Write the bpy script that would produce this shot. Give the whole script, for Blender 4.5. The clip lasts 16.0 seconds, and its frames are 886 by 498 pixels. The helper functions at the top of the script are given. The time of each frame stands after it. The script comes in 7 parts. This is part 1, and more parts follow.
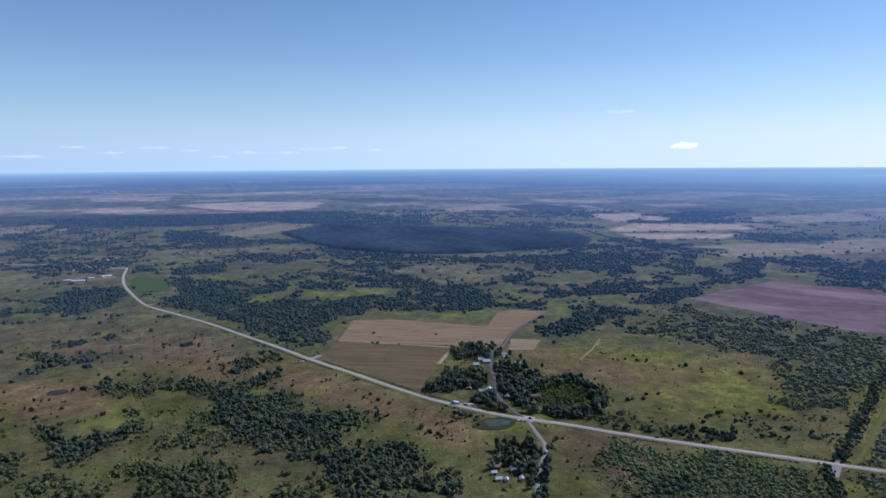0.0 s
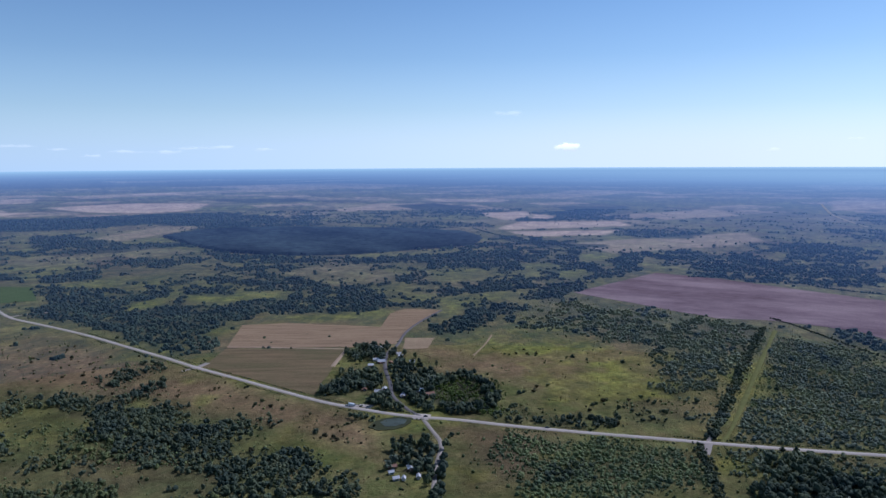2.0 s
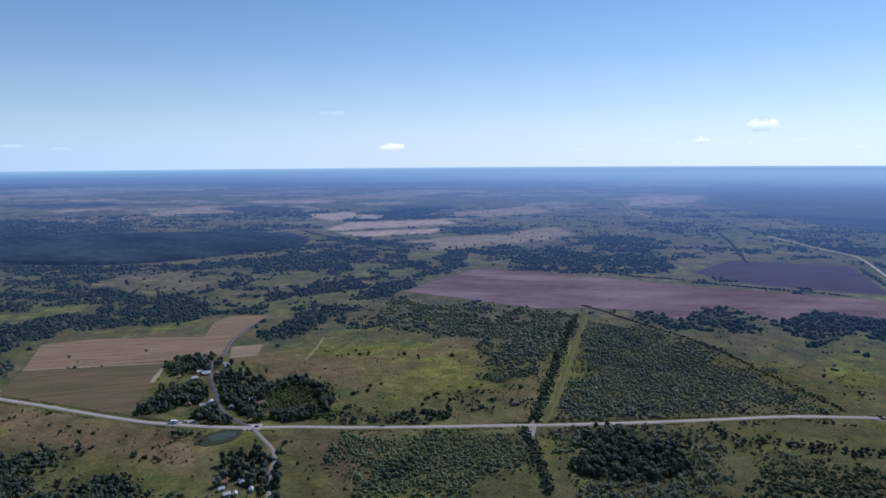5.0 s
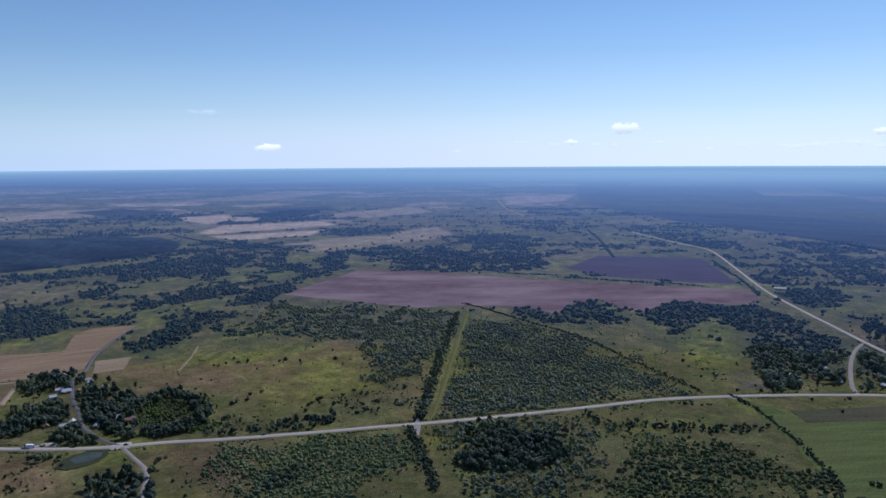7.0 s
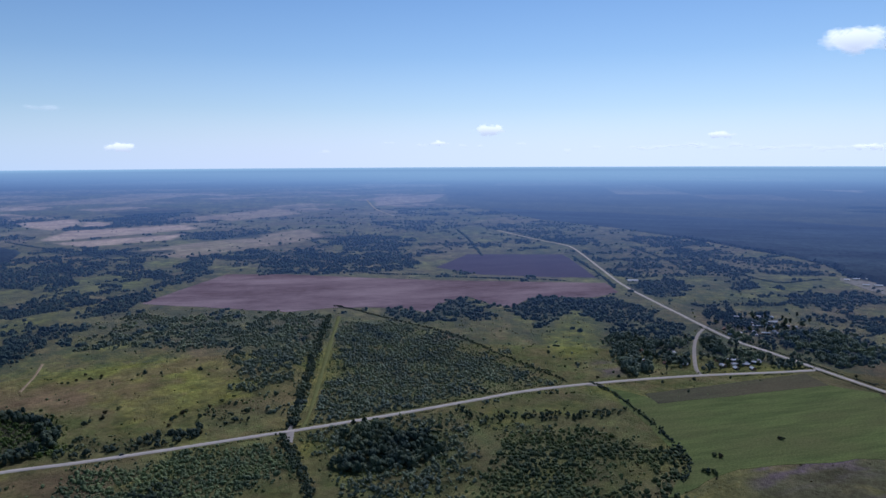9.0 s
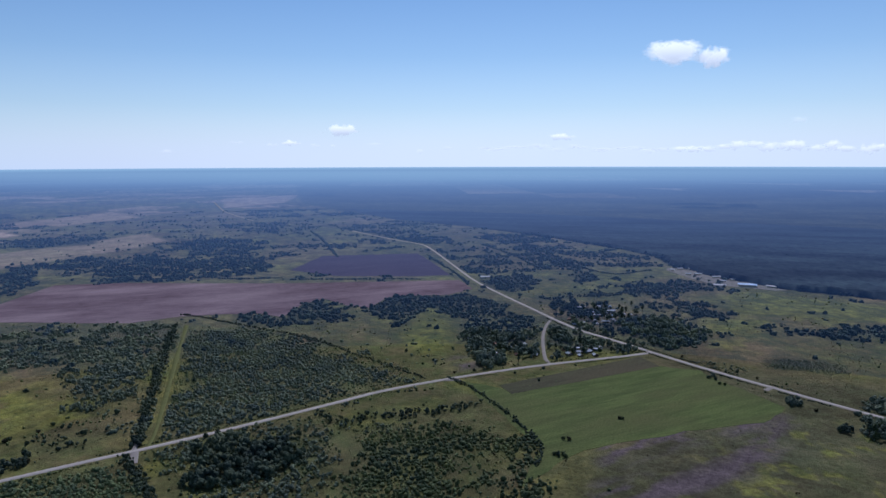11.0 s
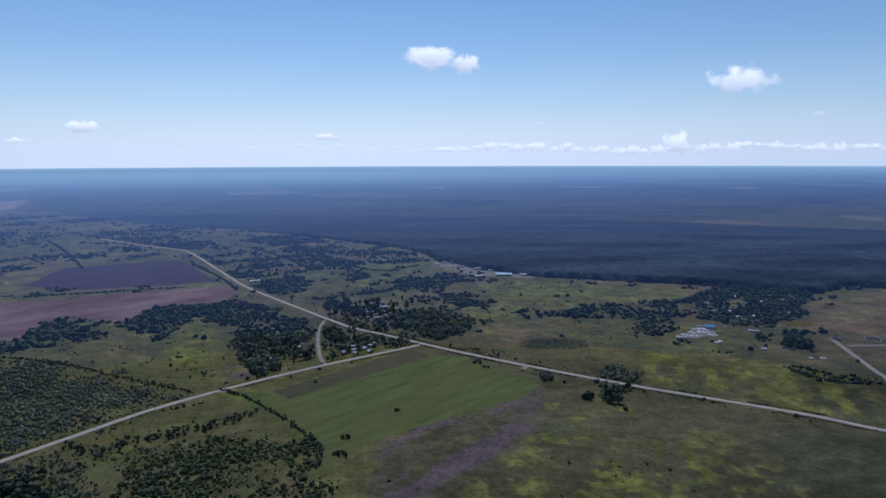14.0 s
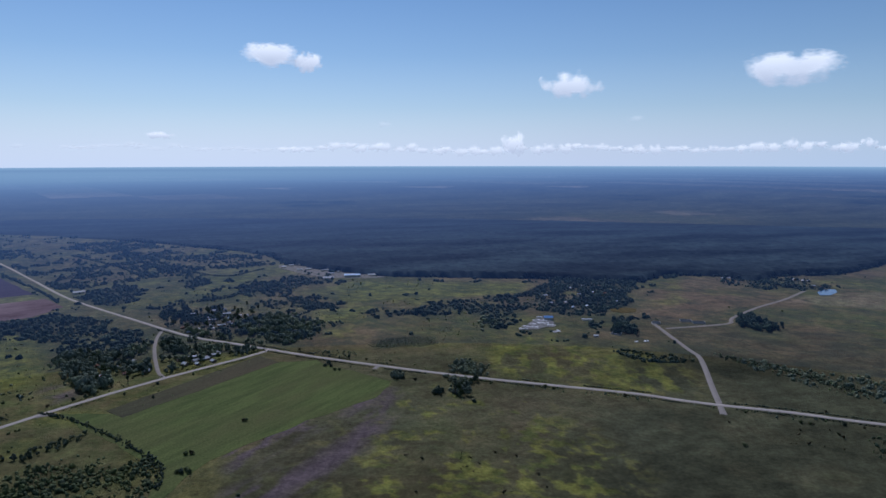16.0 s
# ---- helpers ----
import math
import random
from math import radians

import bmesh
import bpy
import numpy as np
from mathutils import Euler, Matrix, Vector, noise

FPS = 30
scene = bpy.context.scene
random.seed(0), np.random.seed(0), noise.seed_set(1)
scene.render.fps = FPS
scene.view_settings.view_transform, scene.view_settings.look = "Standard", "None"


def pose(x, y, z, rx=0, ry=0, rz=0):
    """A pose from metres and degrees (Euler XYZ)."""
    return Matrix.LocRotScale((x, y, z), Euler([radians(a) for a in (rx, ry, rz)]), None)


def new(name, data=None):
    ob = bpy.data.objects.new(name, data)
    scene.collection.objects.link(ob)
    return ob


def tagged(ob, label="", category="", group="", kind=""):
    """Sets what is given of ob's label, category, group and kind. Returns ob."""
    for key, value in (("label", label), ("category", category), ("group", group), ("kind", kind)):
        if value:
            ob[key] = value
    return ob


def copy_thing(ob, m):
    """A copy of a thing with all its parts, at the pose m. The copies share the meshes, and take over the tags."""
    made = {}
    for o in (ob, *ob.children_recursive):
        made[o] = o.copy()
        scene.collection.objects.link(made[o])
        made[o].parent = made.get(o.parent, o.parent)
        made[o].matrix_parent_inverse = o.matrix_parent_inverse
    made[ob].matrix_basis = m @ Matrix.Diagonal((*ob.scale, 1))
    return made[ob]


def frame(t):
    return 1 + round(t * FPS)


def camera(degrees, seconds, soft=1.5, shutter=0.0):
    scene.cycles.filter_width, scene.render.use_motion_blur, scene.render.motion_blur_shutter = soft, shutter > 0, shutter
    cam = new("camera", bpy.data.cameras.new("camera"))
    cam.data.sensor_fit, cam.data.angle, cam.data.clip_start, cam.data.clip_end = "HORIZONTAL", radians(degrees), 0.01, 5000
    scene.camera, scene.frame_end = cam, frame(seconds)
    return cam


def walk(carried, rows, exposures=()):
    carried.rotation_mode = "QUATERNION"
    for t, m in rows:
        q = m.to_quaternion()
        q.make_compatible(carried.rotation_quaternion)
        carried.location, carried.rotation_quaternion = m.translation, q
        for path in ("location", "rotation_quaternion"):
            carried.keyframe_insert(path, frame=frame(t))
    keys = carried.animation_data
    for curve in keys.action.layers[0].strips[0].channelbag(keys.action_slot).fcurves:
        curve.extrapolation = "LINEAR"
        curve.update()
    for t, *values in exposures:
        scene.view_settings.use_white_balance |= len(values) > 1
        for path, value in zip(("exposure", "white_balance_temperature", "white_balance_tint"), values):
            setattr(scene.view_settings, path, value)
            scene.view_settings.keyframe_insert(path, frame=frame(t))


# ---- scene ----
cam = camera(66.19, 16.0, soft=1.55)
EYE = 250.0
# seconds, yaw, pitch, roll of a camera that turns where it hovers
TURNS = [
    (0.0, 0.00, -7.27, -0.40), (0.5, -2.42, -7.30, -0.29), (1.0, -4.66, -7.32, -0.27), (1.5, -6.87, -7.33, -0.29),
    (2.0, -9.10, -7.34, -0.32), (2.5, -11.40, -7.35, -0.35), (3.0, -13.76, -7.36, -0.37), (3.5, -16.17, -7.37, -0.38),
    (4.0, -18.61, -7.38, -0.39), (5.0, -23.55, -7.40, -0.39), (6.0, -28.54, -7.41, -0.39), (6.5, -31.06, -7.41, -0.38),
    (7.0, -33.63, -7.41, -0.37), (7.5, -36.25, -7.41, -0.36), (8.0, -38.93, -7.41, -0.34), (8.5, -41.70, -7.41, -0.31),
    (9.0, -44.56, -7.41, -0.28), (10.0, -50.53, -7.41, -0.22), (11.0, -56.78, -7.43, -0.18), (11.5, -59.98, -7.44, -0.17),
    (12.0, -63.21, -7.45, -0.17), (12.5, -66.44, -7.46, -0.18), (13.0, -69.66, -7.48, -0.19), (13.5, -72.87, -7.49, -0.19),
    (14.0, -76.07, -7.50, -0.19), (14.5, -79.26, -7.51, -0.16), (15.0, -82.46, -7.51, -0.13), (15.5, -85.68, -7.51, -0.09),
    (16.0, -88.94, -7.50, -0.07),
]


def hover(yaw, pitch, roll):
    return pose(0, 0, EYE) @ pose(0, 0, 0, 0, 0, yaw) @ pose(0, 0, 0, 90 + pitch) @ pose(0, 0, 0, 0, 0, roll)


# the lens closes a little as it turns towards the sun, and its white balance is cool
EXPOSURES = [(0.0, 0.42, 5350, 12), (4.0, 0.34, 5350, 12), (8.0, 0.20, 5350, 12), (12.0, 0.10, 5350, 12), (14.0, 0.04, 5350, 12), (16.0, -0.09, 5350, 12)]
walk(cam, [(t, hover(yaw, pitch, roll)) for t, yaw, pitch, roll in TURNS], EXPOSURES)

# ---- light ----
SUN_AZ, SUN_EL = 66.0, 47.0  # degrees clockwise from +y, and above the horizon
world = bpy.data.worlds.new("sky")
scene.world = world
world.use_nodes = True
wn = world.node_tree
sky = wn.nodes.new("ShaderNodeTexSky")
sky.sky_type, sky.sun_disc = "NISHITA", False
sky.sun_elevation, sky.sun_rotation = radians(SUN_EL), radians(SUN_AZ)
sky.altitude, sky.air_density, sky.dust_density, sky.ozone_density = 250, 1.0, 0.1, 3.0
background = wn.nodes["Background"]
background.inputs["Strength"].default_value = 0.070
cool = wn.nodes.new("ShaderNodeMix")
cool.data_type, cool.blend_type = "RGBA", "MULTIPLY"
cool.inputs[0].default_value = 1.0
cool.inputs[7].default_value = (1.0, 1.0, 0.99, 1)
wn.links.new(sky.outputs[0], cool.inputs[6])
wn.links.new(cool.outputs[2], background.inputs["Color"])
sun_data = bpy.data.lights.new("sun", "SUN")
sun_data.energy, sun_data.angle, sun_data.color = 3.4, radians(0.6), (1.0, 0.905, 0.925)
sun = new("sun", sun_data)
toward_sun = Vector((math.sin(radians(SUN_AZ)) * math.cos(radians(SUN_EL)), math.cos(radians(SUN_AZ)) * math.cos(radians(SUN_EL)), math.sin(radians(SUN_EL))))
sun.matrix_world = Matrix.Translation((0, 0, 600)) @ toward_sun.to_track_quat("Z", "Y").to_matrix().to_4x4()


# ---- materials ----
def material(name, rough=0.9):
    m = bpy.data.materials.new(name)
    m.use_nodes = True
    b = m.node_tree.nodes["Principled BSDF"]
    b.inputs["Roughness"].default_value = rough
    b.inputs["Specular IOR Level"].default_value = 0.03
    return m, m.node_tree.nodes, m.node_tree.links, b


def coords(n, scale=(1, 1, 1), turn=0.0, kind="Object"):
    c, mp = n.new("ShaderNodeTexCoord"), n.new("ShaderNodeMapping")
    mp.vector_type = "TEXTURE"
    mp.inputs["Scale"].default_value, mp.inputs["Rotation"].default_value = [1 / k for k in scale], (0, 0, radians(turn))
    n.id_data.links.new(c.outputs[kind], mp.inputs["Vector"])
    return mp.outputs[0]


def noise_tex(n, vec, scale, detail=4, rough=0.6):
    t = n.new("ShaderNodeTexNoise")
    t.inputs["Scale"].default_value, t.inputs["Detail"].default_value, t.inputs["Roughness"].default_value = scale, detail, rough
    n.id_data.links.new(vec, t.inputs["Vector"])
    return t.outputs["Fac"]


def ramp(n, fac, *stops):
    r = n.new("ShaderNodeValToRGB")
    e = r.color_ramp.elements
    while len(e) < len(stops):
        e.new(0.5)
    for k, (at, col) in enumerate(stops):
        e[k].position, e[k].color = at, (*col, 1) if len(col) == 3 else col
    n.id_data.links.new(fac, r.inputs[0])
    return r.outputs[0]


def grey(v):
    return (v, v, v)


def mix(n, fac, a, b, how="MIX"):
    m = n.new("ShaderNodeMix")
    m.data_type, m.blend_type = "RGBA", how
    for value, key in ((fac, 0), (a, 6), (b, 7)):
        if isinstance(value, (int, float)):
            m.inputs[key].default_value = value
        elif isinstance(value, tuple):
            m.inputs[key].default_value = (*value, 1)
        else:
            n.id_data.links.new(value, m.inputs[key])
    return m.outputs[2]


def bump(n, links, bsdf, height, strength, distance):
    b = n.new("ShaderNodeBump")
    b.inputs["Strength"].default_value, b.inputs["Distance"].default_value = strength, distance
    links.new(height, b.inputs["Height"])
    links.new(b.outputs[0], bsdf.inputs["Normal"])


def plain(name, col, rough=0.8, metal=0.0, wear=0.25, scale=0.6):
    """A painted or bare surface with stains at two sizes."""
    m, n, links, b = material(name, rough)
    v = coords(n)
    dark = tuple(c * (1 - wear) for c in col)
    light = tuple(min(1, c * (1 + wear * 0.6)) for c in col)
    c = ramp(n, noise_tex(n, v, scale), (0.3, dark), (0.55, col), (0.8, light))
    links.new(mix(n, 0.3, c, ramp(n, noise_tex(n, v, scale * 9), (0.3, dark), (0.7, light))), b.inputs["Base Color"])
    b.inputs["Metallic"].default_value = metal
    return m


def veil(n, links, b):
    """Blue haze painted onto the surface as emission, thicker towards the horizon by the vertex layer 'far'."""
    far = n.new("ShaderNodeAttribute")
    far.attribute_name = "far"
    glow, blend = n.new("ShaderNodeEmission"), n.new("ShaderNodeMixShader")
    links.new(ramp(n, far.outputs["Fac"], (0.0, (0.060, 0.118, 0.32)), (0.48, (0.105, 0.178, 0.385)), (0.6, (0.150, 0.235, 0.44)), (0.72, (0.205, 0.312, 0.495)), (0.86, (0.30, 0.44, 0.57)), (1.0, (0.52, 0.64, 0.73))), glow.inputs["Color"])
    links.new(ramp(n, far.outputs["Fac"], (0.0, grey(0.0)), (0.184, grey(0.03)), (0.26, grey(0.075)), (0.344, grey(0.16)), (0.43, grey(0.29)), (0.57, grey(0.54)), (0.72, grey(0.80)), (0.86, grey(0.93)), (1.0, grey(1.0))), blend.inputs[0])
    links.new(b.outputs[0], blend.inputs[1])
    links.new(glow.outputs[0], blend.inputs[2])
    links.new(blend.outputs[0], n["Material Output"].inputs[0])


def foliage(name, *cols, rough=0.75, haze=False):
    """Leaves: every clump takes its own green, and lets some light through."""
    m, n, links, b = material(name, rough)
    geo = n.new("ShaderNodeNewGeometry")
    own = ramp(n, geo.outputs["Random Per Island"], *[(k / max(1, len(cols) - 1), c) for k, c in enumerate(cols)])
    grain = ramp(n, noise_tex(n, coords(n), 0.55, 3), (0.3, grey(0.6)), (0.7, grey(1.3)))
    leaf = mix(n, 1.0, own, grain, "MULTIPLY")
    patches = ramp(n, noise_tex(n, coords(n), 0.02, 3), (0.36, (0.72, 0.76, 0.86)), (0.64, (1.32, 1.25, 1.05)))
    leaf = mix(n, 1.0, leaf, patches, "MULTIPLY")
    links.new(leaf, b.inputs["Base Color"])
    b.inputs["Specular IOR Level"].default_value = 0.05
    bump(n, links, b, noise_tex(n, coords(n), 1.3, 3), 0.8, 0.8)
    thin = n.new("ShaderNodeBsdfTranslucent")
    links.new(leaf, thin.inputs["Color"])
    both = n.new("ShaderNodeMixShader")
    both.inputs[0].default_value = 0.38
    links.new(b.outputs[0], both.inputs[1])
    links.new(thin.outputs[0], both.inputs[2])
    # far leaves get the haze painted on as a blue glow
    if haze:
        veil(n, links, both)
    else:
        links.new(both.outputs[0], n["Material Output"].inputs[0])
    return m


LEAF_SCRUB = foliage("scrub_leaves", (0.077, 0.101, 0.052), (0.105, 0.132, 0.059), (0.142, 0.163, 0.071), (0.089, 0.111, 0.064))
LEAF_DEEP = foliage("broad_leaves", (0.054, 0.078, 0.060), (0.076, 0.100, 0.068), (0.116, 0.135, 0.081))
LEAF_FRESH = foliage("bright_leaves", (0.091, 0.129, 0.041), (0.116, 0.153, 0.048), (0.098, 0.132, 0.046))
# grey-green leaves, pale enough to stand in for haze over farther thickets
LEAF_GREY = foliage("grey_hazed_leaves", (0.144, 0.178, 0.126), (0.191, 0.220, 0.147), (0.164, 0.196, 0.147))
LEAF_DRY = foliage("brownish_leaves", (0.070, 0.064, 0.037), (0.090, 0.074, 0.044), (0.062, 0.070, 0.037))
LEAF_ROW = foliage("young_leaves", (0.123, 0.165, 0.082), (0.165, 0.204, 0.097), (0.140, 0.176, 0.100))
BARK = plain("bark", (0.10, 0.075, 0.055), 0.95)


# leaf colours with distance haze painted over them
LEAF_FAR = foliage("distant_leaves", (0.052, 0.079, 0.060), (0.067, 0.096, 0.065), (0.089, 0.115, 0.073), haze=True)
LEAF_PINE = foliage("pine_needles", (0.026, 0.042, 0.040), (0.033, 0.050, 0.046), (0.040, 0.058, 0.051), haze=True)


def cover_material(name, haze):
    """Grassland: the vertex layer 'cover' says how dry, how lush, how wooded and how bare the ground is; the wooded
    share also holds painted shade.
    """
    m, n, links, b = material(name, 0.95)
    v = coords(n)
    att = n.new("ShaderNodeAttribute")
    att.attribute_name = "cover"
    sep = n.new("ShaderNodeSeparateColor")
    links.new(att.outputs["Color"], sep.inputs[0])
    big, mid, fine = noise_tex(n, v, 0.006, 5), noise_tex(n, v, 0.035, 6, 0.7), noise_tex(n, v, 0.22, 5, 0.75)
    tuft = noise_tex(n, coords(n, (0.5, 1, 1), 35), 0.09, 5, 0.75)
    grass = mix(n, big, (0.064, 0.080, 0.026), (0.108, 0.112, 0.034))
    grass = mix(n, ramp(n, mid, (0.38, grey(0)), (0.66, grey(0.8))), grass, (0.128, 0.097, 0.045))
    dry = mix(n, mid, (0.124, 0.084, 0.046), (0.182, 0.126, 0.068))
    lush = mix(n, ramp(n, mid, (0.40, grey(0)), (0.60, grey(1))), (0.080, 0.094, 0.024), (0.185, 0.182, 0.036))
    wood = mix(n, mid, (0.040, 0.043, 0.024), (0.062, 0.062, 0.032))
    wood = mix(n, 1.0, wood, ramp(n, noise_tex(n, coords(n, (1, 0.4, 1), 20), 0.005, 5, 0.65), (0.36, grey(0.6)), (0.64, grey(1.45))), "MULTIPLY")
    bare = mix(n, mid, (0.315, 0.232, 0.150), (0.43, 0.325, 0.215))
    c = mix(n, sep.outputs[0], grass, dry)
    c = mix(n, sep.outputs[1], c, lush)
    c = mix(n, ramp(n, tuft, (0.52, grey(0)), (0.68, grey(0.65))), c, (0.050, 0.060, 0.022))
    c = mix(n, att.outputs["Alpha"], c, bare)
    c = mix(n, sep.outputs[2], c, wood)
    torn = n.new("ShaderNodeAttribute")
    torn.attribute_name = "churned"
    c = mix(n, torn.outputs["Fac"], c, mix(n, mid, (0.045, 0.034, 0.034), (0.150, 0.118, 0.116)))
    c = mix(n, 1.0, c, ramp(n, fine, (0.3, grey(0.64)), (0.7, grey(1.28))), "MULTIPLY")
    c = mix(n, 1.0, c, ramp(n, noise_tex(n, v, 0.013, 4, 0.6), (0.33, grey(0.78)), (0.67, grey(1.2))), "MULTIPLY")
    c = mix(n, 1.0, c, ramp(n, noise_tex(n, coords(n, (1, 0.7, 1), 15), 0.06, 5, 0.7), (0.34, grey(0.66)), (0.66, grey(1.26))), "MULTIPLY")
    if haze:
        scrub = ramp(n, noise_tex(n, coords(n, (1, 0.6, 1), -25), 0.026, 8, 0.75), (0.47, grey(0)), (0.56, grey(0.5)))
        free = n.new("ShaderNodeMath")
        free.operation, free.use_clamp = "MULTIPLY_ADD", True
        free.inputs[1].default_value, free.inputs[2].default_value = -2.5, 1.0
        links.new(att.outputs["Alpha"], free.inputs[0])
        c = mix(n, mix(n, 1.0, scrub, free.outputs[0], "MULTIPLY"), c, (0.034, 0.044, 0.028))
    links.new(c, b.inputs["Base Color"])
    bump(n, links, b, fine, 1.0, 1.8)
    # blue haze glow painted over the far sheet
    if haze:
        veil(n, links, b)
    return m


def canopy_material():
    """Forest roof: crowns of different greens seen from far off, with blue haze painted over them."""
    m, n, links, b = material("forest_canopy", 0.9)
    v = coords(n)
    crowns = ramp(n, noise_tex(n, v, 0.035, 5, 0.65), (0.32, (0.008, 0.012, 0.013)), (0.68, (0.024, 0.033, 0.031)))
    stands = ramp(n, noise_tex(n, coords(n, (1, 0.35, 1), 20), 0.006, 4), (0.36, grey(0.35)), (0.64, grey(1.9)))
    links.new(mix(n, 1.0, crowns, stands, "MULTIPLY"), b.inputs["Base Color"])
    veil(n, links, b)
    return m


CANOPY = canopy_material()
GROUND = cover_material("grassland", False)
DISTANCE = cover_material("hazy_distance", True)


def soil(name, a, b_, c, turn, stretch=0.12, scale=0.02, patch=(0.35, 0.7), haze=False):
    """A tilled or mown field with streaks along its working direction."""
    m, n, links, b = material(name, 0.95)
    streak = noise_tex(n, coords(n, (stretch, 1, 1), turn), scale * 4, 5, 0.65)
    cloud = noise_tex(n, coords(n, (0.4, 1, 1), turn), scale * 0.6, 4)
    col = mix(n, ramp(n, streak, (0.4, grey(0)), (0.6, grey(1))), a, b_)
    col = mix(n, ramp(n, cloud, (patch[0], grey(0)), (patch[1], grey(0.85))), col, c)
    fine = noise_tex(n, coords(n), 0.5, 3)
    links.new(mix(n, 1.0, col, ramp(n, fine, (0.3, grey(0.72)), (0.7, grey(1.25))), "MULTIPLY"), b.inputs["Base Color"])
    bump(n, links, b, fine, 0.7, 0.7)
    # the same painted haze glow over distant soil
    if haze:
        veil(n, links, b)
    return m


STUBBLE = soil("straw_stubble", (0.125, 0.088, 0.052), (0.248, 0.178, 0.108), (0.185, 0.130, 0.080), -8, 0.06, 0.05)
MOWN = soil("mown_grass", (0.088, 0.066, 0.036), (0.150, 0.108, 0.061), (0.082, 0.074, 0.036), -8, 0.08, 0.035)
PURPLE = soil("bare_earth", (0.084, 0.058, 0.068), (0.118, 0.084, 0.094), (0.215, 0.162, 0.168), -33, 0.6, 0.018, (0.40, 0.68))
PLOUGH = soil("ploughed_earth", (0.042, 0.030, 0.042), (0.054, 0.038, 0.052), (0.064, 0.046, 0.058), -33, haze=True)
GREEN = soil("sown_grass", (0.054, 0.070, 0.022), (0.084, 0.106, 0.031), (0.078, 0.080, 0.030), -30, 0.12, 0.025, (0.42, 0.68))
DULL = soil("fallow", (0.058, 0.060, 0.030), (0.038, 0.040, 0.024), (0.076, 0.062, 0.036), -30)
TAN = soil("dry_field", (0.20, 0.145, 0.090), (0.25, 0.185, 0.115), (0.17, 0.13, 0.08), -8)
LANE = plain("old_asphalt", (0.105, 0.098, 0.098), 0.9, wear=0.25, scale=0.08)
ASPHALT = plain("worn_asphalt", (0.32, 0.285, 0.245), 0.9, wear=0.15, scale=0.05)
GRAVEL = plain("gravel", (0.215, 0.192, 0.165), 0.95, wear=0.2, scale=0.1)
VERGE = plain("verge_grass", (0.100, 0.104, 0.036), 0.95, wear=0.3, scale=0.08)
PALE_TRACK = plain("bare_pale_soil", (0.27, 0.205, 0.14), 0.95, wear=0.25, scale=0.1)
# bluish grey copy of the asphalt, with distance haze put into its colour
FAR_ASPHALT = plain("hazed_asphalt", (0.19, 0.20, 0.22), 0.9, wear=0.15, scale=0.05)


# ---- helpers for the land ----
FLAT, RIM, EDGE = 3000.0, 4700.0, 26000.0


def squeeze(r):
    """Land past FLAT metres is drawn in, so that the horizon keeps its height inside the clipping distance."""
    r = np.asarray(r, float)
    k = RIM - FLAT
    return np.where(r < FLAT, r, FLAT + k * (1 - np.exp(-np.maximum(r - FLAT, 0) / k)))


def lay(x, y, z=0.0):
    x, y = np.asarray(x, float), np.asarray(y, float)
    r = np.hypot(x, y) + 1e-9
    s = squeeze(r) / r
    return np.stack([x * s, y * s, EYE - (EYE - z) * s], -1)


def value_noise(x, y, size, seed=0):
    """Smooth noise from 0 to 1 with features about size metres wide."""
    u, v = np.asarray(x) / size, np.asarray(y) / size
    i, j = np.floor(u).astype(np.int64), np.floor(v).astype(np.int64)
    fu, fv = u - i, v - j
    fu, fv = fu * fu * (3 - 2 * fu), fv * fv * (3 - 2 * fv)

    def corner(a, b):
        h = (a * 374761393 + b * 668265263 + seed * 1442695041) & 0x7FFFFFFF
        h = ((h ^ (h >> 13)) * 1274126177) & 0x7FFFFFFF
        return ((h ^ (h >> 16)) & 0xFFFF) / 65535.0

    return (corner(i, j) * (1 - fu) + corner(i + 1, j) * fu) * (1 - fv) + (corner(i, j + 1) * (1 - fu) + corner(i + 1, j + 1) * fu) * fv


def cloudy(x, y, size, seed=0):
    return 0.55 * value_noise(x, y, size, seed) + 0.3 * value_noise(x, y, size / 2.3, seed + 7) + 0.15 * value_noise(x, y, size / 5.1, seed + 13)


def inside(poly, x, y):
    """Metres inside (plus) or outside (minus) a polygon."""
    x, y = np.asarray(x, float), np.asarray(y, float)
    best, hit = np.full(x.shape, 1e9), np.zeros(x.shape, bool)
    for (x0, y0), (x1, y1) in zip(poly, poly[1:] + poly[:1]):
        dx, dy = x1 - x0, y1 - y0
        f = np.clip(((x - x0) * dx + (y - y0) * dy) / (dx * dx + dy * dy + 1e-9), 0, 1)
        best = np.minimum(best, np.hypot(x - x0 - f * dx, y - y0 - f * dy))
        if y0 != y1:
            hit ^= ((y0 > y) != (y1 > y)) & (x < dx * (y - y0) / dy + x0)
    return np.where(hit, best, -best)


def mesh_object(name, verts, faces, mat, parent=None):
    """A mesh object from arrays of places and of triangles or quads."""
    verts, faces = np.asarray(verts, np.float32), np.asarray(faces, np.int32)
    me = bpy.data.meshes.new(name)
    me.vertices.add(len(verts))
    me.vertices.foreach_set("co", verts.ravel())
    k = faces.shape[1]
    me.loops.add(faces.size)
    me.loops.foreach_set("vertex_index", faces.ravel())
    me.polygons.add(len(faces))
    me.polygons.foreach_set("loop_start", np.arange(len(faces), dtype=np.int32) * k)
    me.update(calc_edges=True)
    me.materials.append(mat)
    ob = new(name, me)
    ob.parent = parent
    return ob


def part(name, bm, mat, parent, label=""):
    me = bpy.data.meshes.new(name)
    bm.to_mesh(me)
    bm.free()
    me.materials.append(mat)
    ob = new(name, me)
    ob.parent = parent
    return tagged(ob, label)


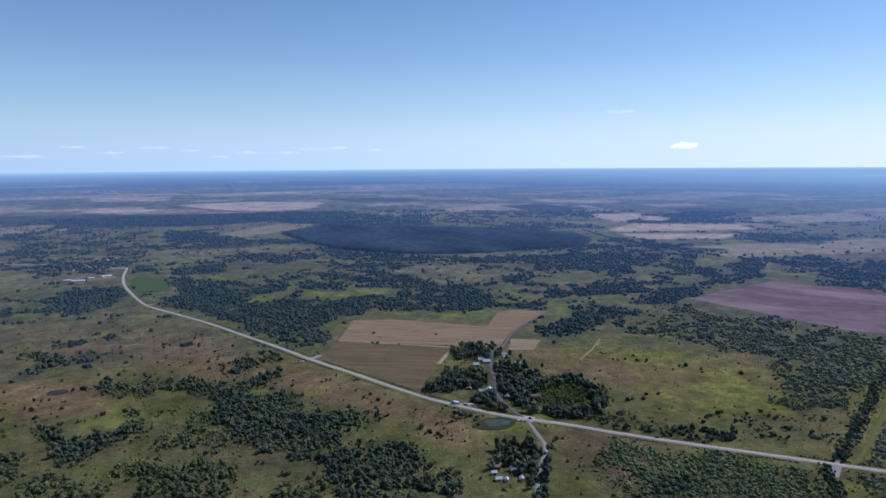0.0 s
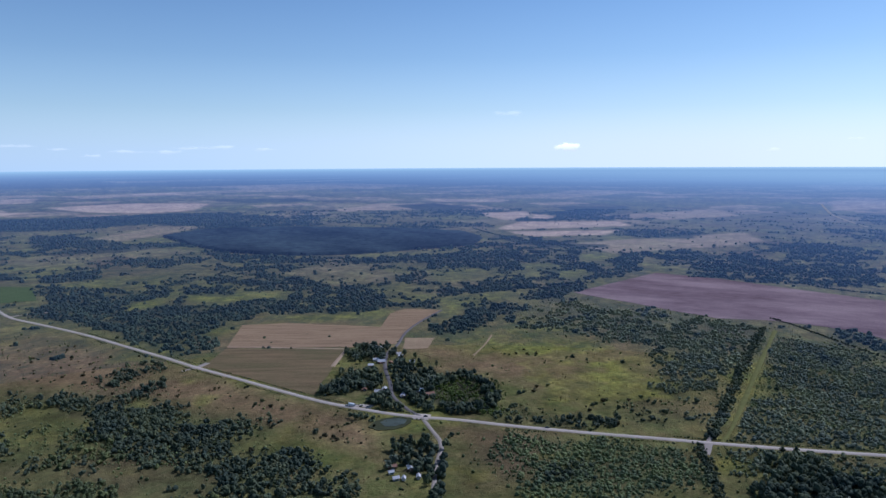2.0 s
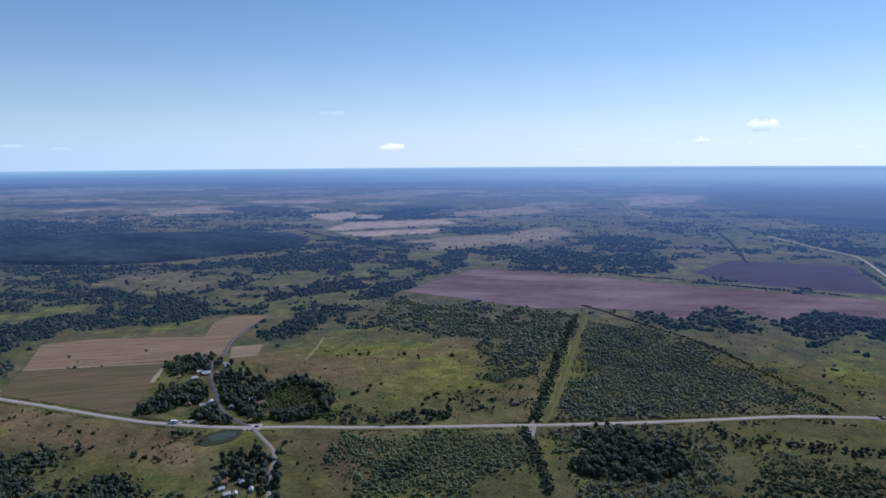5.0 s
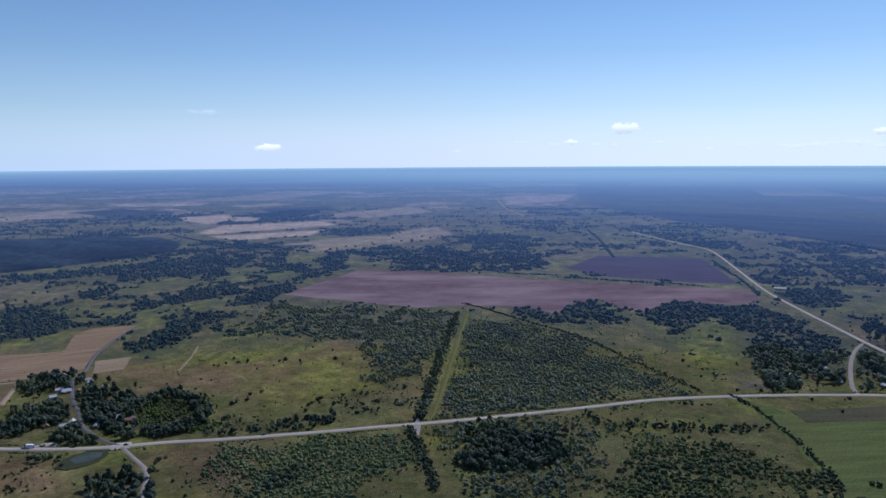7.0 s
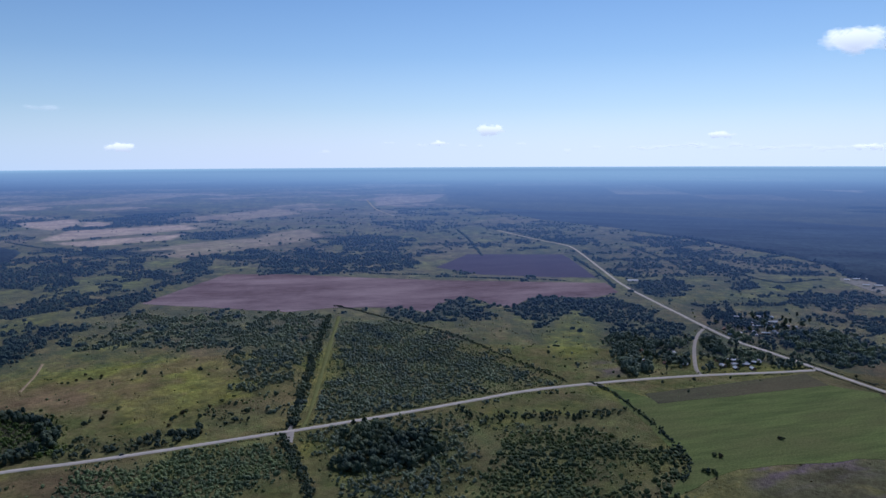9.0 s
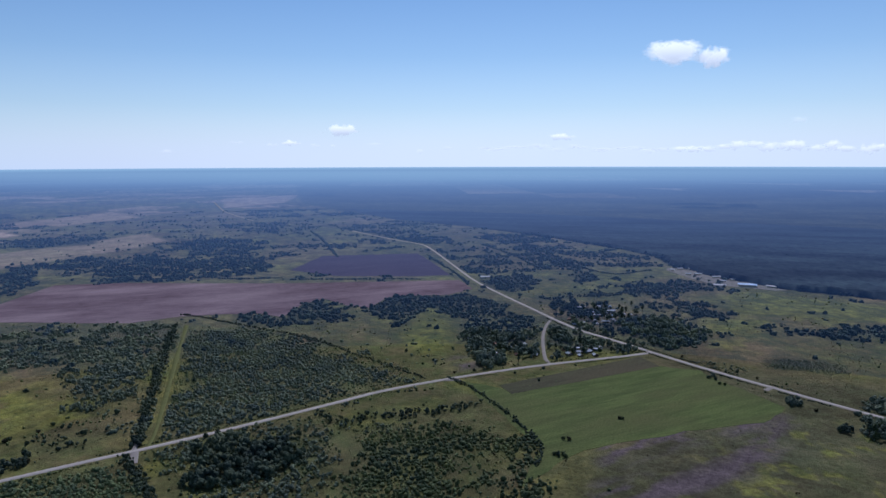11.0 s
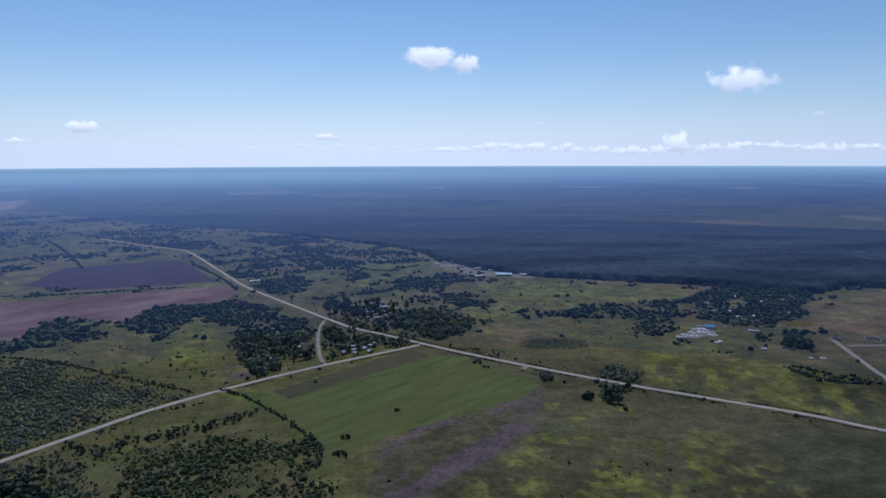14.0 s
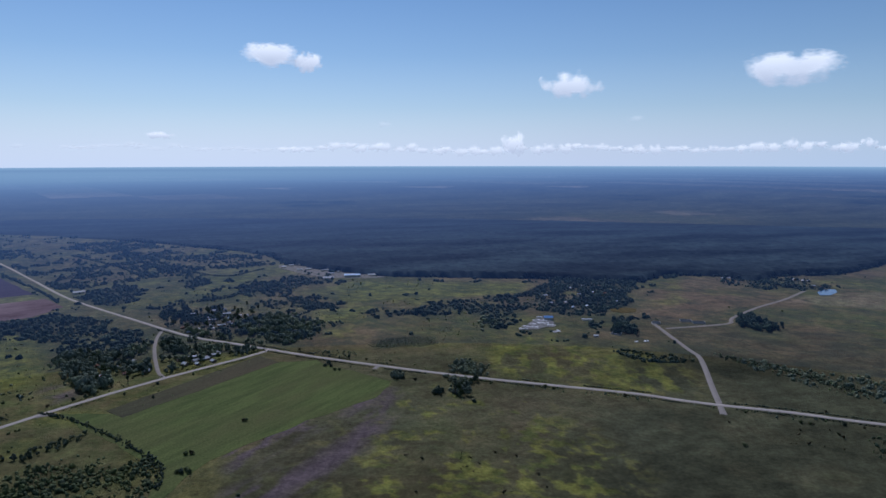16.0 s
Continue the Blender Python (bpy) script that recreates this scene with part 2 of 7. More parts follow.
def smooth_line(points, step):
    """A line through the points, rounded and cut into pieces of about step metres."""
    p = np.array(points, float)
    q = np.vstack([2 * p[0] - p[1], p, 2 * p[-1] - p[-2]])
    out = []
    for a, b, c, d in zip(q, q[1:], q[2:], q[3:]):
        for f in np.arange(0, 1, 1 / max(1, int(np.hypot(*(c - b)) / step))):
            out.append(0.5 * (2 * b + (c - a) * f + (2 * a - 5 * b + 4 * c - d) * f**2 + (3 * b - 3 * c + d - a) * f**3))
    return np.array(out + [p[-1]])


def ribbon(name, points, width, height, mat, label, category, seed=0, ragged=0.0, step=12.0):
    """A road or strip of land with a flat crown and sloping sides that run into the ground."""
    line = smooth_line(points, step)
    way = np.gradient(line, axis=0)
    way /= np.hypot(*way.T)[:, None]
    side = np.stack([-way[:, 1], way[:, 0]], -1)
    n = len(line)
    w = width / 2 * (1 + ragged * (value_noise(np.arange(n) * step, np.zeros(n), 30, seed) - 0.5) * 2)
    cuts = [(-1.0, -0.4, 1.2), (-1.0, height, 0), (0.0, height + 0.05, 0), (1.0, height, 0), (1.0, -0.4, 1.2)]
    rows = []
    for s, z, more in cuts:
        p = line + side * (s * (w + more))[:, None]
        rows.append(lay(p[:, 0], p[:, 1], z))
    verts = np.stack(rows, 1).reshape(-1, 3)
    i, j = np.meshgrid(np.arange(n - 1), np.arange(4), indexing="ij")
    a = (i * 5 + j).ravel()
    ob = mesh_object(name, verts, np.stack([a, a + 5, a + 6, a + 1], -1), mat)
    return tagged(ob, label, category, kind="structure")


def field(name, poly, height, mat, label, category="field", ragged=3.0, seed=1):
    """A field as a low slab with a wavering edge."""
    p = np.array(poly, float)
    edge = []
    for a, b in zip(p, np.roll(p, -1, 0)):
        k = max(1, int(np.hypot(*(b - a)) / 12))
        edge += [a + (b - a) * f / k for f in range(k)]
    edge = np.array(edge)
    edge += (np.stack([cloudy(edge[:, 0], edge[:, 1], 40, seed), cloudy(edge[:, 0], edge[:, 1], 40, seed + 50)], -1) - 0.5) * 2 * ragged
    bm = bmesh.new()
    top = [bm.verts.new(lay(x, y, height)) for x, y in edge]
    low = [bm.verts.new(lay(x, y, -0.4)) for x, y in edge]
    bm.faces.new(top)
    for k in range(len(top)):
        bm.faces.new((low[k - 1], low[k], top[k], top[k - 1]))
    bmesh.ops.recalc_face_normals(bm, faces=bm.faces)
    if max(bm.faces, key=lambda f: f.calc_area()).normal.z < 0:
        bmesh.ops.reverse_faces(bm, faces=bm.faces)
    bmesh.ops.triangulate(bm, faces=bm.faces)
    ob = part(name, bm, mat, None)
    x, y, _ = np.array([v.co for v in ob.data.vertices]).T
    mark_depth(ob, x, y)
    return tagged(ob, label, category, kind="structure")


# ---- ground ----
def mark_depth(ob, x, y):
    """How much painted haze a place takes: grows with distance from the camera, more towards the sun."""
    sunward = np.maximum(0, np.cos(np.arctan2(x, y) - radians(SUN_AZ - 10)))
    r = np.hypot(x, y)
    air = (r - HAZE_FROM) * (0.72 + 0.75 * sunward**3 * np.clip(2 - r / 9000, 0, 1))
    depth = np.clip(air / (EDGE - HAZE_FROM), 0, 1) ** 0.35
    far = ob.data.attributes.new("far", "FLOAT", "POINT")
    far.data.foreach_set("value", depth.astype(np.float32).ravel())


def polar_sheet(name, radii, angles, mat):
    r, a = np.meshgrid(radii, angles, indexing="ij")
    x, y = r * np.sin(a), r * np.cos(a)
    n, k = r.shape
    i, j = np.meshgrid(np.arange(n - 1), np.arange(k), indexing="ij")
    q = np.stack([i * k + j, i * k + (j + 1) % k, (i + 1) * k + (j + 1) % k, (i + 1) * k + j], -1).reshape(-1, 4)
    x, y = x.ravel(), y.ravel()
    ob = mesh_object(name, lay(x, y), q[:, ::-1], mat)
    layer = ob.data.attributes.new("cover", "FLOAT_COLOR", "POINT")
    layer.data.foreach_set("color", cover(x, y).astype(np.float32).ravel())
    torn = ob.data.attributes.new("churned", "FLOAT", "POINT")
    torn.data.foreach_set("value", churned(x, y).astype(np.float32).ravel())
    mark_depth(ob, x, y)
    ob.data.shade_smooth()
    return ob


HAZE_FROM = 800.0


# ---- thickets, hedges and groves, area by area: shape, plants per hectare, sizes, clump, gap, rows, label, leaves, outline ----
THICKETS = []
# soft dark patch: a cloud shadow made of dark plants and ground colour
CLOUD_SHADE = [(894, 111), (926, 103), (943, 58), (938, 27), (908, 29), (889, 62), (880, 98)]


def thicket(*values):
    THICKETS.append(values)


thicket("BUSHES", 325, 3.5, 7.4, 26, 0.37, None, "dark thicket in the western meadow", LEAF_DEEP, [(-554, 869), (-550, 888), (-501, 895), (-465, 899), (-427, 884), (-438, 846), (-441, 810), (-489, 847), (-494, 811), (-526, 848)])
thicket("BUSHES", 321, 3.5, 7.4, 26, 0.35, None, "long thicket across the western meadow", LEAF_DEEP, [(-408, 746), (-380, 755), (-328, 754), (-292, 763), (-282, 743), (-309, 725), (-329, 698), (-366, 720), (-401, 732)])
thicket("BUSHES", 321, 3.5, 7.4, 26, 0.35, None, "thicket on the meadow slope", LEAF_DEEP, [(-312, 764), (-285, 769), (-240, 723), (-229, 688), (-271, 706), (-300, 734)])
thicket("BUSHES", 709, 3.5, 7.4, 26, 0.26, None, "dense dark thicket in the near meadow", LEAF_DEEP, [(-385, 625), (-373, 622), (-343, 582), (-335, 607), (-310, 610), (-306, 642), (-288, 620), (-297, 581), (-308, 564), (-306, 542), (-317, 536), (-343, 570)])
thicket("BUSHES", 321, 2.8, 6.6, 26, 0.45, None, "loose scrub in the near meadow", LEAF_SCRUB, [(-298, 642), (-289, 689), (-268, 680), (-219, 655), (-195, 580), (-220, 580), (-248, 574), (-264, 587), (-261, 620)])
thicket("BUSHES", 780, 2.8, 6.6, 26, 0.28, None, "dense scrub in the near meadow", LEAF_SCRUB, [(-280, 547), (-256, 557), (-223, 535), (-184, 545), (-153, 473), (-180, 446), (-218, 470), (-270, 531)])
thicket("BUSHES", 354, 2.8, 7.4, 26, 0.42, None, "open scrub in the near meadow", LEAF_SCRUB, [(-391, 571), (-371, 571), (-335, 526), (-324, 531), (-274, 516), (-232, 447), (-312, 448)])
thicket("BUSHES", 300, 3.5, 7.4, 26, 0.37, None, "thicket beside the main road", LEAF_DEEP, [(-278, 842), (-260, 880), (-231, 888), (-194, 852), (-224, 828), (-235, 794), (-263, 795)])
thicket("BUSHES", 375, 3.5, 7.4, 26, 0.32, None, "line of dark bushes on the slope", LEAF_DEEP, [(-237, 732), (-223, 772), (-200, 816), (-192, 782), (-211, 732), (-219, 714)])
thicket("BUSHES", 810, 3.1, 7.0, 26, 0.16, None, "very dense dark green thicket", LEAF_DEEP, [(-234, 705), (-213, 713), (-161, 703), (-146, 662), (-106, 661), (-71, 652), (-70, 637), (-93, 610), (-92, 566), (-70, 549), (-43, 565), (-22, 542), (-19, 522), (-48, 512), (-76, 522), (-106, 533), (-141, 567), (-164, 579), (-212, 633)])
thicket("BUSHES", 614, 2.8, 5.7, 26, 0.33, None, "scrub beside the green glade", LEAF_SCRUB, [(-203, 605), (-186, 618), (-166, 585), (-141, 567), (-161, 567), (-190, 580)])
thicket("BUSHES", 614, 2.8, 6.6, 26, 0.33, None, "dense scrub in the near glade", LEAF_SCRUB, [(-128, 509), (-97, 513), (-78, 445), (-113, 445)])
thicket("BUSHES", 709, 3.5, 7.0, 26, 0.32, None, "dense scrub with small gaps", LEAF_DEEP, [(-88, 513), (-48, 512), (-17, 524), (6, 531), (15, 502), (1, 444), (-74, 445)])
thicket("BUSHES", 50, 1.7, 4.1, 45, 0.37, None, "small brownish bushes on the dry slope", LEAF_DRY, [(-211, 732), (-157, 815), (-52, 701), (34, 614), (21, 564), (-35, 616), (-109, 677)])
thicket("BUSHES", 28, 1.7, 4.1, 45, 0.37, None, "small brownish bushes on the western slope", LEAF_DRY, [(-503, 960), (-475, 1045), (-304, 924), (-228, 817), (-256, 773), (-387, 845)])
thicket("BUSHES", 18, 2.1, 4.9, 45, 0.37, None, "scattered bushes on the pasture", LEAF_DRY, [(-539, 801), (-441, 810), (-281, 715), (-301, 649), (-392, 622), (-407, 596)])
thicket("BUSHES", 11, 1.7, 4.1, 45, 0.37, None, "few dark bushes in the stubble", LEAF_DEEP, [(-151, 1017), (63, 994), (74, 914), (-66, 903)])
thicket("TREES", 288, 3.8, 7.7, 45, 0.26, None, "leafy trees at the head of the village", LEAF_DEEP, [(17, 892), (35, 915), (66, 908), (66, 864), (39, 834), (16, 845)])
thicket("TREES", 312, 3.8, 7.7, 45, 0.26, None, "dense orchard trees in the village", LEAF_DEEP, [(-25, 713), (-7, 757), (10, 788), (57, 805), (52, 730), (21, 723), (-13, 709)])
thicket("TREES", 288, 3.8, 7.7, 45, 0.30, None, "tall trees among the village houses", LEAF_DEEP, [(66, 810), (107, 782), (93, 649), (78, 645), (70, 682), (59, 726)])
thicket("TREES", 288, 3.8, 8.1, 45, 0.2, None, "trees beside the village lane", LEAF_DEEP, [(35, 696), (49, 687), (69, 670), (78, 648), (48, 658), (33, 677)])
thicket("BUSHES", 439, 3.5, 6.6, 26, 0.16, None, "bushes along the road ditch", LEAF_DEEP, [(8, 654), (28, 654), (29, 643), (11, 643)])
thicket("BUSHES", 439, 3.5, 6.6, 26, 0.16, None, "bushes by the pond", LEAF_DEEP, [(29, 640), (41, 655), (40, 631), (30, 626)])
thicket("TREES", 375, 4.6, 8.1, 45, 0.12, None, "dark trees around the village grove", LEAF_DEEP, [(99, 725), (113, 754), (147, 764), (169, 728), (166, 680), (154, 635), (145, 635), (157, 685), (157, 715), (140, 740), (112, 725)])
thicket("TREES", 375, 4.6, 8.1, 45, 0.12, None, "dark front edge of the village grove", LEAF_DEEP, [(94, 681), (101, 673), (121, 653), (150, 653), (153, 635), (119, 641), (90, 652)])
thicket("TREES", 490, 3.8, 8.1, 45, 0.15, None, "trees lining the farm lane", LEAF_DEEP, [(78, 563), (90, 563), (82, 520), (72, 466), (64, 466)])
thicket("TREES", 420, 3.8, 7.2, 45, 0.2, None, "trees around the farmstead", LEAF_DEEP, [(39, 557), (59, 575), (75, 577), (75, 563), (55, 557), (41, 550)])
thicket("TREES", 420, 3.8, 7.2, 45, 0.27, None, "trees behind the farm sheds", LEAF_DEEP, [(55, 546), (74, 550), (72, 522), (63, 518), (55, 533)])
thicket("BUSHES", 287, 3.5, 7.4, 26, 0.33, None, "bushes east of the grove", LEAF_DEEP, [(163, 640), (179, 658), (187, 652), (195, 628), (186, 606), (149, 605)])
thicket("BUSHES", 112, 2.1, 4.9, 26, 0.52, None, "loose low bushes below the road", LEAF_SCRUB, [(102, 549), (134, 562), (150, 529), (141, 482), (112, 505)])
thicket("PUFFS", 1125, 2.0, 3.8, 26, 0.1, (-24, 5.5), "young bushes in dense rows below the road", LEAF_ROW, [(129, 562), (154, 583), (186, 573), (225, 557), (297, 529), (295, 507), (281, 463), (192, 441), (149, 465), (144, 509)])
thicket("BUSHES", 614, 2.8, 6.6, 26, 0.28, None, "dark bushes in the row plantation", LEAF_DEEP, [(162, 509), (211, 508), (191, 479), (157, 480)])
thicket("BUSHES", 543, 2.8, 6.6, 26, 0.28, None, "dark bushes along the main road", LEAF_DEEP, [(186, 623), (247, 613), (270, 594), (262, 587), (230, 582), (177, 593)])
thicket("BUSHES", 162, 2.8, 6.6, 26, 0.49, None, "loose bushes on the meadow", LEAF_DEEP, [(263, 627), (288, 635), (320, 656), (337, 634), (362, 629), (338, 596), (302, 565), (275, 594)])
thicket("BUSHES", 506, 2.8, 6.6, 26, 0.28, None, "dense grey-green thicket on the meadow", LEAF_GREY, [(346, 693), (385, 705), (423, 686), (404, 664), (350, 660)])
thicket("BUSHES", 188, 2.8, 5.7, 26, 0.47, None, "loose grey-green bushes on the meadow", LEAF_GREY, [(385, 802), (450, 789), (471, 746), (431, 700), (385, 729)])
thicket("BUSHES", 600, 2.5, 5.6, 26, 0.4, None, "dense grey-green scrub below the bare field", LEAF_GREY, [(517, 1038), (612, 940), (566, 831), (461, 712), (410, 714), (404, 771), (420, 847), (369, 911), (291, 1008), (282, 1052), (412, 1122)])
thicket("BUSHES", 212, 2.8, 5.7, 26, 0.49, None, "open scrub beside the hedge", LEAF_GREY, [(413, 834), (410, 714), (452, 704), (395, 628), (363, 634), (345, 581), (325, 624), (365, 685), (366, 743)])
thicket("PUFFS", 1025, 2.2, 4.3, 26, 0.17, (-41, 7), "grey-green young bushes in crowded rows", LEAF_GREY, [(378, 570), (484, 689), (554, 774), (618, 844), (662, 777), (657, 651), (623, 520), (595, 446), (530, 473), (443, 504), (373, 524), (358, 526)])
thicket("BUSHES", 775, 2.5, 5.4, 30, 0.30, None, "dense dark scrub below the road", LEAF_DEEP, [(333, 504), (387, 497), (444, 471), (459, 455), (456, 407), (399, 362), (336, 333), (273, 373), (310, 437)])
thicket("TREES", 375, 3.8, 8.1, 45, 0.2, None, "dark trees in the scrub", LEAF_DEEP, [(366, 480), (414, 440), (395, 398), (356, 391), (311, 408), (310, 437)])
thicket("PUFFS", 1062, 2.1, 4.3, 34, 0.40, (-48, 6.5), "brownish green scrub in crooked rows", LEAF_SCRUB, [(443, 402), (494, 370), (527, 336), (530, 296), (532, 260), (483, 235), (439, 217), (368, 255), (336, 321)])
thicket("TREES", 262, 2.4, 4.7, 45, 0.2, None, "dark line of trees in the scrub", LEAF_DEEP, [(476, 476), (483, 469), (480, 428), (522, 398), (565, 354), (597, 344), (580, 333), (545, 354), (503, 384), (461, 418), (461, 447)])
thicket("BUSHES", 325, 2.4, 4.9, 26, 0.37, None, "bushes in the open scrub", LEAF_DEEP, [(473, 400), (510, 369), (489, 359), (457, 387)])
thicket("BUSHES", 75, 2.1, 4.9, 26, 0.47, None, "loose bushes below the road", LEAF_SCRUB, [(536, 446), (617, 402), (591, 344), (528, 396)])
thicket("BUSHES", 19, 2.1, 4.9, 45, 0.37, None, "scattered bushes on the pasture below the bare field", LEAF_DEEP, [(736, 681), (763, 605), (761, 479), (668, 436), (649, 487), (677, 585)])
thicket("TREES", 270, 3.8, 7.4, 30, 0.44, None, "dark garden trees in the village", LEAF_DEEP, [(807, 507), (847, 497), (855, 457), (899, 421), (798, 369), (753, 365), (740, 394), (725, 416), (751, 452)])
thicket("TREES", 412, 4.6, 9.0, 45, 0.1, None, "dense dark grove at the village edge", LEAF_DEEP, [(733, 435), (747, 421), (736, 392), (708, 377), (694, 398)])
thicket("TREES", 250, 3.6, 6.8, 30, 0.46, None, "garden trees between lane and road", LEAF_DEEP, [(937, 418), (914, 371), (893, 326), (872, 277), (857, 269), (845, 314), (777, 341), (854, 385)])
thicket("TREES", 300, 3.6, 7.0, 30, 0.36, None, "dark trees along the eastern road", LEAF_DEEP, [(975, 426), (969, 394), (940, 336), (915, 292), (908, 256), (884, 262), (895, 298), (925, 368)])
thicket("TREES", 238, 3.4, 6.8, 45, 0.43, None, "garden trees behind the eastern road", LEAF_DEEP, [(1052, 475), (1126, 460), (1099, 404), (1031, 331), (1036, 280), (943, 301), (960, 359), (984, 417)])
thicket("BUSHES", 250, 3.5, 7.4, 26, 0.39, None, "scrub beyond the village", LEAF_DEEP, [(1054, 307), (1088, 273), (1024, 211), (939, 192), (907, 225), (920, 273)])
thicket("BUSHES", 300, 4.2, 8.2, 26, 0.2, None, "dark copse beside the lane", LEAF_DEEP, [(142, 1002), (181, 1037), (238, 1090), (199, 953), (146, 952)])
thicket("BUSHES", 412, 2.8, 5.3, 26, 0.12, None, "thin hedge across the eastern meadow", LEAF_DEEP, [(1127, 529), (1209, 441), (1320, 373), (1297, 366), (1184, 430), (1105, 516)])
thicket("BUSHES", 412, 2.8, 5.3, 26, 0.12, None, "thin hedge beyond the eastern village", LEAF_DEEP, [(1252, 326), (1153, 241), (1131, 198), (1113, 195), (1130, 241), (1226, 324)])
thicket("BUSHES", 162, 3.5, 7.4, 26, 0.42, None, "bushes in the eastern meadow", LEAF_DEEP, [(1071, -38), (1063, -76), (957, -62), (970, -36)])
thicket("TREES", 275, 4.6, 9.0, 45, 0.2, None, "trees beside the orange patch", LEAF_DEEP, [(1035, -240), (1021, -270), (960, -264), (959, -227)])
thicket("BUSHES", 275, 3.5, 6.6, 26, 0.32, None, "bushes beside the ruined sheds", LEAF_DEEP, [(1042, -207), (1027, -226), (979, -213), (985, -197)])
thicket("BUSHES", 375, 2.8, 5.7, 26, 0.15, None, "dark hedge in the eastern meadow", LEAF_DEEP, [(891, -211), (851, -249), (847, -309), (828, -299), (822, -241), (856, -211)])
thicket("BUSHES", 325, 2.8, 5.7, 26, 0.35, None, "long dark thicket in the southern meadow", LEAF_DEEP, [(858, -338), (829, -383), (780, -427), (769, -518), (690, -467), (724, -398), (794, -368)])
thicket("TREES", 350, 4.6, 8.1, 45, 0.1, None, "dark copse beside the gravel lane", LEAF_DEEP, [(1076, -451), (1084, -479), (1002, -484), (962, -460), (1002, -435)])
thicket("BUSHES", 1900, 3.0, 5.2, 45, 0.0, None, "dense dark copse of trees beside the road", LEAF_DEEP, [(798, 7), (820, -11), (797, -29), (773, -33), (735, -19), (691, -5), (712, 4)])
thicket("BUSHES", 375, 2.8, 5.7, 26, 0.1, None, "bushes behind the road", LEAF_DEEP, [(823, 4), (823, -6), (810, -31), (792, -34), (800, 4)])
thicket("BUSHES", 375, 2.1, 4.1, 26, 0.1, None, "low bushes on the road verge", LEAF_DEEP, [(871, 195), (872, 161), (862, 123), (839, 122), (845, 179)])
thicket("TREES", 250, 3.8, 8.1, 45, 0.32, None, "dark trees beyond the village", LEAF_DEEP, [(1009, 333), (1067, 278), (1021, 228), (929, 196), (893, 234), (933, 301)])
thicket("TREES", 200, 4.6, 8.1, 45, 0.37, None, "trees at the forest hamlet", LEAF_DEEP, [(1478, -598), (1450, -695), (1352, -761), (1292, -696), (1308, -607), (1349, -547)])
thicket("BUSHES", 38, 1.4, 3.3, 45, 0.42, None, "small low bushes in the southern meadow", LEAF_DRY, [(581, 54), (595, -23), (507, -64), (440, -37), (439, 41)])
thicket("BUSHES", 38, 1.7, 4.1, 45, 0.42, None, "small bushes on the southern verge", LEAF_DRY, [(626, -266), (614, -402), (565, -396), (564, -367), (575, -295)])
thicket("BUSHES", 275, 1.7, 3.3, 26, 0.37, None, "low bushes along the road ditch", LEAF_DEEP, [(762, -29), (720, -120), (693, -211), (684, -208), (711, -119), (749, -28)])
thicket("BUSHES", 275, 1.7, 3.3, 26, 0.37, None, "low bushes beside the southern road", LEAF_DEEP, [(690, -210), (668, -272), (639, -353), (617, -420), (612, -417), (631, -349), (658, -268)])
thicket("BUSHES", 412, 2.1, 4.9, 26, 0.2, None, "dark hedge at the southern corner", LEAF_DEEP, [(594, -375), (595, -406), (532, -365), (553, -360)])

# dark low plants that imitate the cloud shadow
thicket("PUFFS", 3600, 0.7, 1.4, 26, 0.0, None, "low dark sedge and rushes", LEAF_DEEP, CLOUD_SHADE)
thicket("TREES", 900, 3.5, 6.0, 45, 0.0, None, "pair of dark bushes in the green field", LEAF_DEEP, [(806, 168), (814, 154), (794, 149), (788, 163)])
thicket("TREES", 900, 3.5, 6.0, 45, 0.0, None, "dark bushes at the edge of the green field", LEAF_DEEP, [(789, 149), (790, 136), (774, 133), (774, 146)])
thicket("TREES", 900, 3.5, 6.0, 45, 0.0, None, "dark bush group beside the turn-off", LEAF_DEEP, [(768, 77), (776, 61), (756, 58), (750, 73)])
thicket("TREES", 900, 3.5, 6.0, 45, 0.0, None, "dark bushes in the rough meadow", LEAF_DEEP, [(710, 25), (713, 14), (699, 13), (698, 24)])
thicket("BUSHES", 230, 2.4, 6.2, 30, 0.56, None, "loose dark bushes round the western thickets", LEAF_DEEP, [(-373, 802), (-311, 791), (-217, 774), (-156, 710), (-71, 656), (-50, 580), (-19, 521), (-19, 493), (-255, 533)])
# low bushes and tall weeds strewn over all the open land
EVERYWHERE = [(-760, 1000), (-560, 1420), (-200, 900), (150, 1000), (420, 1150), (900, 700), (1300, 500), (1420, 100), (1200, -250), (960, -40), (700, 60), (420, 230), (250, 380), (-300, 400)]
thicket("PUFFS", 26, 1.5, 3.0, 90, 0.5, None, "low bushes and tall weeds over the meadows", LEAF_SCRUB, EVERYWHERE)
thicket("PUFFS", 24, 1.0, 2.0, 60, 0.52, None, "brownish weeds over the meadows", LEAF_DRY, EVERYWHERE)


# ---- far fields and woods: how pale, and the outline ----
PALE_FIELDS = []
PALE_FIELDS.append((0.9, [(-1624, 4200), (-1251, 4520), (-746, 4394), (-737, 3749), (-907, 3591), (-1214, 3708), (-1518, 4027)]))
PALE_FIELDS.append((0.85, [(-1903, 3565), (-1973, 3925), (-1503, 3737), (-1638, 3500)]))
PALE_FIELDS.append((0.6, [(-2690, 5226), (-2110, 5318), (-1892, 4666), (-2385, 4593)]))
PALE_FIELDS.append((0.3, [(-1856, 2636), (-1796, 2747), (-1631, 2860), (-1535, 2613), (-1606, 2453), (-1681, 2383)]))
PALE_FIELDS.append((0.3, [(-812, 2401), (-666, 2864), (-499, 2773), (-679, 2301)]))
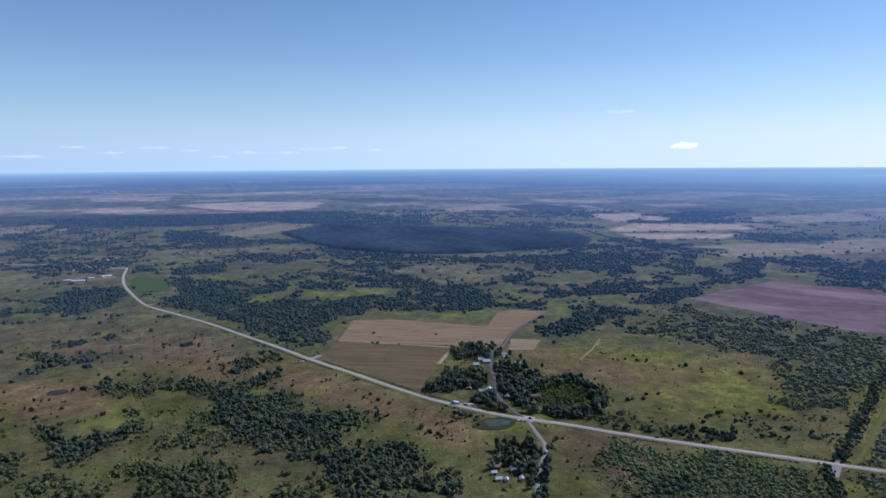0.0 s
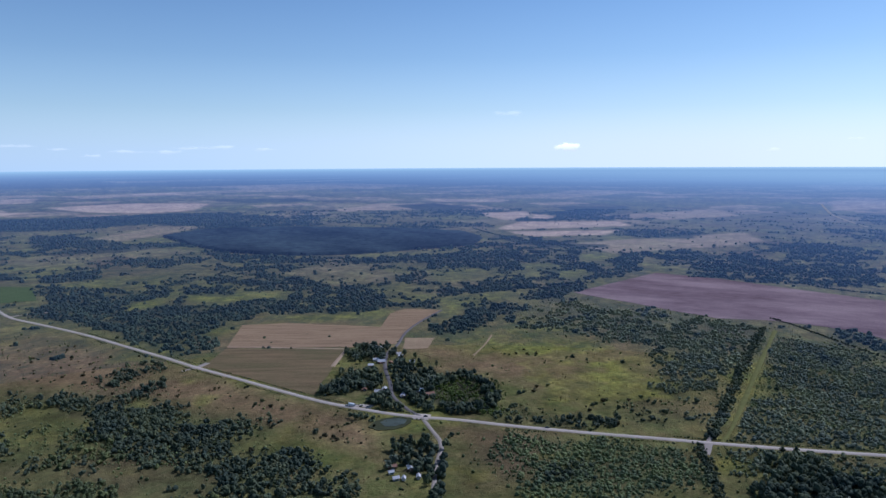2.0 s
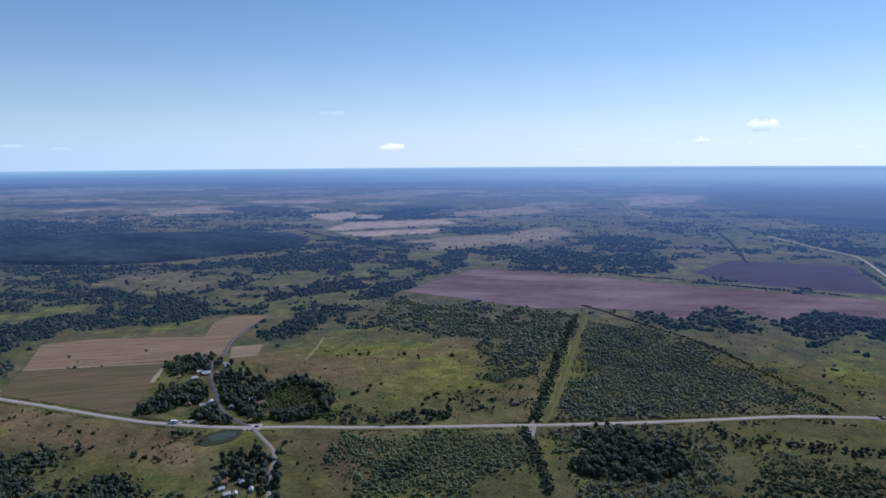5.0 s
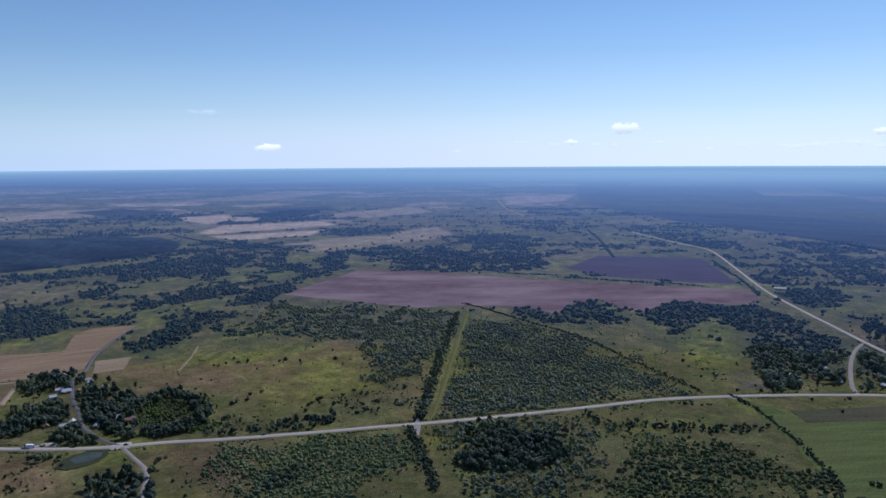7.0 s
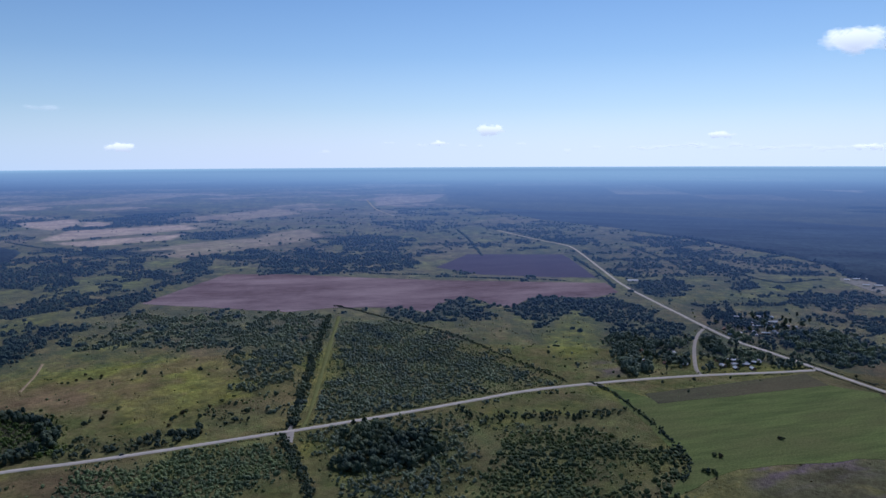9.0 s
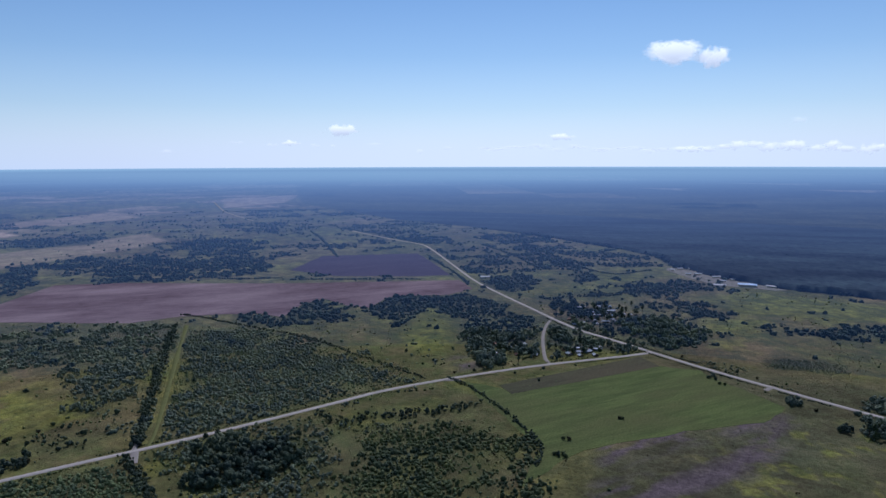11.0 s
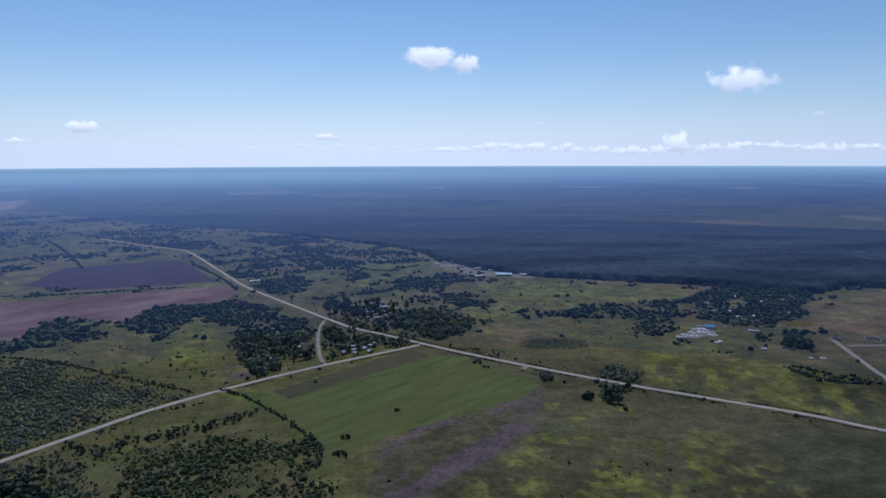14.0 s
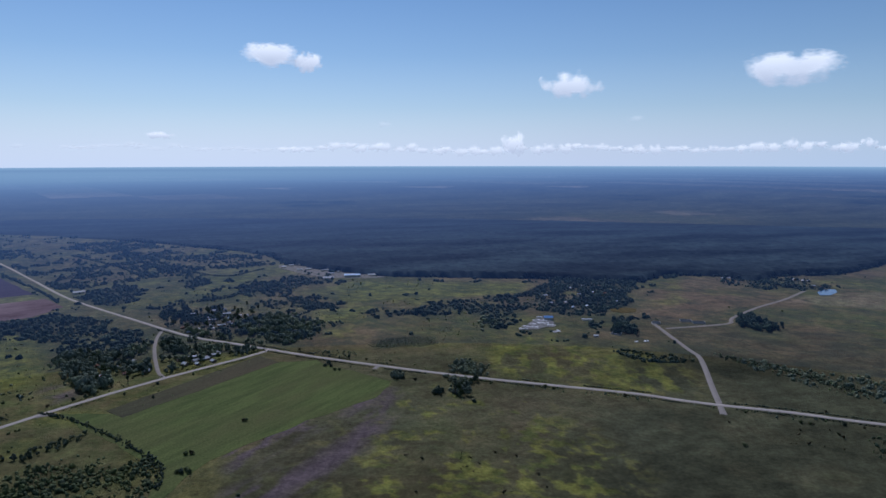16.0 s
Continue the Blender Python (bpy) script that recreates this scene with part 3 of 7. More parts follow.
PALE_FIELDS.append((0.9, [(595, 2462), (774, 2750), (1161, 2644), (1149, 2465), (892, 2441), (639, 2419)]))
PALE_FIELDS.append((0.85, [(619, 2342), (1019, 2316), (904, 2183), (649, 2167)]))
PALE_FIELDS.append((0.9, [(711, 3242), (952, 3292), (873, 2965), (729, 2806), (693, 3011)]))
PALE_FIELDS.append((0.9, [(931, 3118), (1006, 3015), (942, 2844), (840, 2852)]))
PALE_FIELDS.append((0.36, [(696, 1973), (895, 2030), (1106, 2076), (1413, 2167), (1300, 1900), (1159, 1811), (747, 1723)]))
PALE_FIELDS.append((0.9, [(-1658, 5946), (-1305, 6120), (-1189, 5659), (-1552, 5613)]))
PALE_FIELDS.append((0.5, [(1, 3629), (264, 4153), (702, 3991), (635, 3698), (344, 3551), (48, 3497)]))
PALE_FIELDS.append((0.6, [(1896, 5003), (2279, 5318), (2115, 4885)]))
PALE_FIELDS.append((0.7, [(2322, 5119), (2555, 4992), (2361, 4687)]))
PALE_FIELDS.append((0.6, [(3012, 3725), (3648, 3657), (2922, 3057), (2432, 3007)]))
PALE_FIELDS.append((0.6, [(602, 4628), (1128, 4290), (1002, 4066), (620, 4229)]))
PALE_FIELDS.append((0.45, [(1372, 3014), (1930, 3236), (1812, 2799), (1377, 2677)]))
PALE_FIELDS.append((0.16, [(-112, 1578), (8, 1719), (153, 1501), (101, 1402), (-5, 1374)]))
PALE_FIELDS.append((0.14, [(-853, 1870), (-766, 2015), (-538, 2115), (-374, 1993), (-567, 1856), (-713, 1755)]))
FAR_GREENS = []
FAR_GREENS.append([(-746, 3943), (-301, 4340), (-311, 3998), (-618, 3648)])
FAR_GREENS.append([(2, 4184), (240, 4337), (176, 3746), (1, 3673)])
FAR_GREENS.append([(656, 1728), (735, 1766), (746, 1683), (645, 1613)])
FAR_GREENS.append([(332, 1442), (435, 1587), (575, 1625), (572, 1432), (443, 1350)])
FAR_GREENS.append([(-2863, 4399), (-2665, 4498), (-2484, 4132), (-2634, 4045)])
STRIP_WOODS = []
STRIP_WOODS.append([(-2289, 3338), (-1959, 3344), (-1810, 3478), (-819, 3175), (-737, 3011), (-956, 2758), (-1420, 2673), (-1687, 2918), (-1964, 2860)])
STRIP_WOODS.append([(-1039, 2515), (-848, 2442), (-692, 2251), (-775, 2175), (-906, 2215)])
STRIP_WOODS.append([(1197, 3593), (1603, 3551), (1478, 3242), (1149, 3274)])
STRIP_WOODS.append([(1042, 2277), (1220, 2131), (1138, 2016), (961, 2055)])
STRIP_WOODS.append([(-801, 2017), (-655, 2152), (-486, 2289), (-465, 2172), (-612, 2007)])
STRIP_WOODS.append([(315, 3929), (585, 4059), (829, 3632), (487, 3375)])
STRIP_WOODS.append([(-804, 3078), (-424, 3108), (-207, 2967), (-334, 2785), (-671, 2838)])
STRIP_WOODS.append([(523, 2112), (692, 1986), (817, 1927), (772, 1855), (595, 1889)])
STRIP_WOODS.append([(-895, 4826), (-257, 4894), (-86, 4441), (-520, 4367)])
STRIP_WOODS.append([(932, 1745), (1040, 1594), (1008, 1527), (899, 1656)])
FOREST_STRIPES = []
FOREST_STRIPES.append([(8708, 3674), (9216, 2961), (8211, 2570), (7804, 3229)])
FOREST_STRIPES.append([(10229, 5864), (10941, 5349), (9553, 4656)])
FOREST_STRIPES.append([(7770, 1589), (8169, 719), (7373, 649)])
FOREST_STRIPES.append([(10367, -375), (10691, -1531), (9375, -1382)])
FOREST_STRIPES.append([(6299, 555), (6564, 34), (5923, 80)])
FOREST_STRIPES.append([(9208, 6002), (10706, 4173), (9305, 3627)])
FOREST_STRIPES.append([(4610, 6028), (5241, 5292), (4704, 4716), (4079, 5263)])
FOREST_STRIPES.append([(9071, -2194), (9313, -3470), (8303, -3027)])
FOREST_STRIPES.append([(10223, -4557), (10530, -5974), (9260, -5256)])
FOREST_STRIPES.append([(6413, -815), (6545, -1262), (6026, -1113)])
FOREST_STRIPES.append([(6064, 1901), (6182, 1472), (5714, 1409)])
# What covers the land, by areas of the plan (metres from the point under the camera).
BIG_FOREST = [(40000, 40000), (9000, 9000), (4200, 4250), (2900, 2900), (2578, 2306), (2323, 1786), (2202, 1305), (2082, 1027), (1960, 794), (1852, 605), (1766, 489), (1641, 424), (1530, 305), (1441, 129), (1423, -172), (1385, -377), (1469, -448), (1456, -577), (1401, -614), (1457, -699), (1473, -828), (1628, -1029), (1900, -1500), (1900, -40000), (40000, -40000)]
FAR_WOOD = [(-575, 2423), (-486, 2605), (-342, 2687), (1, 2614), (303, 2483), (455, 2354), (479, 2177), (403, 1989), (124, 1866), (0, 1849), (-115, 1855), (-303, 1963), (-407, 2107)]
PASTURE_WOOD = [(-742, 1255), (-745, 1328), (-657, 1380), (-604, 1277), (-602, 1175), (-611, 1117), (-675, 1154)]
VILLAGE_WOOD = [(107, 761), (146, 760), (171, 724), (165, 680), (148, 638), (109, 649), (94, 681)]
VALLEY = [(-459, 1497), (-340, 1810), (-129, 1833), (168, 1732), (332, 1832), (581, 1662), (600, 1453), (470, 1325), (347, 1392), (214, 1171), (119, 1224), (-96, 1345)]
NORTH_SCRUB = [(161, 1085), (209, 1148), (360, 1290), (449, 1221), (539, 1074), (597, 976), (620, 915), (520, 790), (400, 640), (340, 590), (375, 748), (398, 860), (300, 985), (225, 1030)]
TRIANGLE = [(373, 556), (538, 766), (619, 857), (668, 791), (670, 638), (615, 452), (467, 482), (359, 525)]
SOUTH_ROWS = [(128, 606), (295, 535), (288, 497), (265, 423), (240, 380), (60, 470), (84, 523), (115, 549)]
EAST_SCRUB = [(328, 508), (446, 460), (602, 414), (619, 386), (579, 311), (541, 257), (505, 235), (440, 225), (250, 390)]
ROAD_B_SCRUB = [(1111, 700), (1211, 740), (1160, 655), (1060, 520), (985, 425), (930, 425), (880, 500), (780, 560), (800, 640), (900, 700), (1000, 700)]
FACTORY_SCRUB = [(1220, 640), (1350, 620), (1480, 620), (1700, 640), (1640, 520), (1500, 430), (1380, 480), (1250, 540)]
EAST_VALLEY = [(1350, 900), (1500, 760), (1750, 760), (1900, 900), (2050, 1250), (2150, 1600), (1900, 1500), (1700, 1200)]

STUBBLE_FIELD = [(-148, 935), (-145, 1066), (-77, 1068), (65, 1018), (89, 1104), (116, 1138), (176, 1118), (133, 1046), (100, 976), (78, 914), (18, 909)]
MOWN_FIELD = [(-149, 929), (15, 904), (-7, 823), (-27, 724), (-164, 852)]
TAN_PATCH = [(96, 943), (138, 936), (121, 884), (85, 885)]
BARE_FIELD = [(449, 1221), (548, 1297), (708, 1408), (802, 1309), (880, 1177), (981, 1018), (1117, 842), (1198, 746), (1132, 672), (1054, 679), (979, 761), (886, 733), (879, 775), (901, 847), (850, 853), (757, 804), (754, 864), (673, 950), (597, 976), (539, 1074)]
PLOUGHED_FIELD = [(1101, 1143), (1317, 1242), (1490, 1057), (1240, 790), (1169, 882), (1098, 1002)]
GREEN_FIELD = [(637, 391), (640, 337), (815, 222), (825, 174), (743, 72), (687, 85), (627, 144), (542, 207), (474, 219), (445, 222), (523, 241)]
DULL_STRIP = [(648, 351), (631, 326), (816, 219), (844, 252)]

DRY = []
DRY.append([(-741, 1113), (-597, 1249), (-297, 954), (-191, 840), (-249, 752), (-423, 845), (-555, 824)])
DRY.append([(-330, 780), (-180, 820), (-20, 680), (40, 630), (30, 560), (-60, 650), (-200, 740)])
DRY.append([(-560, 780), (-400, 760), (-300, 690), (-420, 640), (-540, 700)])
DRY.append([(4, 1704), (126, 1642), (183, 1497), (153, 1413), (55, 1482), (2, 1540)])
DRY.append([(116, 798), (185, 750), (250, 660), (330, 700), (300, 820), (200, 860)])
DRY.append([(90, 620), (120, 560), (100, 480), (160, 500), (190, 580)])
DRY.append([(80, 900), (150, 900), (200, 860), (130, 810)])
DRY.append([(862, 1900), (1056, 2094), (1303, 2205), (1331, 2053), (1197, 1880), (896, 1741)])
DRY.append([(1351, 1404), (1663, 1571), (1787, 1610), (1655, 1178), (1537, 1094), (1341, 1265)])
LUSH = []
LUSH.append([(144, 909), (274, 991), (371, 884), (385, 771), (325, 653), (250, 640), (270, 760), (190, 850)])
LUSH.append([(-480, 1060), (-330, 1000), (-280, 950), (-380, 1020)])
LUSH.append([(340, 1463), (479, 1564), (564, 1462), (541, 1386), (402, 1355), (325, 1380)])
LUSH.append([(1192, 550), (1325, 533), (1508, 404), (1521, 329), (1384, 351), (1260, 407)])
LUSH.append([(-110, 620), (-60, 600), (0, 560), (-60, 560)])
LUSH.append([(740, -150), (900, -160), (880, -290), (700, -240)])
LUSH.append([(1000, 250), (1400, 200), (1380, -100), (1200, 0), (1050, 140)])
LUSH.append([(250, 640), (600, 980), (620, 915), (480, 760), (340, 590)])
LUSH.append([(161, 1085), (209, 1148), (360, 1290), (449, 1221), (539, 1074), (400, 980), (300, 985)])
LUSH.append([(330, 535), (600, 880), (625, 868), (360, 528)])
BARE = []
DRY.append([(1366, -383), (1307, -487), (1211, -563), (1162, -512), (1029, -343), (1066, -278), (1183, -318)])
LUSH.append([(825, -137), (851, -242), (816, -302), (713, -277), (721, -182), (739, -136)])
BARE.append([(1253, -655), (1294, -823), (1121, -746), (1187, -572)])
DRY.append([(600, -307), (588, -386), (468, -311), (492, -263)])
DRY.append([(537, -21), (559, -46), (498, -67), (463, -30)])
CHURNED = []
CHURNED.append([(456, 177), (487, 166), (524, 132), (566, 107), (627, 90), (717, 72), (699, 64), (594, 69), (525, 95), (486, 123), (457, 136)])
CHURNED.append([(555, 208), (605, 188), (641, 148), (613, 131), (556, 164), (523, 178)])
CHURNED.append([(657, 140), (717, 103), (713, 71), (642, 104)])
CHURNED.append([(712, 450), (721, 437), (694, 409), (673, 421)])
WORN = []
WORN.append([(460, 174), (495, 155), (524, 113), (569, 82), (596, 69), (580, 62), (530, 84), (490, 108), (450, 130)])
WORN.append([(586, 167), (613, 142), (657, 117), (699, 88), (691, 69), (650, 96), (599, 132)])
WORN.append([(540, 170), (575, 150), (600, 112), (640, 90), (620, 78), (570, 110), (530, 140)])
ROUGH = [(437, 197), (520, 214), (590, 172), (640, 140), (700, 92), (735, 66), (730, 20), (640, 20), (560, 40), (470, 60), (430, 120)]
FLECKED = [(560, 120), (735, 60), (700, -60), (560, -150), (400, -130), (380, 80)]
STREAKED = [(966, -42), (953, -137), (898, -222), (850, -259), (787, -284), (701, -259), (704, -177), (756, -76), (786, -36)]
SOUTH_MEADOW = [(745, -25), (650, -262), (600, -395), (520, -620), (380, -560), (380, -19), (636, -13)]
DRY.append([(720, -40), (660, -200), (560, -190), (560, -60), (640, -30)])
DRY.append([(560, -330), (600, -420), (480, -460), (430, -350)])
DRY.append([(-780, 1700), (-560, 1850), (-100, 1850), (60, 1700), (-150, 1560), (-420, 1530), (-650, 1560)])
DRY.append([(-1200, 1500), (-900, 1480), (-850, 1380), (-1100, 1300)])
DRY.append([(900, 1500), (1200, 1700), (1600, 1700), (1300, 1330)])
# the share of the ground under crowns, and the outline; then the open glades between
WOODLAND = []
WOODLAND.append((0.92, [(-499, 1191), (-514, 1263), (-520, 1325), (-500, 1349), (-456, 1335), (-389, 1297), (-330, 1240), (-279, 1249), (-235, 1237), (-191, 1225), (-151, 1234), (-158, 1129), (-172, 1095), (-184, 1048), (-166, 957), (-162, 914), (-172, 875), (-197, 904), (-229, 943), (-286, 1004), (-350, 1072), (-432, 1146)]))
WOODLAND.append((0.85, [(-202, 1225), (-156, 1277), (-90, 1253), (-27, 1284), (71, 1292), (89, 1226), (78, 1153), (61, 1105), (-24, 1133), (-91, 1127), (-153, 1095), (-172, 1095)]))
WOODLAND.append((0.8, [(-113, 1425), (-55, 1480), (19, 1462), (54, 1404), (60, 1281), (-26, 1240), (-90, 1253)]))
WOODLAND.append((0.6, [(-316, 1419), (-272, 1438), (-211, 1395), (-194, 1319), (-245, 1292), (-297, 1329)]))
WOODLAND.append((0.7, [(-602, 1444), (-575, 1502), (-466, 1439), (-366, 1381), (-309, 1386), (-294, 1317), (-363, 1285), (-460, 1347), (-524, 1337), (-562, 1376)]))
WOODLAND.append((0.75, [(-652, 1602), (-624, 1672), (-539, 1668), (-498, 1561), (-541, 1516), (-619, 1550)]))
WOODLAND.append((0.6, [(-757, 1642), (-744, 1697), (-684, 1621), (-661, 1552), (-712, 1554)]))
WOODLAND.append((0.55, [(-556, 1821), (-500, 1899), (-360, 1916), (-319, 1777), (-410, 1720), (-493, 1704)]))
WOODLAND.append((0.5, [(-287, 1520), (-245, 1584), (-165, 1580), (-143, 1484), (-200, 1442), (-261, 1445)]))
WOODLAND.append((0.55, [(-128, 1613), (-59, 1575), (-30, 1479), (-101, 1424), (-133, 1514)]))
WOODLAND.append((0.9, [(-1782, 3038), (-1921, 3376), (-1664, 3426), (-1338, 3324), (-1042, 3444), (-804, 3668), (-634, 3406), (-674, 3067), (-897, 2804), (-1144, 2723), (-1551, 2803)]))
WOODLAND.append((0.85, [(-969, 2337), (-1024, 2535), (-915, 2527), (-749, 2397), (-666, 2249), (-719, 2126), (-871, 2197)]))
WOODLAND.append((0.6, [(-818, 2018), (-729, 2157), (-548, 2311), (-480, 2173), (-612, 2007), (-770, 1938)]))
WOODLAND.append((0.6, [(-962, 1557), (-1003, 1671), (-959, 1746), (-917, 1840), (-836, 1781), (-771, 1660), (-807, 1644), (-842, 1528), (-912, 1516)]))
WOODLAND.append((0.45, [(-1344, 2047), (-1319, 2273), (-1235, 2448), (-1111, 2541), (-929, 2249), (-1048, 2145), (-1122, 1957), (-1198, 1821)]))
WOODLAND.append((0.5, [(-950, 1875), (-919, 2138), (-818, 2018), (-848, 1825)]))
WOODLAND.append((0.75, [(-365, 1941), (-231, 1909), (-98, 1832), (83, 1778), (237, 1814), (388, 1807), (380, 1702), (241, 1632), (133, 1655), (-35, 1722), (-149, 1707), (-278, 1796)]))
WOODLAND.append((0.75, [(-757, 3203), (-680, 3655), (-462, 3390), (-220, 3156), (-62, 3142), (-31, 2737), (-325, 2710), (-535, 2631), (-647, 2735)]))
WOODLAND.append((0.75, [(214, 1633), (261, 1769), (351, 1854), (465, 1872), (535, 1845), (597, 1796), (485, 1621), (387, 1556), (303, 1465), (207, 1398), (179, 1455)]))
WOODLAND.append((0.7, [(247, 1358), (324, 1394), (390, 1378), (458, 1337), (441, 1256), (381, 1269), (294, 1261), (228, 1252)]))
WOODLAND.append((0.75, [(325, 1217), (410, 1291), (484, 1348), (571, 1425), (643, 1481), (760, 1626), (691, 1449), (590, 1383), (515, 1310), (430, 1224), (371, 1166), (324, 1177)]))
WOODLAND.append((0.6, [(579, 1616), (638, 1528), (577, 1439), (538, 1501)]))
WOODLAND.append((0.7, [(76, 1196), (119, 1214), (186, 1254), (232, 1274), (257, 1189), (210, 1148), (167, 1127), (92, 1139)]))
WOODLAND.append((0.75, [(198, 1084), (245, 1134), (289, 1115), (247, 1058), (216, 1036)]))
WOODLAND.append((0.8, [(760, 1755), (868, 1827), (778, 1607), (643, 1451), (657, 1544)]))
WOODLAND.append((0.7, [(1086, 2294), (1244, 2339), (1224, 2132), (1111, 1991), (1025, 2053), (999, 2146)]))
WOODLAND.append((0.85, [(734, 2781), (1049, 3178), (1400, 3531), (1526, 3354), (1327, 3085), (959, 2763), (773, 2676)]))
WOODLAND.append((0.55, [(592, 2238), (687, 2073), (696, 1860), (612, 1752), (563, 1941), (539, 2174)]))
WOODLAND.append((0.5, [(720, 2156), (743, 1920), (830, 1790), (973, 1853), (1014, 1654), (1153, 1683), (1118, 1576), (891, 1569), (768, 1659), (653, 1772)]))
WOODLAND.append((0.7, [(1019, 2396), (1156, 2291), (1237, 2176), (1141, 2008), (986, 2038), (923, 2172)]))
WOODLAND.append((0.65, [(874, 1666), (1040, 1634), (1100, 1471), (1177, 1306), (1109, 1190), (990, 1214), (903, 1319), (802, 1414)]))
WOODLAND.append((0.7, [(774, 1391), (933, 1363), (968, 1293), (907, 1234), (781, 1325)]))
WOODLAND.append((0.6, [(1306, 1840), (1470, 1804), (1450, 1609), (1325, 1423), (1176, 1443), (1131, 1567)]))
WOODLAND.append((0.5, [(1736, 2205), (1955, 2172), (1955, 1908), (1827, 1726), (1644, 1766), (1594, 1956)]))
WOODLAND.append((0.55, [(1955, 1790), (2054, 1659), (1899, 1272), (1768, 1095), (1643, 1016), (1668, 1169), (1760, 1377), (1816, 1636)]))
WOODLAND.append((0.6, [(2023, 1161), (2088, 1057), (1940, 824), (1647, 697), (1664, 787), (1771, 923), (1843, 1040)]))
WOODLAND.append((0.9, [(1205, 694), (1272, 702), (1327, 677), (1327, 634), (1250, 587), (1186, 574), (1130, 592), (1143, 639)]))
WOODLAND.append((0.55, [(1756, 907), (1825, 834), (1805, 686), (1728, 497), (1563, 421), (1464, 475), (1388, 529), (1424, 652), (1536, 795)]))
WOODLAND.append((0.8, [(1377, 578), (1453, 526), (1604, 491), (1619, 422), (1505, 365), (1425, 436), (1353, 490), (1289, 528)]))
WOODLAND.append((0.75, [(1310, 438), (1361, 392), (1444, 351), (1426, 296), (1479, 268), (1390, 264), (1311, 318), (1235, 333), (1204, 369), (1239, 414)]))
WOODLAND.append((0.75, [(1226, 320), (1194, 269), (1145, 217), (1125, 184), (1089, 187), (1088, 226), (1151, 280)]))
WOODLAND.append((0.35, [(1112, 201), (1179, 113), (1206, -3), (1325, -156), (1166, -148), (1089, -64), (1091, 32), (1062, 155)]))
WOODLAND.append((0.7, [(1078, 158), (1108, 106), (1155, 15), (1156, -67), (1191, -142), (1130, -135), (1083, -38), (1067, 66), (1021, 132)]))
WOODLAND.append((0.5, [(1031, -36), (1099, -90), (1029, -100), (964, -57)]))
WOODLAND.append((0.85, [(1195, -138), (1327, -167), (1430, -232), (1484, -326), (1459, -382), (1318, -356), (1169, -301), (1077, -232), (1088, -187), (1124, -143)]))
WOODLAND.append((0.9, [(805, 828), (850, 859), (884, 859), (867, 812), (827, 735), (789, 706), (766, 731), (766, 768)]))
WOODLAND.append((0.7, [(727, 846), (750, 851), (757, 784), (759, 713), (732, 710), (696, 771)]))
WOODLAND.append((0.8, [(738, 904), (767, 901), (720, 810), (690, 803)]))
WOODLAND.append((0.8, [(860, 711), (948, 754), (992, 759), (1057, 748), (1031, 696), (1065, 644), (1043, 582), (1010, 536), (947, 518), (907, 546), (889, 579), (814, 573), (801, 621), (844, 675)]))
WOODLAND.append((0.75, [(909, 565), (965, 546), (973, 500), (967, 466), (863, 407), (812, 414), (848, 463), (851, 511)]))
WOODLAND.append((0.45, [(-422, 1298), (-256, 1655), (174, 1784), (296, 1629), (210, 1148), (74, 1153), (-172, 1095)]))
WOODLAND.append((0.4, [(332, 2159), (643, 1928), (778, 1680), (553, 1309), (382, 1157), (198, 1005), (154, 1211)]))
WOODLAND.append((0.4, [(778, 1680), (1405, 1723), (1444, 1502), (1031, 1143), (741, 1306)]))
WOODLAND.append((0.35, [(-1556, 2375), (-945, 2336), (-476, 1999), (-457, 1576), (-768, 1679), (-1057, 1603)]))
WOODLAND.append((0.35, [(1668, 1169), (1793, 1077), (1647, 697), (1172, 491), (1187, 557), (1312, 725)]))
WOODLAND.append((0.5, [(1568, 1032), (1449, 841), (1263, 653), (1283, 708), (1288, 781)]))
WOODLAND.append((0.3, [(1276, 585), (1299, 483), (1230, 255), (1088, 226), (1112, 321), (1175, 494)]))
WOODLAND.append((0.7, [(1090, 314), (1042, 244), (974, 206), (923, 208), (930, 251), (967, 315), (1038, 348)]))
WOODLAND.append((0.3, [(1199, 515), (1147, 384), (1065, 327), (1009, 386), (1055, 465)]))
GLADES = []
GLADES.append([(-288, 1341), (-205, 1313), (-166, 1361), (-83, 1321), (-90, 1264), (-196, 1257), (-260, 1259)])
GLADES.append([(-119, 1123), (-24, 1120), (82, 1139), (87, 1079), (-23, 1070)])
GLADES.append([(-376, 1252), (-336, 1307), (-295, 1271), (-306, 1229), (-353, 1210)])
GLADES.append([(89, 1226), (133, 1256), (188, 1265), (180, 1212), (115, 1175)])
GLADES.append([(181, 1222), (226, 1242), (339, 1270), (330, 1197), (255, 1133), (182, 1101)])
GLADES.append([(203, 1547), (283, 1560), (345, 1541), (301, 1395), (202, 1366)])
GLADES.append([(648, 1750), (741, 1745), (699, 1611), (619, 1614)])
GLADES.append([(166, 1118), (207, 1135), (206, 1075), (163, 1038)])
GLADES.append([(776, 582), (948, 649), (887, 560), (801, 512), (729, 472), (701, 492)])
GLADES.append([(1510, 575), (1622, 408), (1490, 362), (1327, 481)])
GLADES.append([(1275, 310), (1364, 200), (1378, -2), (1369, -151), (1263, -121), (1202, 36), (1166, 191)])
GLADES.append([(1110, 230), (1154, 139), (1062, 155), (1010, 209)])
WOODED = BIG_FOREST, FAR_WOOD, PASTURE_WOOD, VILLAGE_WOOD
HALF_WOODED = VALLEY, NORTH_SCRUB, TRIANGLE, SOUTH_ROWS, EAST_SCRUB, ROAD_B_SCRUB, EAST_VALLEY, FACTORY_SCRUB


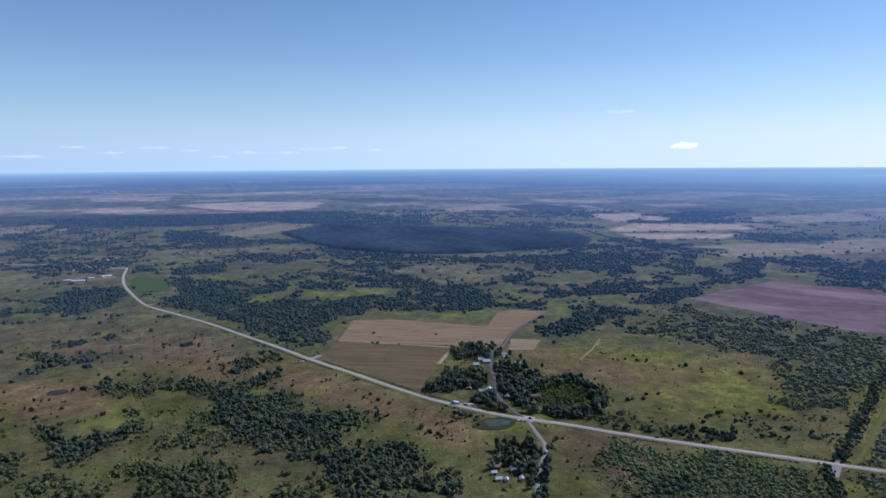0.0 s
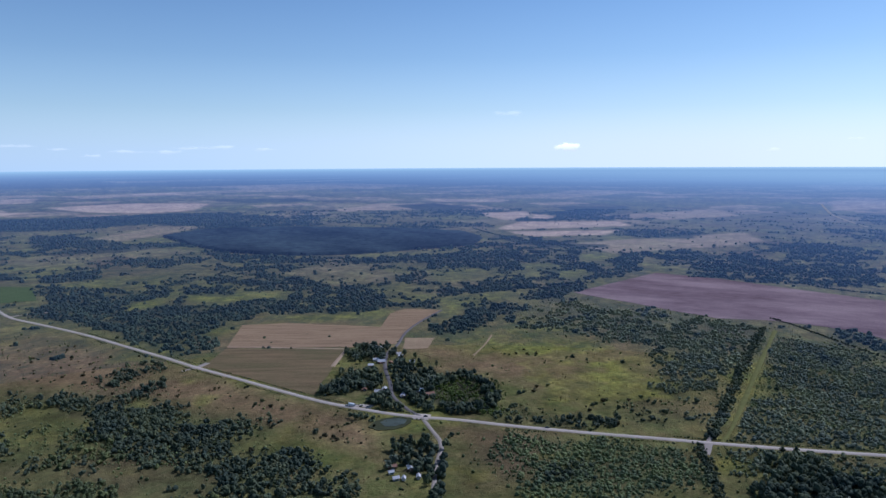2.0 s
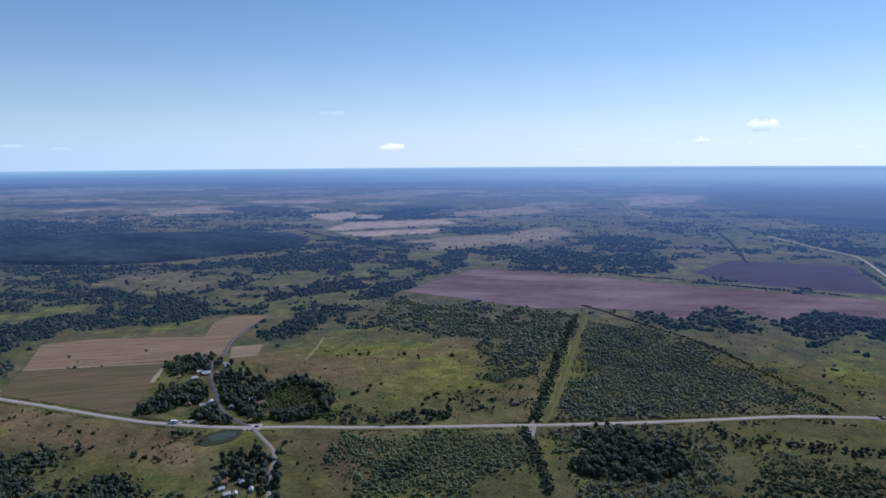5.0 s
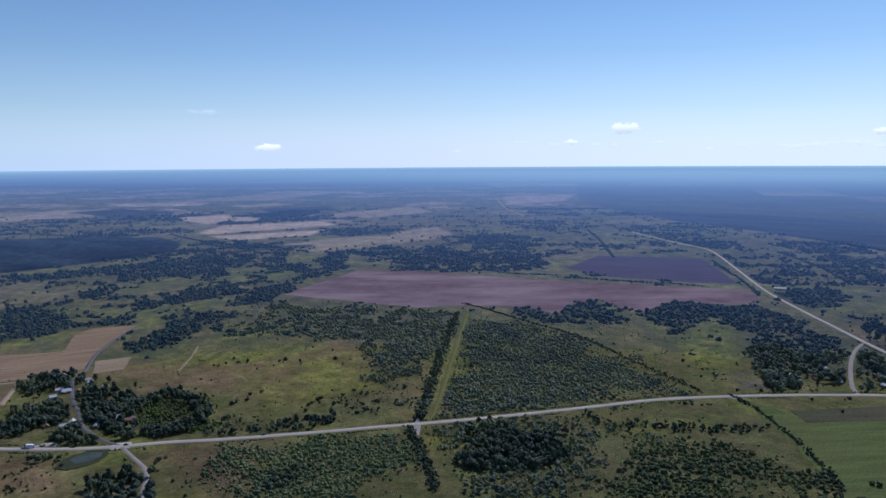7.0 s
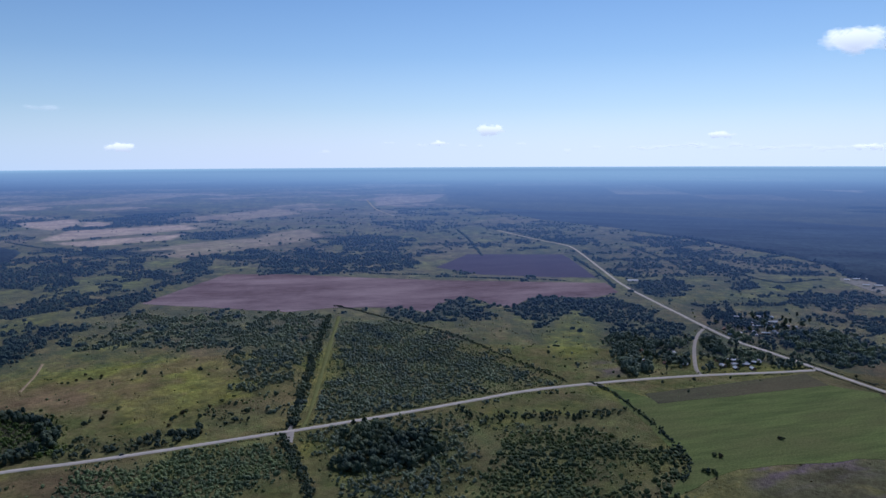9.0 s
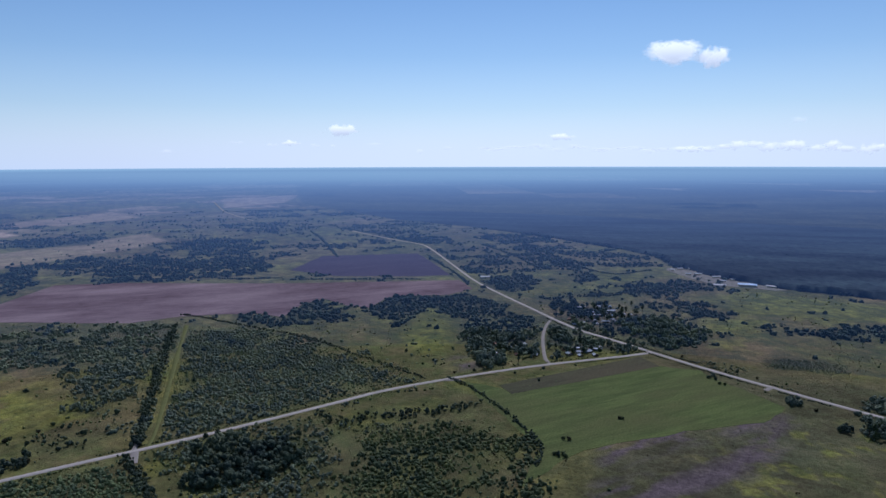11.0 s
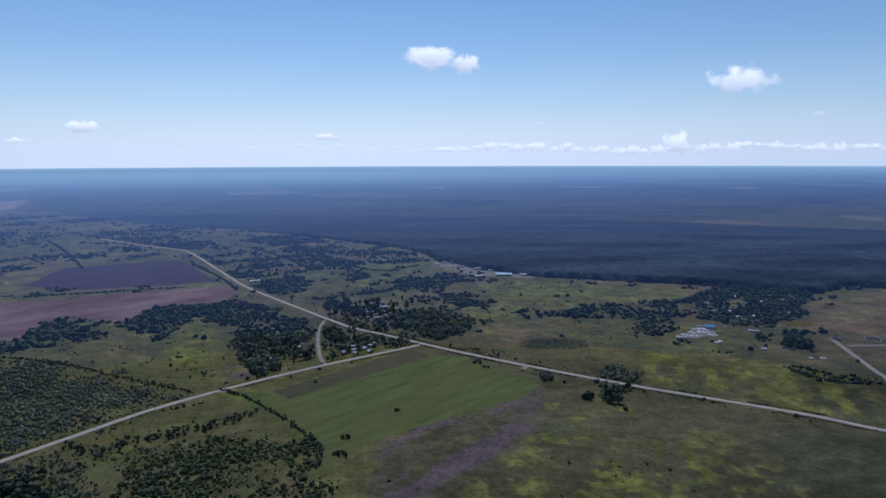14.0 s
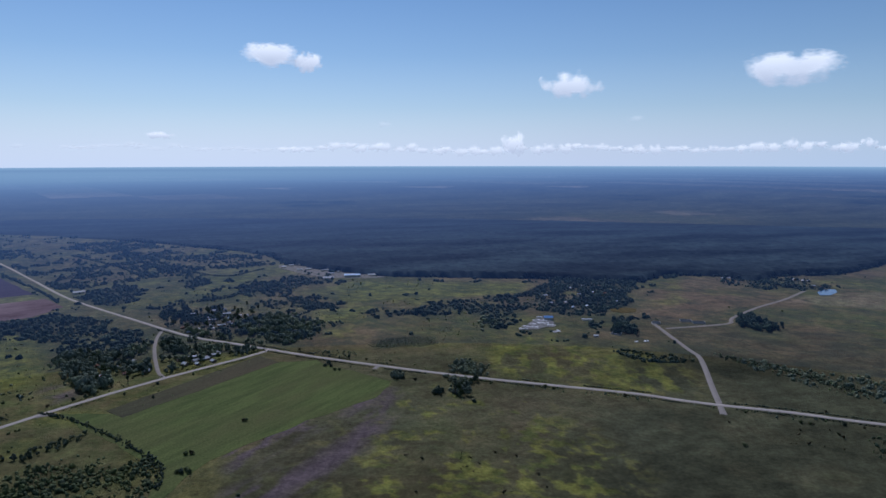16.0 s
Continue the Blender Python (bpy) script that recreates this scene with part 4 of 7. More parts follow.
def woody(x, y):
    """The share of the ground under crowns on the farther land, 0 to 1."""
    r = np.hypot(x, y)
    out = 0.12 + 0.45 * np.clip((cloudy(x * 0.75 + y * 0.2, y * 1.25, 330, 41) - 0.48) * 4, 0, 1) * np.clip((r - 1500) / 900, 0, 1)
    wobble = (cloudy(x, y, 70, 46) - 0.5) * (26 + r * 0.012)
    for share, poly in WOODLAND:
        lo, hi = np.min(poly, 0) - 80, np.max(poly, 0) + 80
        k = np.nonzero((x > lo[0]) & (x < hi[0]) & (y > lo[1]) & (y < hi[1]))[0]
        out[k] = np.maximum(out[k], share * np.clip((inside(poly, x[k], y[k]) + wobble[k]) / (14 + r[k] * 0.006) + 0.55, 0, 1))
    for poly in GLADES:
        lo, hi = np.min(poly, 0) - 60, np.max(poly, 0) + 60
        k = np.nonzero((x > lo[0]) & (x < hi[0]) & (y > lo[1]) & (y < hi[1]))[0]
        out[k] *= 1 - 0.9 * np.clip((inside(poly, x[k], y[k]) + wobble[k] * 0.6) / 16 + 0.5, 0, 1)
    return out


def under_crowns(x, y):
    """Whether crowns stand here: clumps that fill the share of the ground which woody() asks for."""
    grain = 0.6 * cloudy(x, y, 46, 61) + 0.4 * cloudy(x, y, 17, 67)
    return grain - (0.5 - 0.46 * (woody(x, y) - 0.47))


def churned(x, y):
    """Where the meadow is torn up."""
    out = np.zeros(len(x))
    u, v = x * 0.93 - y * 0.37, x * 0.37 + y * 0.93
    patch = np.clip((cloudy(u * 0.3, v, 17, 91) - 0.40) * 9, 0, 1)
    for poly in CHURNED:
        k = np.nonzero(np.hypot(x - poly[0][0], y - poly[0][1]) < 420)[0]
        out[k] = np.maximum(out[k], np.clip(inside(poly, x[k], y[k]) / 26 + 0.6, 0, 1))
    return out * patch


def cover(x, y):
    r, az = np.hypot(x, y), np.degrees(np.arctan2(x, y))
    soft = 5 + r * 0.006
    wave = (cloudy(x, y, 60, 3) - 0.5) * 30
    out = np.zeros((len(x), 4))

    def put(channel, areas, amount, spread=1.0):
        for poly in areas:
            lo, hi = np.min(poly, 0) - 150, np.max(poly, 0) + 150
            k = np.nonzero((x > lo[0]) & (x < hi[0]) & (y > lo[1]) & (y < hi[1]))[0]
            d = np.clip((inside(poly, x[k], y[k]) + wave[k]) / (soft[k] * spread) + 0.5, 0, 1)
            out[k, channel] = np.maximum(out[k, channel], d * amount)

    out[:, 0] = np.clip((cloudy(x, y, 170, 1) - 0.47) * 3.2, 0, 0.75)
    out[:, 1] = np.clip((cloudy(x, y, 80, 15) - 0.55) * 5, 0, 0.6) * (r < 1600)
    put(0, DRY, 0.9, 5)
    put(1, LUSH, 0.85, 8)
    out[:, 1] *= 0.35 + 0.65 * np.clip((0.6 * cloudy(x * 0.6, y, 48, 101) + 0.4 * cloudy(x, y, 15, 103) - 0.42) * 8, 0, 1)
    put(2, HALF_WOODED, 0.25, 3)
    put(2, [values[-1] for values in THICKETS if values[1] > 100], 0.42, 2.5)
    # a patchwork of far fields, meadows and woods
    u, v = x + y * 0.25 + 260 * value_noise(x, y, 900, 21), y - x * 0.2 + 200 * value_noise(x, y, 800, 22)
    fu, fv = u / 330, v / 260
    cell = value_noise(np.floor(fu), np.floor(fv), 0.73, 31)
    tone = value_noise(np.floor(fu), np.floor(fv), 0.61, 37)
    begin = np.clip((r - 950) / 400, 0, 1) * (az < 80)
    farther = np.clip((r - 2300) / 900, 0, 1)
    mottle = cloudy(x, y, 150, 47)
    fresh = np.clip((cloudy(x, y, 110, 53) - 0.42) * 5, 0, 1)
    out[:, 3] = np.where(cell > 0.68, farther * (0.2 + 0.5 * tone), begin * 0.10 * tone)
    out[:, 1] = np.maximum(out[:, 1] * (1 - begin), begin * (0.15 + 0.5 * fresh) * np.where((cell > 0.25) & (cell < 0.6), 1.0, 0.6))
    out[:, 0] = np.where(begin > 0, (1 - begin) * out[:, 0] + begin * np.clip(0.05 + 0.5 * tone + (mottle - 0.5) * 1.4, 0, 1), out[:, 0])
    # shade below the crowns, put into the ground's colour
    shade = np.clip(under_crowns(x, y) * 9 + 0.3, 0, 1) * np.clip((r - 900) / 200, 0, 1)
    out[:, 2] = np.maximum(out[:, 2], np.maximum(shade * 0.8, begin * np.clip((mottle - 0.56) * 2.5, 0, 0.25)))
    put(1, GLADES, 0.85, 3)
    put(1, FAR_GREENS, 0.8, 2)
    for amount, poly in PALE_FIELDS:
        before = out[:, 3].copy()
        put(3, [poly], min(1, amount * 1.25), 1.2)
        out[:, 2] *= 1 - np.clip((out[:, 3] - before) * 2, 0, 1)
    put(2, STRIP_WOODS, 1.0)
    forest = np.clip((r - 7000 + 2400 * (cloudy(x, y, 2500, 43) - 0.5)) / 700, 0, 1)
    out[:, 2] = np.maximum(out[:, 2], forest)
    lie = value_noise(np.floor((x * 0.8 + y * 0.6) / 1700), np.floor((y * 0.8 - x * 0.6) / 520), 0.7, 51)
    stripe = np.clip((lie - 0.61) * 14, 0, 1) * (r > 4600) * np.clip((17000 - r) / 4000, 0, 1) * (0.4 + 0.6 * value_noise(x, y, 900, 57))
    put(3, BARE, 0.22)
    put(3, WORN, 0.1, 6)
    put(2, [SOUTH_MEADOW], 0.84, 14)
    put(2, [ROUGH], 0.78, 5)
    # cloud shadow put into the ground's colour
    put(2, [CLOUD_SHADE], 1.0, 2)
    flecks = np.clip((0.6 * cloudy(x, y, 26, 77) + 0.4 * cloudy(x, y, 9, 79) - 0.53) * 14, 0, 1) * np.clip(inside(FLECKED, x, y) / 60 + 0.6, 0, 1)
    flecks = np.maximum(flecks, np.clip((0.7 * cloudy(x * 0.35, y, 17, 87) + 0.3 * cloudy(x, y, 9, 79) - 0.49) * 12, 0, 1) * np.clip(inside(STREAKED, x, y) / 40 + 0.5, 0, 1))
    out[:, 1] = np.maximum(out[:, 1], flecks * 0.9)
    # darker eastern turf, with backlight and vignette dimming also put into its colour
    east = np.clip((az - 66) / 14, 0, 1) * np.clip((960 - r) / 120, 0, 1)
    out[:, 2] = np.maximum(out[:, 2], 0.64 * east + 0.5 * np.clip((az - 94) / 16, 0, 1) * (r < 1100))
    put(2, WOODED, 1.0)
    before = out[:, 3].copy()
    put(3, FOREST_STRIPES, 1.0, 3)
    out[:, 2] *= 1 - np.clip((out[:, 3] - before) * 2, 0, 1)
    clearing = [(2817, -197), (3176, -511), (3392, -1049), (3050, -1295), (2580, -1140), (2337, -822), (2411, -549)]
    hole = np.clip((inside(clearing, x, y) + wave * 6) / 150 + 0.3, 0, 1)
    out[:, 2] *= 1 - 0.5 * hole
    out[:, 3] = np.maximum(out[:, 3], stripe * 0.8)
    out[:, 2] *= 1 - stripe * 0.9
    out[:, 0] *= 1 - 0.65 * east
    patchy = np.clip((cloudy(x, y * 1.3, 75, 83) - 0.48) * 6, 0, 1) * np.clip((az - 78) / 8, 0, 1) * (r < 1000)
    out[:, 2] *= 1 - 0.22 * patchy - 0.8 * flecks * (1 - 0.3 * patchy)
    out[:, 0] = np.maximum(out[:, 0], 0.6 * patchy * (y < -120) * (r < 1000))
    meadow = np.clip((inside(SOUTH_MEADOW, x, y) + (cloudy(x, y, 120, 93) - 0.5) * 90) / 60 + 0.4, 0, 1) * (1 - 0.8 * flecks)
    out[:, 0] = np.maximum(out[:, 0], meadow * (0.25 + 0.6 * np.clip((cloudy(x * 0.7, y, 60, 97) - 0.42) * 5, 0, 1)))
    return np.clip(out, 0, 1)


angles = np.radians(np.concatenate([np.arange(-40, 128, 0.28), np.arange(128, 320, 6.0)]))
fine_angles = np.radians(np.concatenate([np.arange(-40, 128, 0.22), np.arange(128, 320, 6.0)]))
near_steps, far_steps = 300000 / np.arange(700, 330, -2.2), 300000 / np.concatenate([np.arange(330, 231, -2.2), np.arange(231, 75, -1.6), np.arange(75, 11.5, -0.8)])
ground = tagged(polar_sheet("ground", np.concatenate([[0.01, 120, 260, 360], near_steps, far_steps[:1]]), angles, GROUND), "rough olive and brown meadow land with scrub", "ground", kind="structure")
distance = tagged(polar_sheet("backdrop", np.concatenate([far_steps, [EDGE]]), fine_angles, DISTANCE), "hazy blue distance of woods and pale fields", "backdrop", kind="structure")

# ---- fields and roads ----
field("stubble_field", STUBBLE_FIELD, 0.14, STUBBLE, "pale straw-coloured stubble field beside the village")
field("mown_field", MOWN_FIELD, 0.14, MOWN, "brownish olive mown field beside the main road")
field("dry_patch", TAN_PATCH, 0.3, TAN, "small pale dry field behind the village")
field("bare_field", BARE_FIELD, 0.14, PURPLE, "wide bare field of mauve-brown earth with pale streaks")
field("ploughed_field", PLOUGHED_FIELD, 0.14, PLOUGH, "dark ploughed field beside the main road")
field("green_field", GREEN_FIELD, 0.14, GREEN, "bright green sown field between two roads", ragged=7)
field("fallow_strip", DULL_STRIP, 0.22, DULL, "dull fallow strip along the road", ragged=2)

ROAD_A = [(-768, 1633), (-719, 1508), (-666, 1399), (-601, 1293), (-531, 1192), (-466, 1134), (-370, 1050), (-283, 963), (-219, 899), (-172, 849), (-112, 791), (-54, 734), (-16, 699), (20, 673), (53, 652), (80, 639), (116, 625), (164, 601), (231, 572), (293, 547), (323, 534), (382, 511), (437, 491), (502, 469), (564, 448), (629, 415), (693, 376), (750, 337), (806, 293), (838, 268), (872, 244)]
ROAD_B = [(1849, 1599), (1720, 1322), (1661, 1171), (1588, 1081), (1369, 868), (1211, 714), (1111, 597), (1039, 507), (981, 435), (934, 372), (912, 326), (892, 284), (872, 244), (840, 178), (805, 94), (780, 30), (757, -34), (732, -116), (708, -194), (689, -235), (675, -270), (655, -334), (625, -408), (560, -600), (480, -900)]
ribbon("road", ROAD_A, 4.5, 0.55, ASPHALT, "long pale grey two-lane country road", "road")
ribbon("road", ROAD_B, 4.5, 0.57, ASPHALT, "pale grey country road through the eastern village", "road")
ribbon("road", [(2710, 3441), (2256, 2794), (2060, 2447), (1940, 2209)], 10, 0.6, FAR_ASPHALT, "far grey stretch of country road", "road", step=40)
ribbon("lane", [(978, 434), (932, 423), (876, 402), (812, 372), (769, 349), (752, 335)], 3.4, 0.5, GRAVEL, "curved gravel lane between two roads", "lane")
ribbon("lane", [(80, 639), (68, 665), (57, 708), (58, 746), (57, 810), (65, 872), (81, 908), (100, 976), (133, 1046), (175, 1114)], 3.2, 0.5, LANE, "grey village lane running past the houses", "lane")
ribbon("lane", [(80, 639), (85, 607), (89, 581), (88, 563), (78, 530), (69, 481), (60, 400)], 2.8, 0.5, GRAVEL, "narrow gravel lane to the farmstead", "lane")
ribbon("lane", [(674, -271), (722, -282), (840, -310), (878, -309), (967, -306), (1028, -304)], 5.2, 0.5, GRAVEL, "pale gravel lane across the meadow", "lane")
ribbon("lane", [(993, -313), (1004, -352), (1026, -419), (1064, -440), (1140, -512), (1211, -593), (1292, -669)], 5.0, 0.52, GRAVEL, "pale gravel lane towards the forest edge", "lane")


# ---- vegetation ----
def icosahedron():
    g = (1 + 5**0.5) / 2
    v = np.array([(-1, g, 0), (1, g, 0), (-1, -g, 0), (1, -g, 0), (0, -1, g), (0, 1, g), (0, -1, -g), (0, 1, -g), (g, 0, -1), (g, 0, 1), (-g, 0, -1), (-g, 0, 1)], float)
    f = np.array([(0, 11, 5), (0, 5, 1), (0, 1, 7), (0, 7, 10), (0, 10, 11), (1, 5, 9), (5, 11, 4), (11, 10, 2), (10, 7, 6), (7, 1, 8), (3, 9, 4), (3, 4, 2), (3, 2, 6), (3, 6, 8), (3, 8, 9), (4, 9, 5), (2, 4, 11), (6, 2, 10), (8, 6, 7), (9, 8, 1)])
    return v / np.linalg.norm(v, axis=1)[:, None], f


ICO, ICO_F = icosahedron()
ICO_F = ICO_F[ICO[ICO_F].mean(1)[:, 2] > -0.6]
rng = np.random.default_rng(5)


def clump_shape(lumps, tall):
    """Leaf lumps heaped into one crown, 1 m wide, with its foot at 0."""
    verts, faces = [], []
    for k in range(lumps):
        size = 0.5 if lumps == 1 else rng.uniform(0.22, 0.34)
        at = np.zeros(3) if lumps == 1 else np.array([rng.uniform(-0.32, 0.32), rng.uniform(-0.32, 0.32), rng.uniform(0, 0.5) * tall])
        v = ICO * rng.uniform(0.72, 1.25, (12, 1)) * size * (1, 1, 0.55 + 0.45 * tall) + at
        v[:, 2] += size * 0.62 * (0.55 + 0.45 * tall)
        faces.append(ICO_F + 12 * k)
        verts.append(v)
    return np.vstack(verts), np.vstack(faces)


BUSHES = [clump_shape(2 + k % 2, 0.95) for k in range(10)]
TREES = [clump_shape(4, 1.3) for _ in range(9)]
PUFFS = [clump_shape(1, 0.8) for _ in range(9)]
DOME = np.array([(1, 0, 0), (0, 1, 0), (-1, 0, 0), (0, -1, 0), (0.5, 0.5, 0.85), (-0.5, 0.5, 0.95), (-0.5, -0.5, 0.85), (0.5, -0.5, 1.0)], float)
DOME_F = np.array([(0, 1, 4), (1, 2, 5), (2, 3, 6), (3, 0, 7), (1, 5, 4), (2, 6, 5), (3, 7, 6), (0, 4, 7), (4, 5, 6), (4, 6, 7)])


def far_shape(lumps):
    """Coarse round-topped leaf lumps, standing on the ground, for plants far off."""
    verts = []
    for _ in range(lumps):
        a, size = rng.uniform(0, 6.3), rng.uniform(0.34, 0.5)
        v = DOME * rng.uniform(0.78, 1.22, (8, 1)) * size * (1, 1, 1.25)
        x, y = v[:, 0] * math.cos(a) - v[:, 1] * math.sin(a), v[:, 0] * math.sin(a) + v[:, 1] * math.cos(a)
        verts.append(np.stack([x, y, v[:, 2]], -1) + (*rng.uniform(-0.32, 0.32, 2) * (lumps > 1), 0))
    return np.vstack(verts), np.vstack([DOME_F + 8 * k for k in range(lumps)])


FAR_BUSHES = [far_shape(2) for _ in range(9)]
FAR_TUFTS = [far_shape(1) for _ in range(9)]


def heap(name, x, y, size, shapes, mat, label, category, base=0.0):
    """Many plants in one mesh: for thickets that nobody could count."""
    if not len(x):
        return None
    pick = rng.integers(0, len(shapes), len(x))
    verts, faces, start = [], [], 0
    for k, (v, f) in enumerate(shapes):
        m = pick == k
        n = int(m.sum())
        if not n:
            continue
        t = rng.uniform(0, 2 * math.pi, n)
        c, s, d = np.cos(t)[:, None], np.sin(t)[:, None], size[m][:, None]
        h = d * rng.uniform(0.8, 1.25, (n, 1))
        foot = lay(x[m], y[m], base)
        w = np.stack([(c * v[:, 0] - s * v[:, 1]) * d + foot[:, :1], (s * v[:, 0] + c * v[:, 1]) * d + foot[:, 1:2], v[:, 2] * h + foot[:, 2:]], -1)
        verts.append(w.reshape(-1, 3))
        faces.append((f[None] + (np.arange(n) * len(v))[:, None, None]).reshape(-1, 3) + start)
        start += n * len(v)
    where = np.vstack(verts)
    ob = mesh_object(name, where, np.vstack(faces), mat)
    mark_depth(ob, where[:, 0], where[:, 1])
    ob.data.shade_flat()
    return tagged(ob, label, category, kind="stuff")


def scatter(name, poly, per_ha, sizes, shapes, mat, label, category="bushes", clump=45, gap=0.45, seed=0, rows=None, avoid=True):
    """Plants over an area, gathered into clumps; rows: (degrees, metres) where they stand in lines."""
    p = np.array(poly, float)
    lo, hi = p.min(0) - 25, p.max(0) + 25
    n = int((hi - lo).prod() / 1e4 * per_ha)
    x, y = rng.uniform(lo[0], hi[0], n), rng.uniform(lo[1], hi[1], n)
    if rows:
        a, wide = math.radians(rows[0]), rows[1]
        u, v = x * math.cos(a) + y * math.sin(a), -x * math.sin(a) + y * math.cos(a)
        v = np.round(v / wide) * wide + rng.normal(0, wide * 0.15, n) + 18 * (value_noise(u, v, 160, 71) - 0.5)
        x, y = u * math.cos(a) - v * math.sin(a), u * math.sin(a) + v * math.cos(a)
    around = np.hypot(*(p - np.roll(p, 1, 0)).T).sum()
    area = abs(np.dot(p[:, 0], np.roll(p[:, 1], 1)) - np.dot(p[:, 1], np.roll(p[:, 0], 1))) / 2
    fray = min(75.0, 1.1 * area / around)
    keep = inside(poly, x, y) + (cloudy(x, y, 40, seed + 5) - 0.5) * 2 * fray + rng.normal(0, fray * 0.15, n) > 0
    keep &= cloudy(x, y, clump, seed) > gap
    if avoid:
        keep &= clear(x, y)
    x, y = x[keep], y[keep]
    size = sizes[1] * ((0.6 + 0.5 * rng.uniform(0, 1, len(x))) if shapes is TREES else (0.3 + 0.85 * rng.uniform(0, 1, len(x)) ** 1.5))
    return heap(name, x, y, size, shapes, mat, label, category)


LINES = [([(638, 889), (551, 786), (476, 696), (408, 614), (359, 556), (334, 530)], 6), ([(313, 518), (299, 479), (284, 442), (272, 409)], 5), (ROAD_A, 9), (ROAD_B, 9), ([(978, 434), (932, 423), (876, 402), (812, 372), (769, 349), (752, 335)], 6), ([(80, 639), (68, 665), (57, 708), (58, 746), (57, 810), (65, 872), (81, 908), (100, 976), (133, 1046), (175, 1114)], 3.5), ([(80, 639), (85, 607), (89, 581), (88, 563), (78, 530), (69, 481)], 3.0), ([(674, -271), (722, -282), (840, -310), (878, -309), (967, -306), (1028, -304)], 7)]


EAST_OPEN = [(1150, -330), (1420, -430), (1440, -900), (700, -900), (600, -300), (880, -300)]
CLOVER = [(-690, 1500), (-610, 1480), (-545, 1330), (-600, 1318), (-655, 1395)]
CROPS = [CLOVER, BARE_FIELD, PLOUGHED_FIELD, GREEN_FIELD, STUBBLE_FIELD, MOWN_FIELD, TAN_PATCH]


def clear(x, y):
    """Away from the roads and off the worked fields."""
    ok = np.ones(len(x), bool)
    for poly in CROPS:
        ok &= inside(poly, x, y) < 2
    for line, wide in LINES:
        for (x0, y0), (x1, y1) in zip(line, line[1:]):
            dx, dy = x1 - x0, y1 - y0
            f = np.clip(((x - x0) * dx + (y - y0) * dy) / (dx * dx + dy * dy), 0, 1)
            ok &= np.hypot(x - x0 - f * dx, y - y0 - f * dy) > wide
    return ok


scatter("wood", PASTURE_WOOD, 420, (5, 8), FAR_BUSHES, LEAF_FAR, "compact dark wood in the pasture", "trees", gap=0.15, seed=16)
scatter("wood", VILLAGE_WOOD, 1100, (2, 4.4), BUSHES, LEAF_FRESH, "fresh green grove at the village edge", "trees", gap=0.1, seed=17)


def canopy(name, poly, grid, high, mat, label, seed, fade=None):
    """The closed roof of a forest: uneven tops on a jittered net, falling to the ground at the edge."""
    p = np.array(poly, float)
    lo, hi = p.min(0), p.max(0)
    nx, ny = int((hi[0] - lo[0]) / grid) + 2, int((hi[1] - lo[1]) / grid) + 2
    i, j = np.meshgrid(np.arange(nx), np.arange(ny), indexing="ij")
    x = lo[0] + i * grid + rng.uniform(-0.35, 0.35, i.shape) * grid
    y = lo[1] + j * grid + rng.uniform(-0.35, 0.35, i.shape) * grid
    deep = inside(poly, x.ravel(), y.ravel()).reshape(x.shape) + (cloudy(x, y, 70, seed) - 0.5) * 30
    top = high * (0.75 + 0.3 * rng.uniform(0, 1, x.shape)) + high * 0.5 * (cloudy(x, y, 130, seed + 3) - 0.5)
    if fade:
        top *= np.clip(1 - (np.hypot(x, y) - fade[0]) / (fade[1] - fade[0]), 0.02, 1)
    z = np.where(deep > 0, top, -0.5)
    keep = (deep > -grid * 1.2).reshape(-1)
    a = (i[:-1, :-1] * ny + j[:-1, :-1]).ravel()
    tri = np.vstack([np.stack([a, a + ny, a + ny + 1], -1), np.stack([a, a + ny + 1, a + 1], -1)])
    tri = tri[keep[tri].all(1)]
    used, tri = np.unique(tri, return_inverse=True)
    ob = mesh_object(name, lay(x.ravel()[used], y.ravel()[used], z.ravel()[used]), tri.reshape(-1, 3), mat)
    mark_depth(ob, x.ravel()[used], y.ravel()[used])
    ob.data.shade_smooth()
    return tagged(ob, label, "trees", kind="stuff")


NEAR_FOREST = [(2700, 2400), (2323, 1786), (2202, 1305), (2082, 1027), (1960, 794), (1852, 605), (1766, 489), (1641, 424), (1530, 305), (1441, 129), (1423, -172), (1385, -377), (1469, -448), (1456, -577), (1401, -614), (1457, -699), (1473, -828), (1628, -1029), (1900, -1500), (2400, -1900), (2900, 0), (2900, 1300)]
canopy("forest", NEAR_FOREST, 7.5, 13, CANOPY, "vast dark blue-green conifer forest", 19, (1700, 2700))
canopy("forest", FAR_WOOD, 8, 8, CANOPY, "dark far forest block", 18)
FOREST_FRONT = [(2082, 1027), (1960, 794), (1852, 605), (1766, 489), (1641, 424), (1530, 305), (1441, 129), (1423, -172), (1385, -377), (1469, -448), (1456, -577), (1401, -614), (1457, -699), (1473, -828), (1628, -1029), (1665, -1000), (1510, -810), (1490, -700), (1440, -615), (1490, -580), (1505, -450), (1425, -370), (1462, -170), (1480, 125), (1565, 285), (1670, 395), (1795, 460), (1885, 585), (1995, 780), (2115, 1015)]
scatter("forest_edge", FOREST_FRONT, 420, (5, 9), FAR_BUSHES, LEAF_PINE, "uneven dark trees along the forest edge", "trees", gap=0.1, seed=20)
SHAPES = {"BUSHES": BUSHES, "TREES": TREES, "PUFFS": PUFFS}
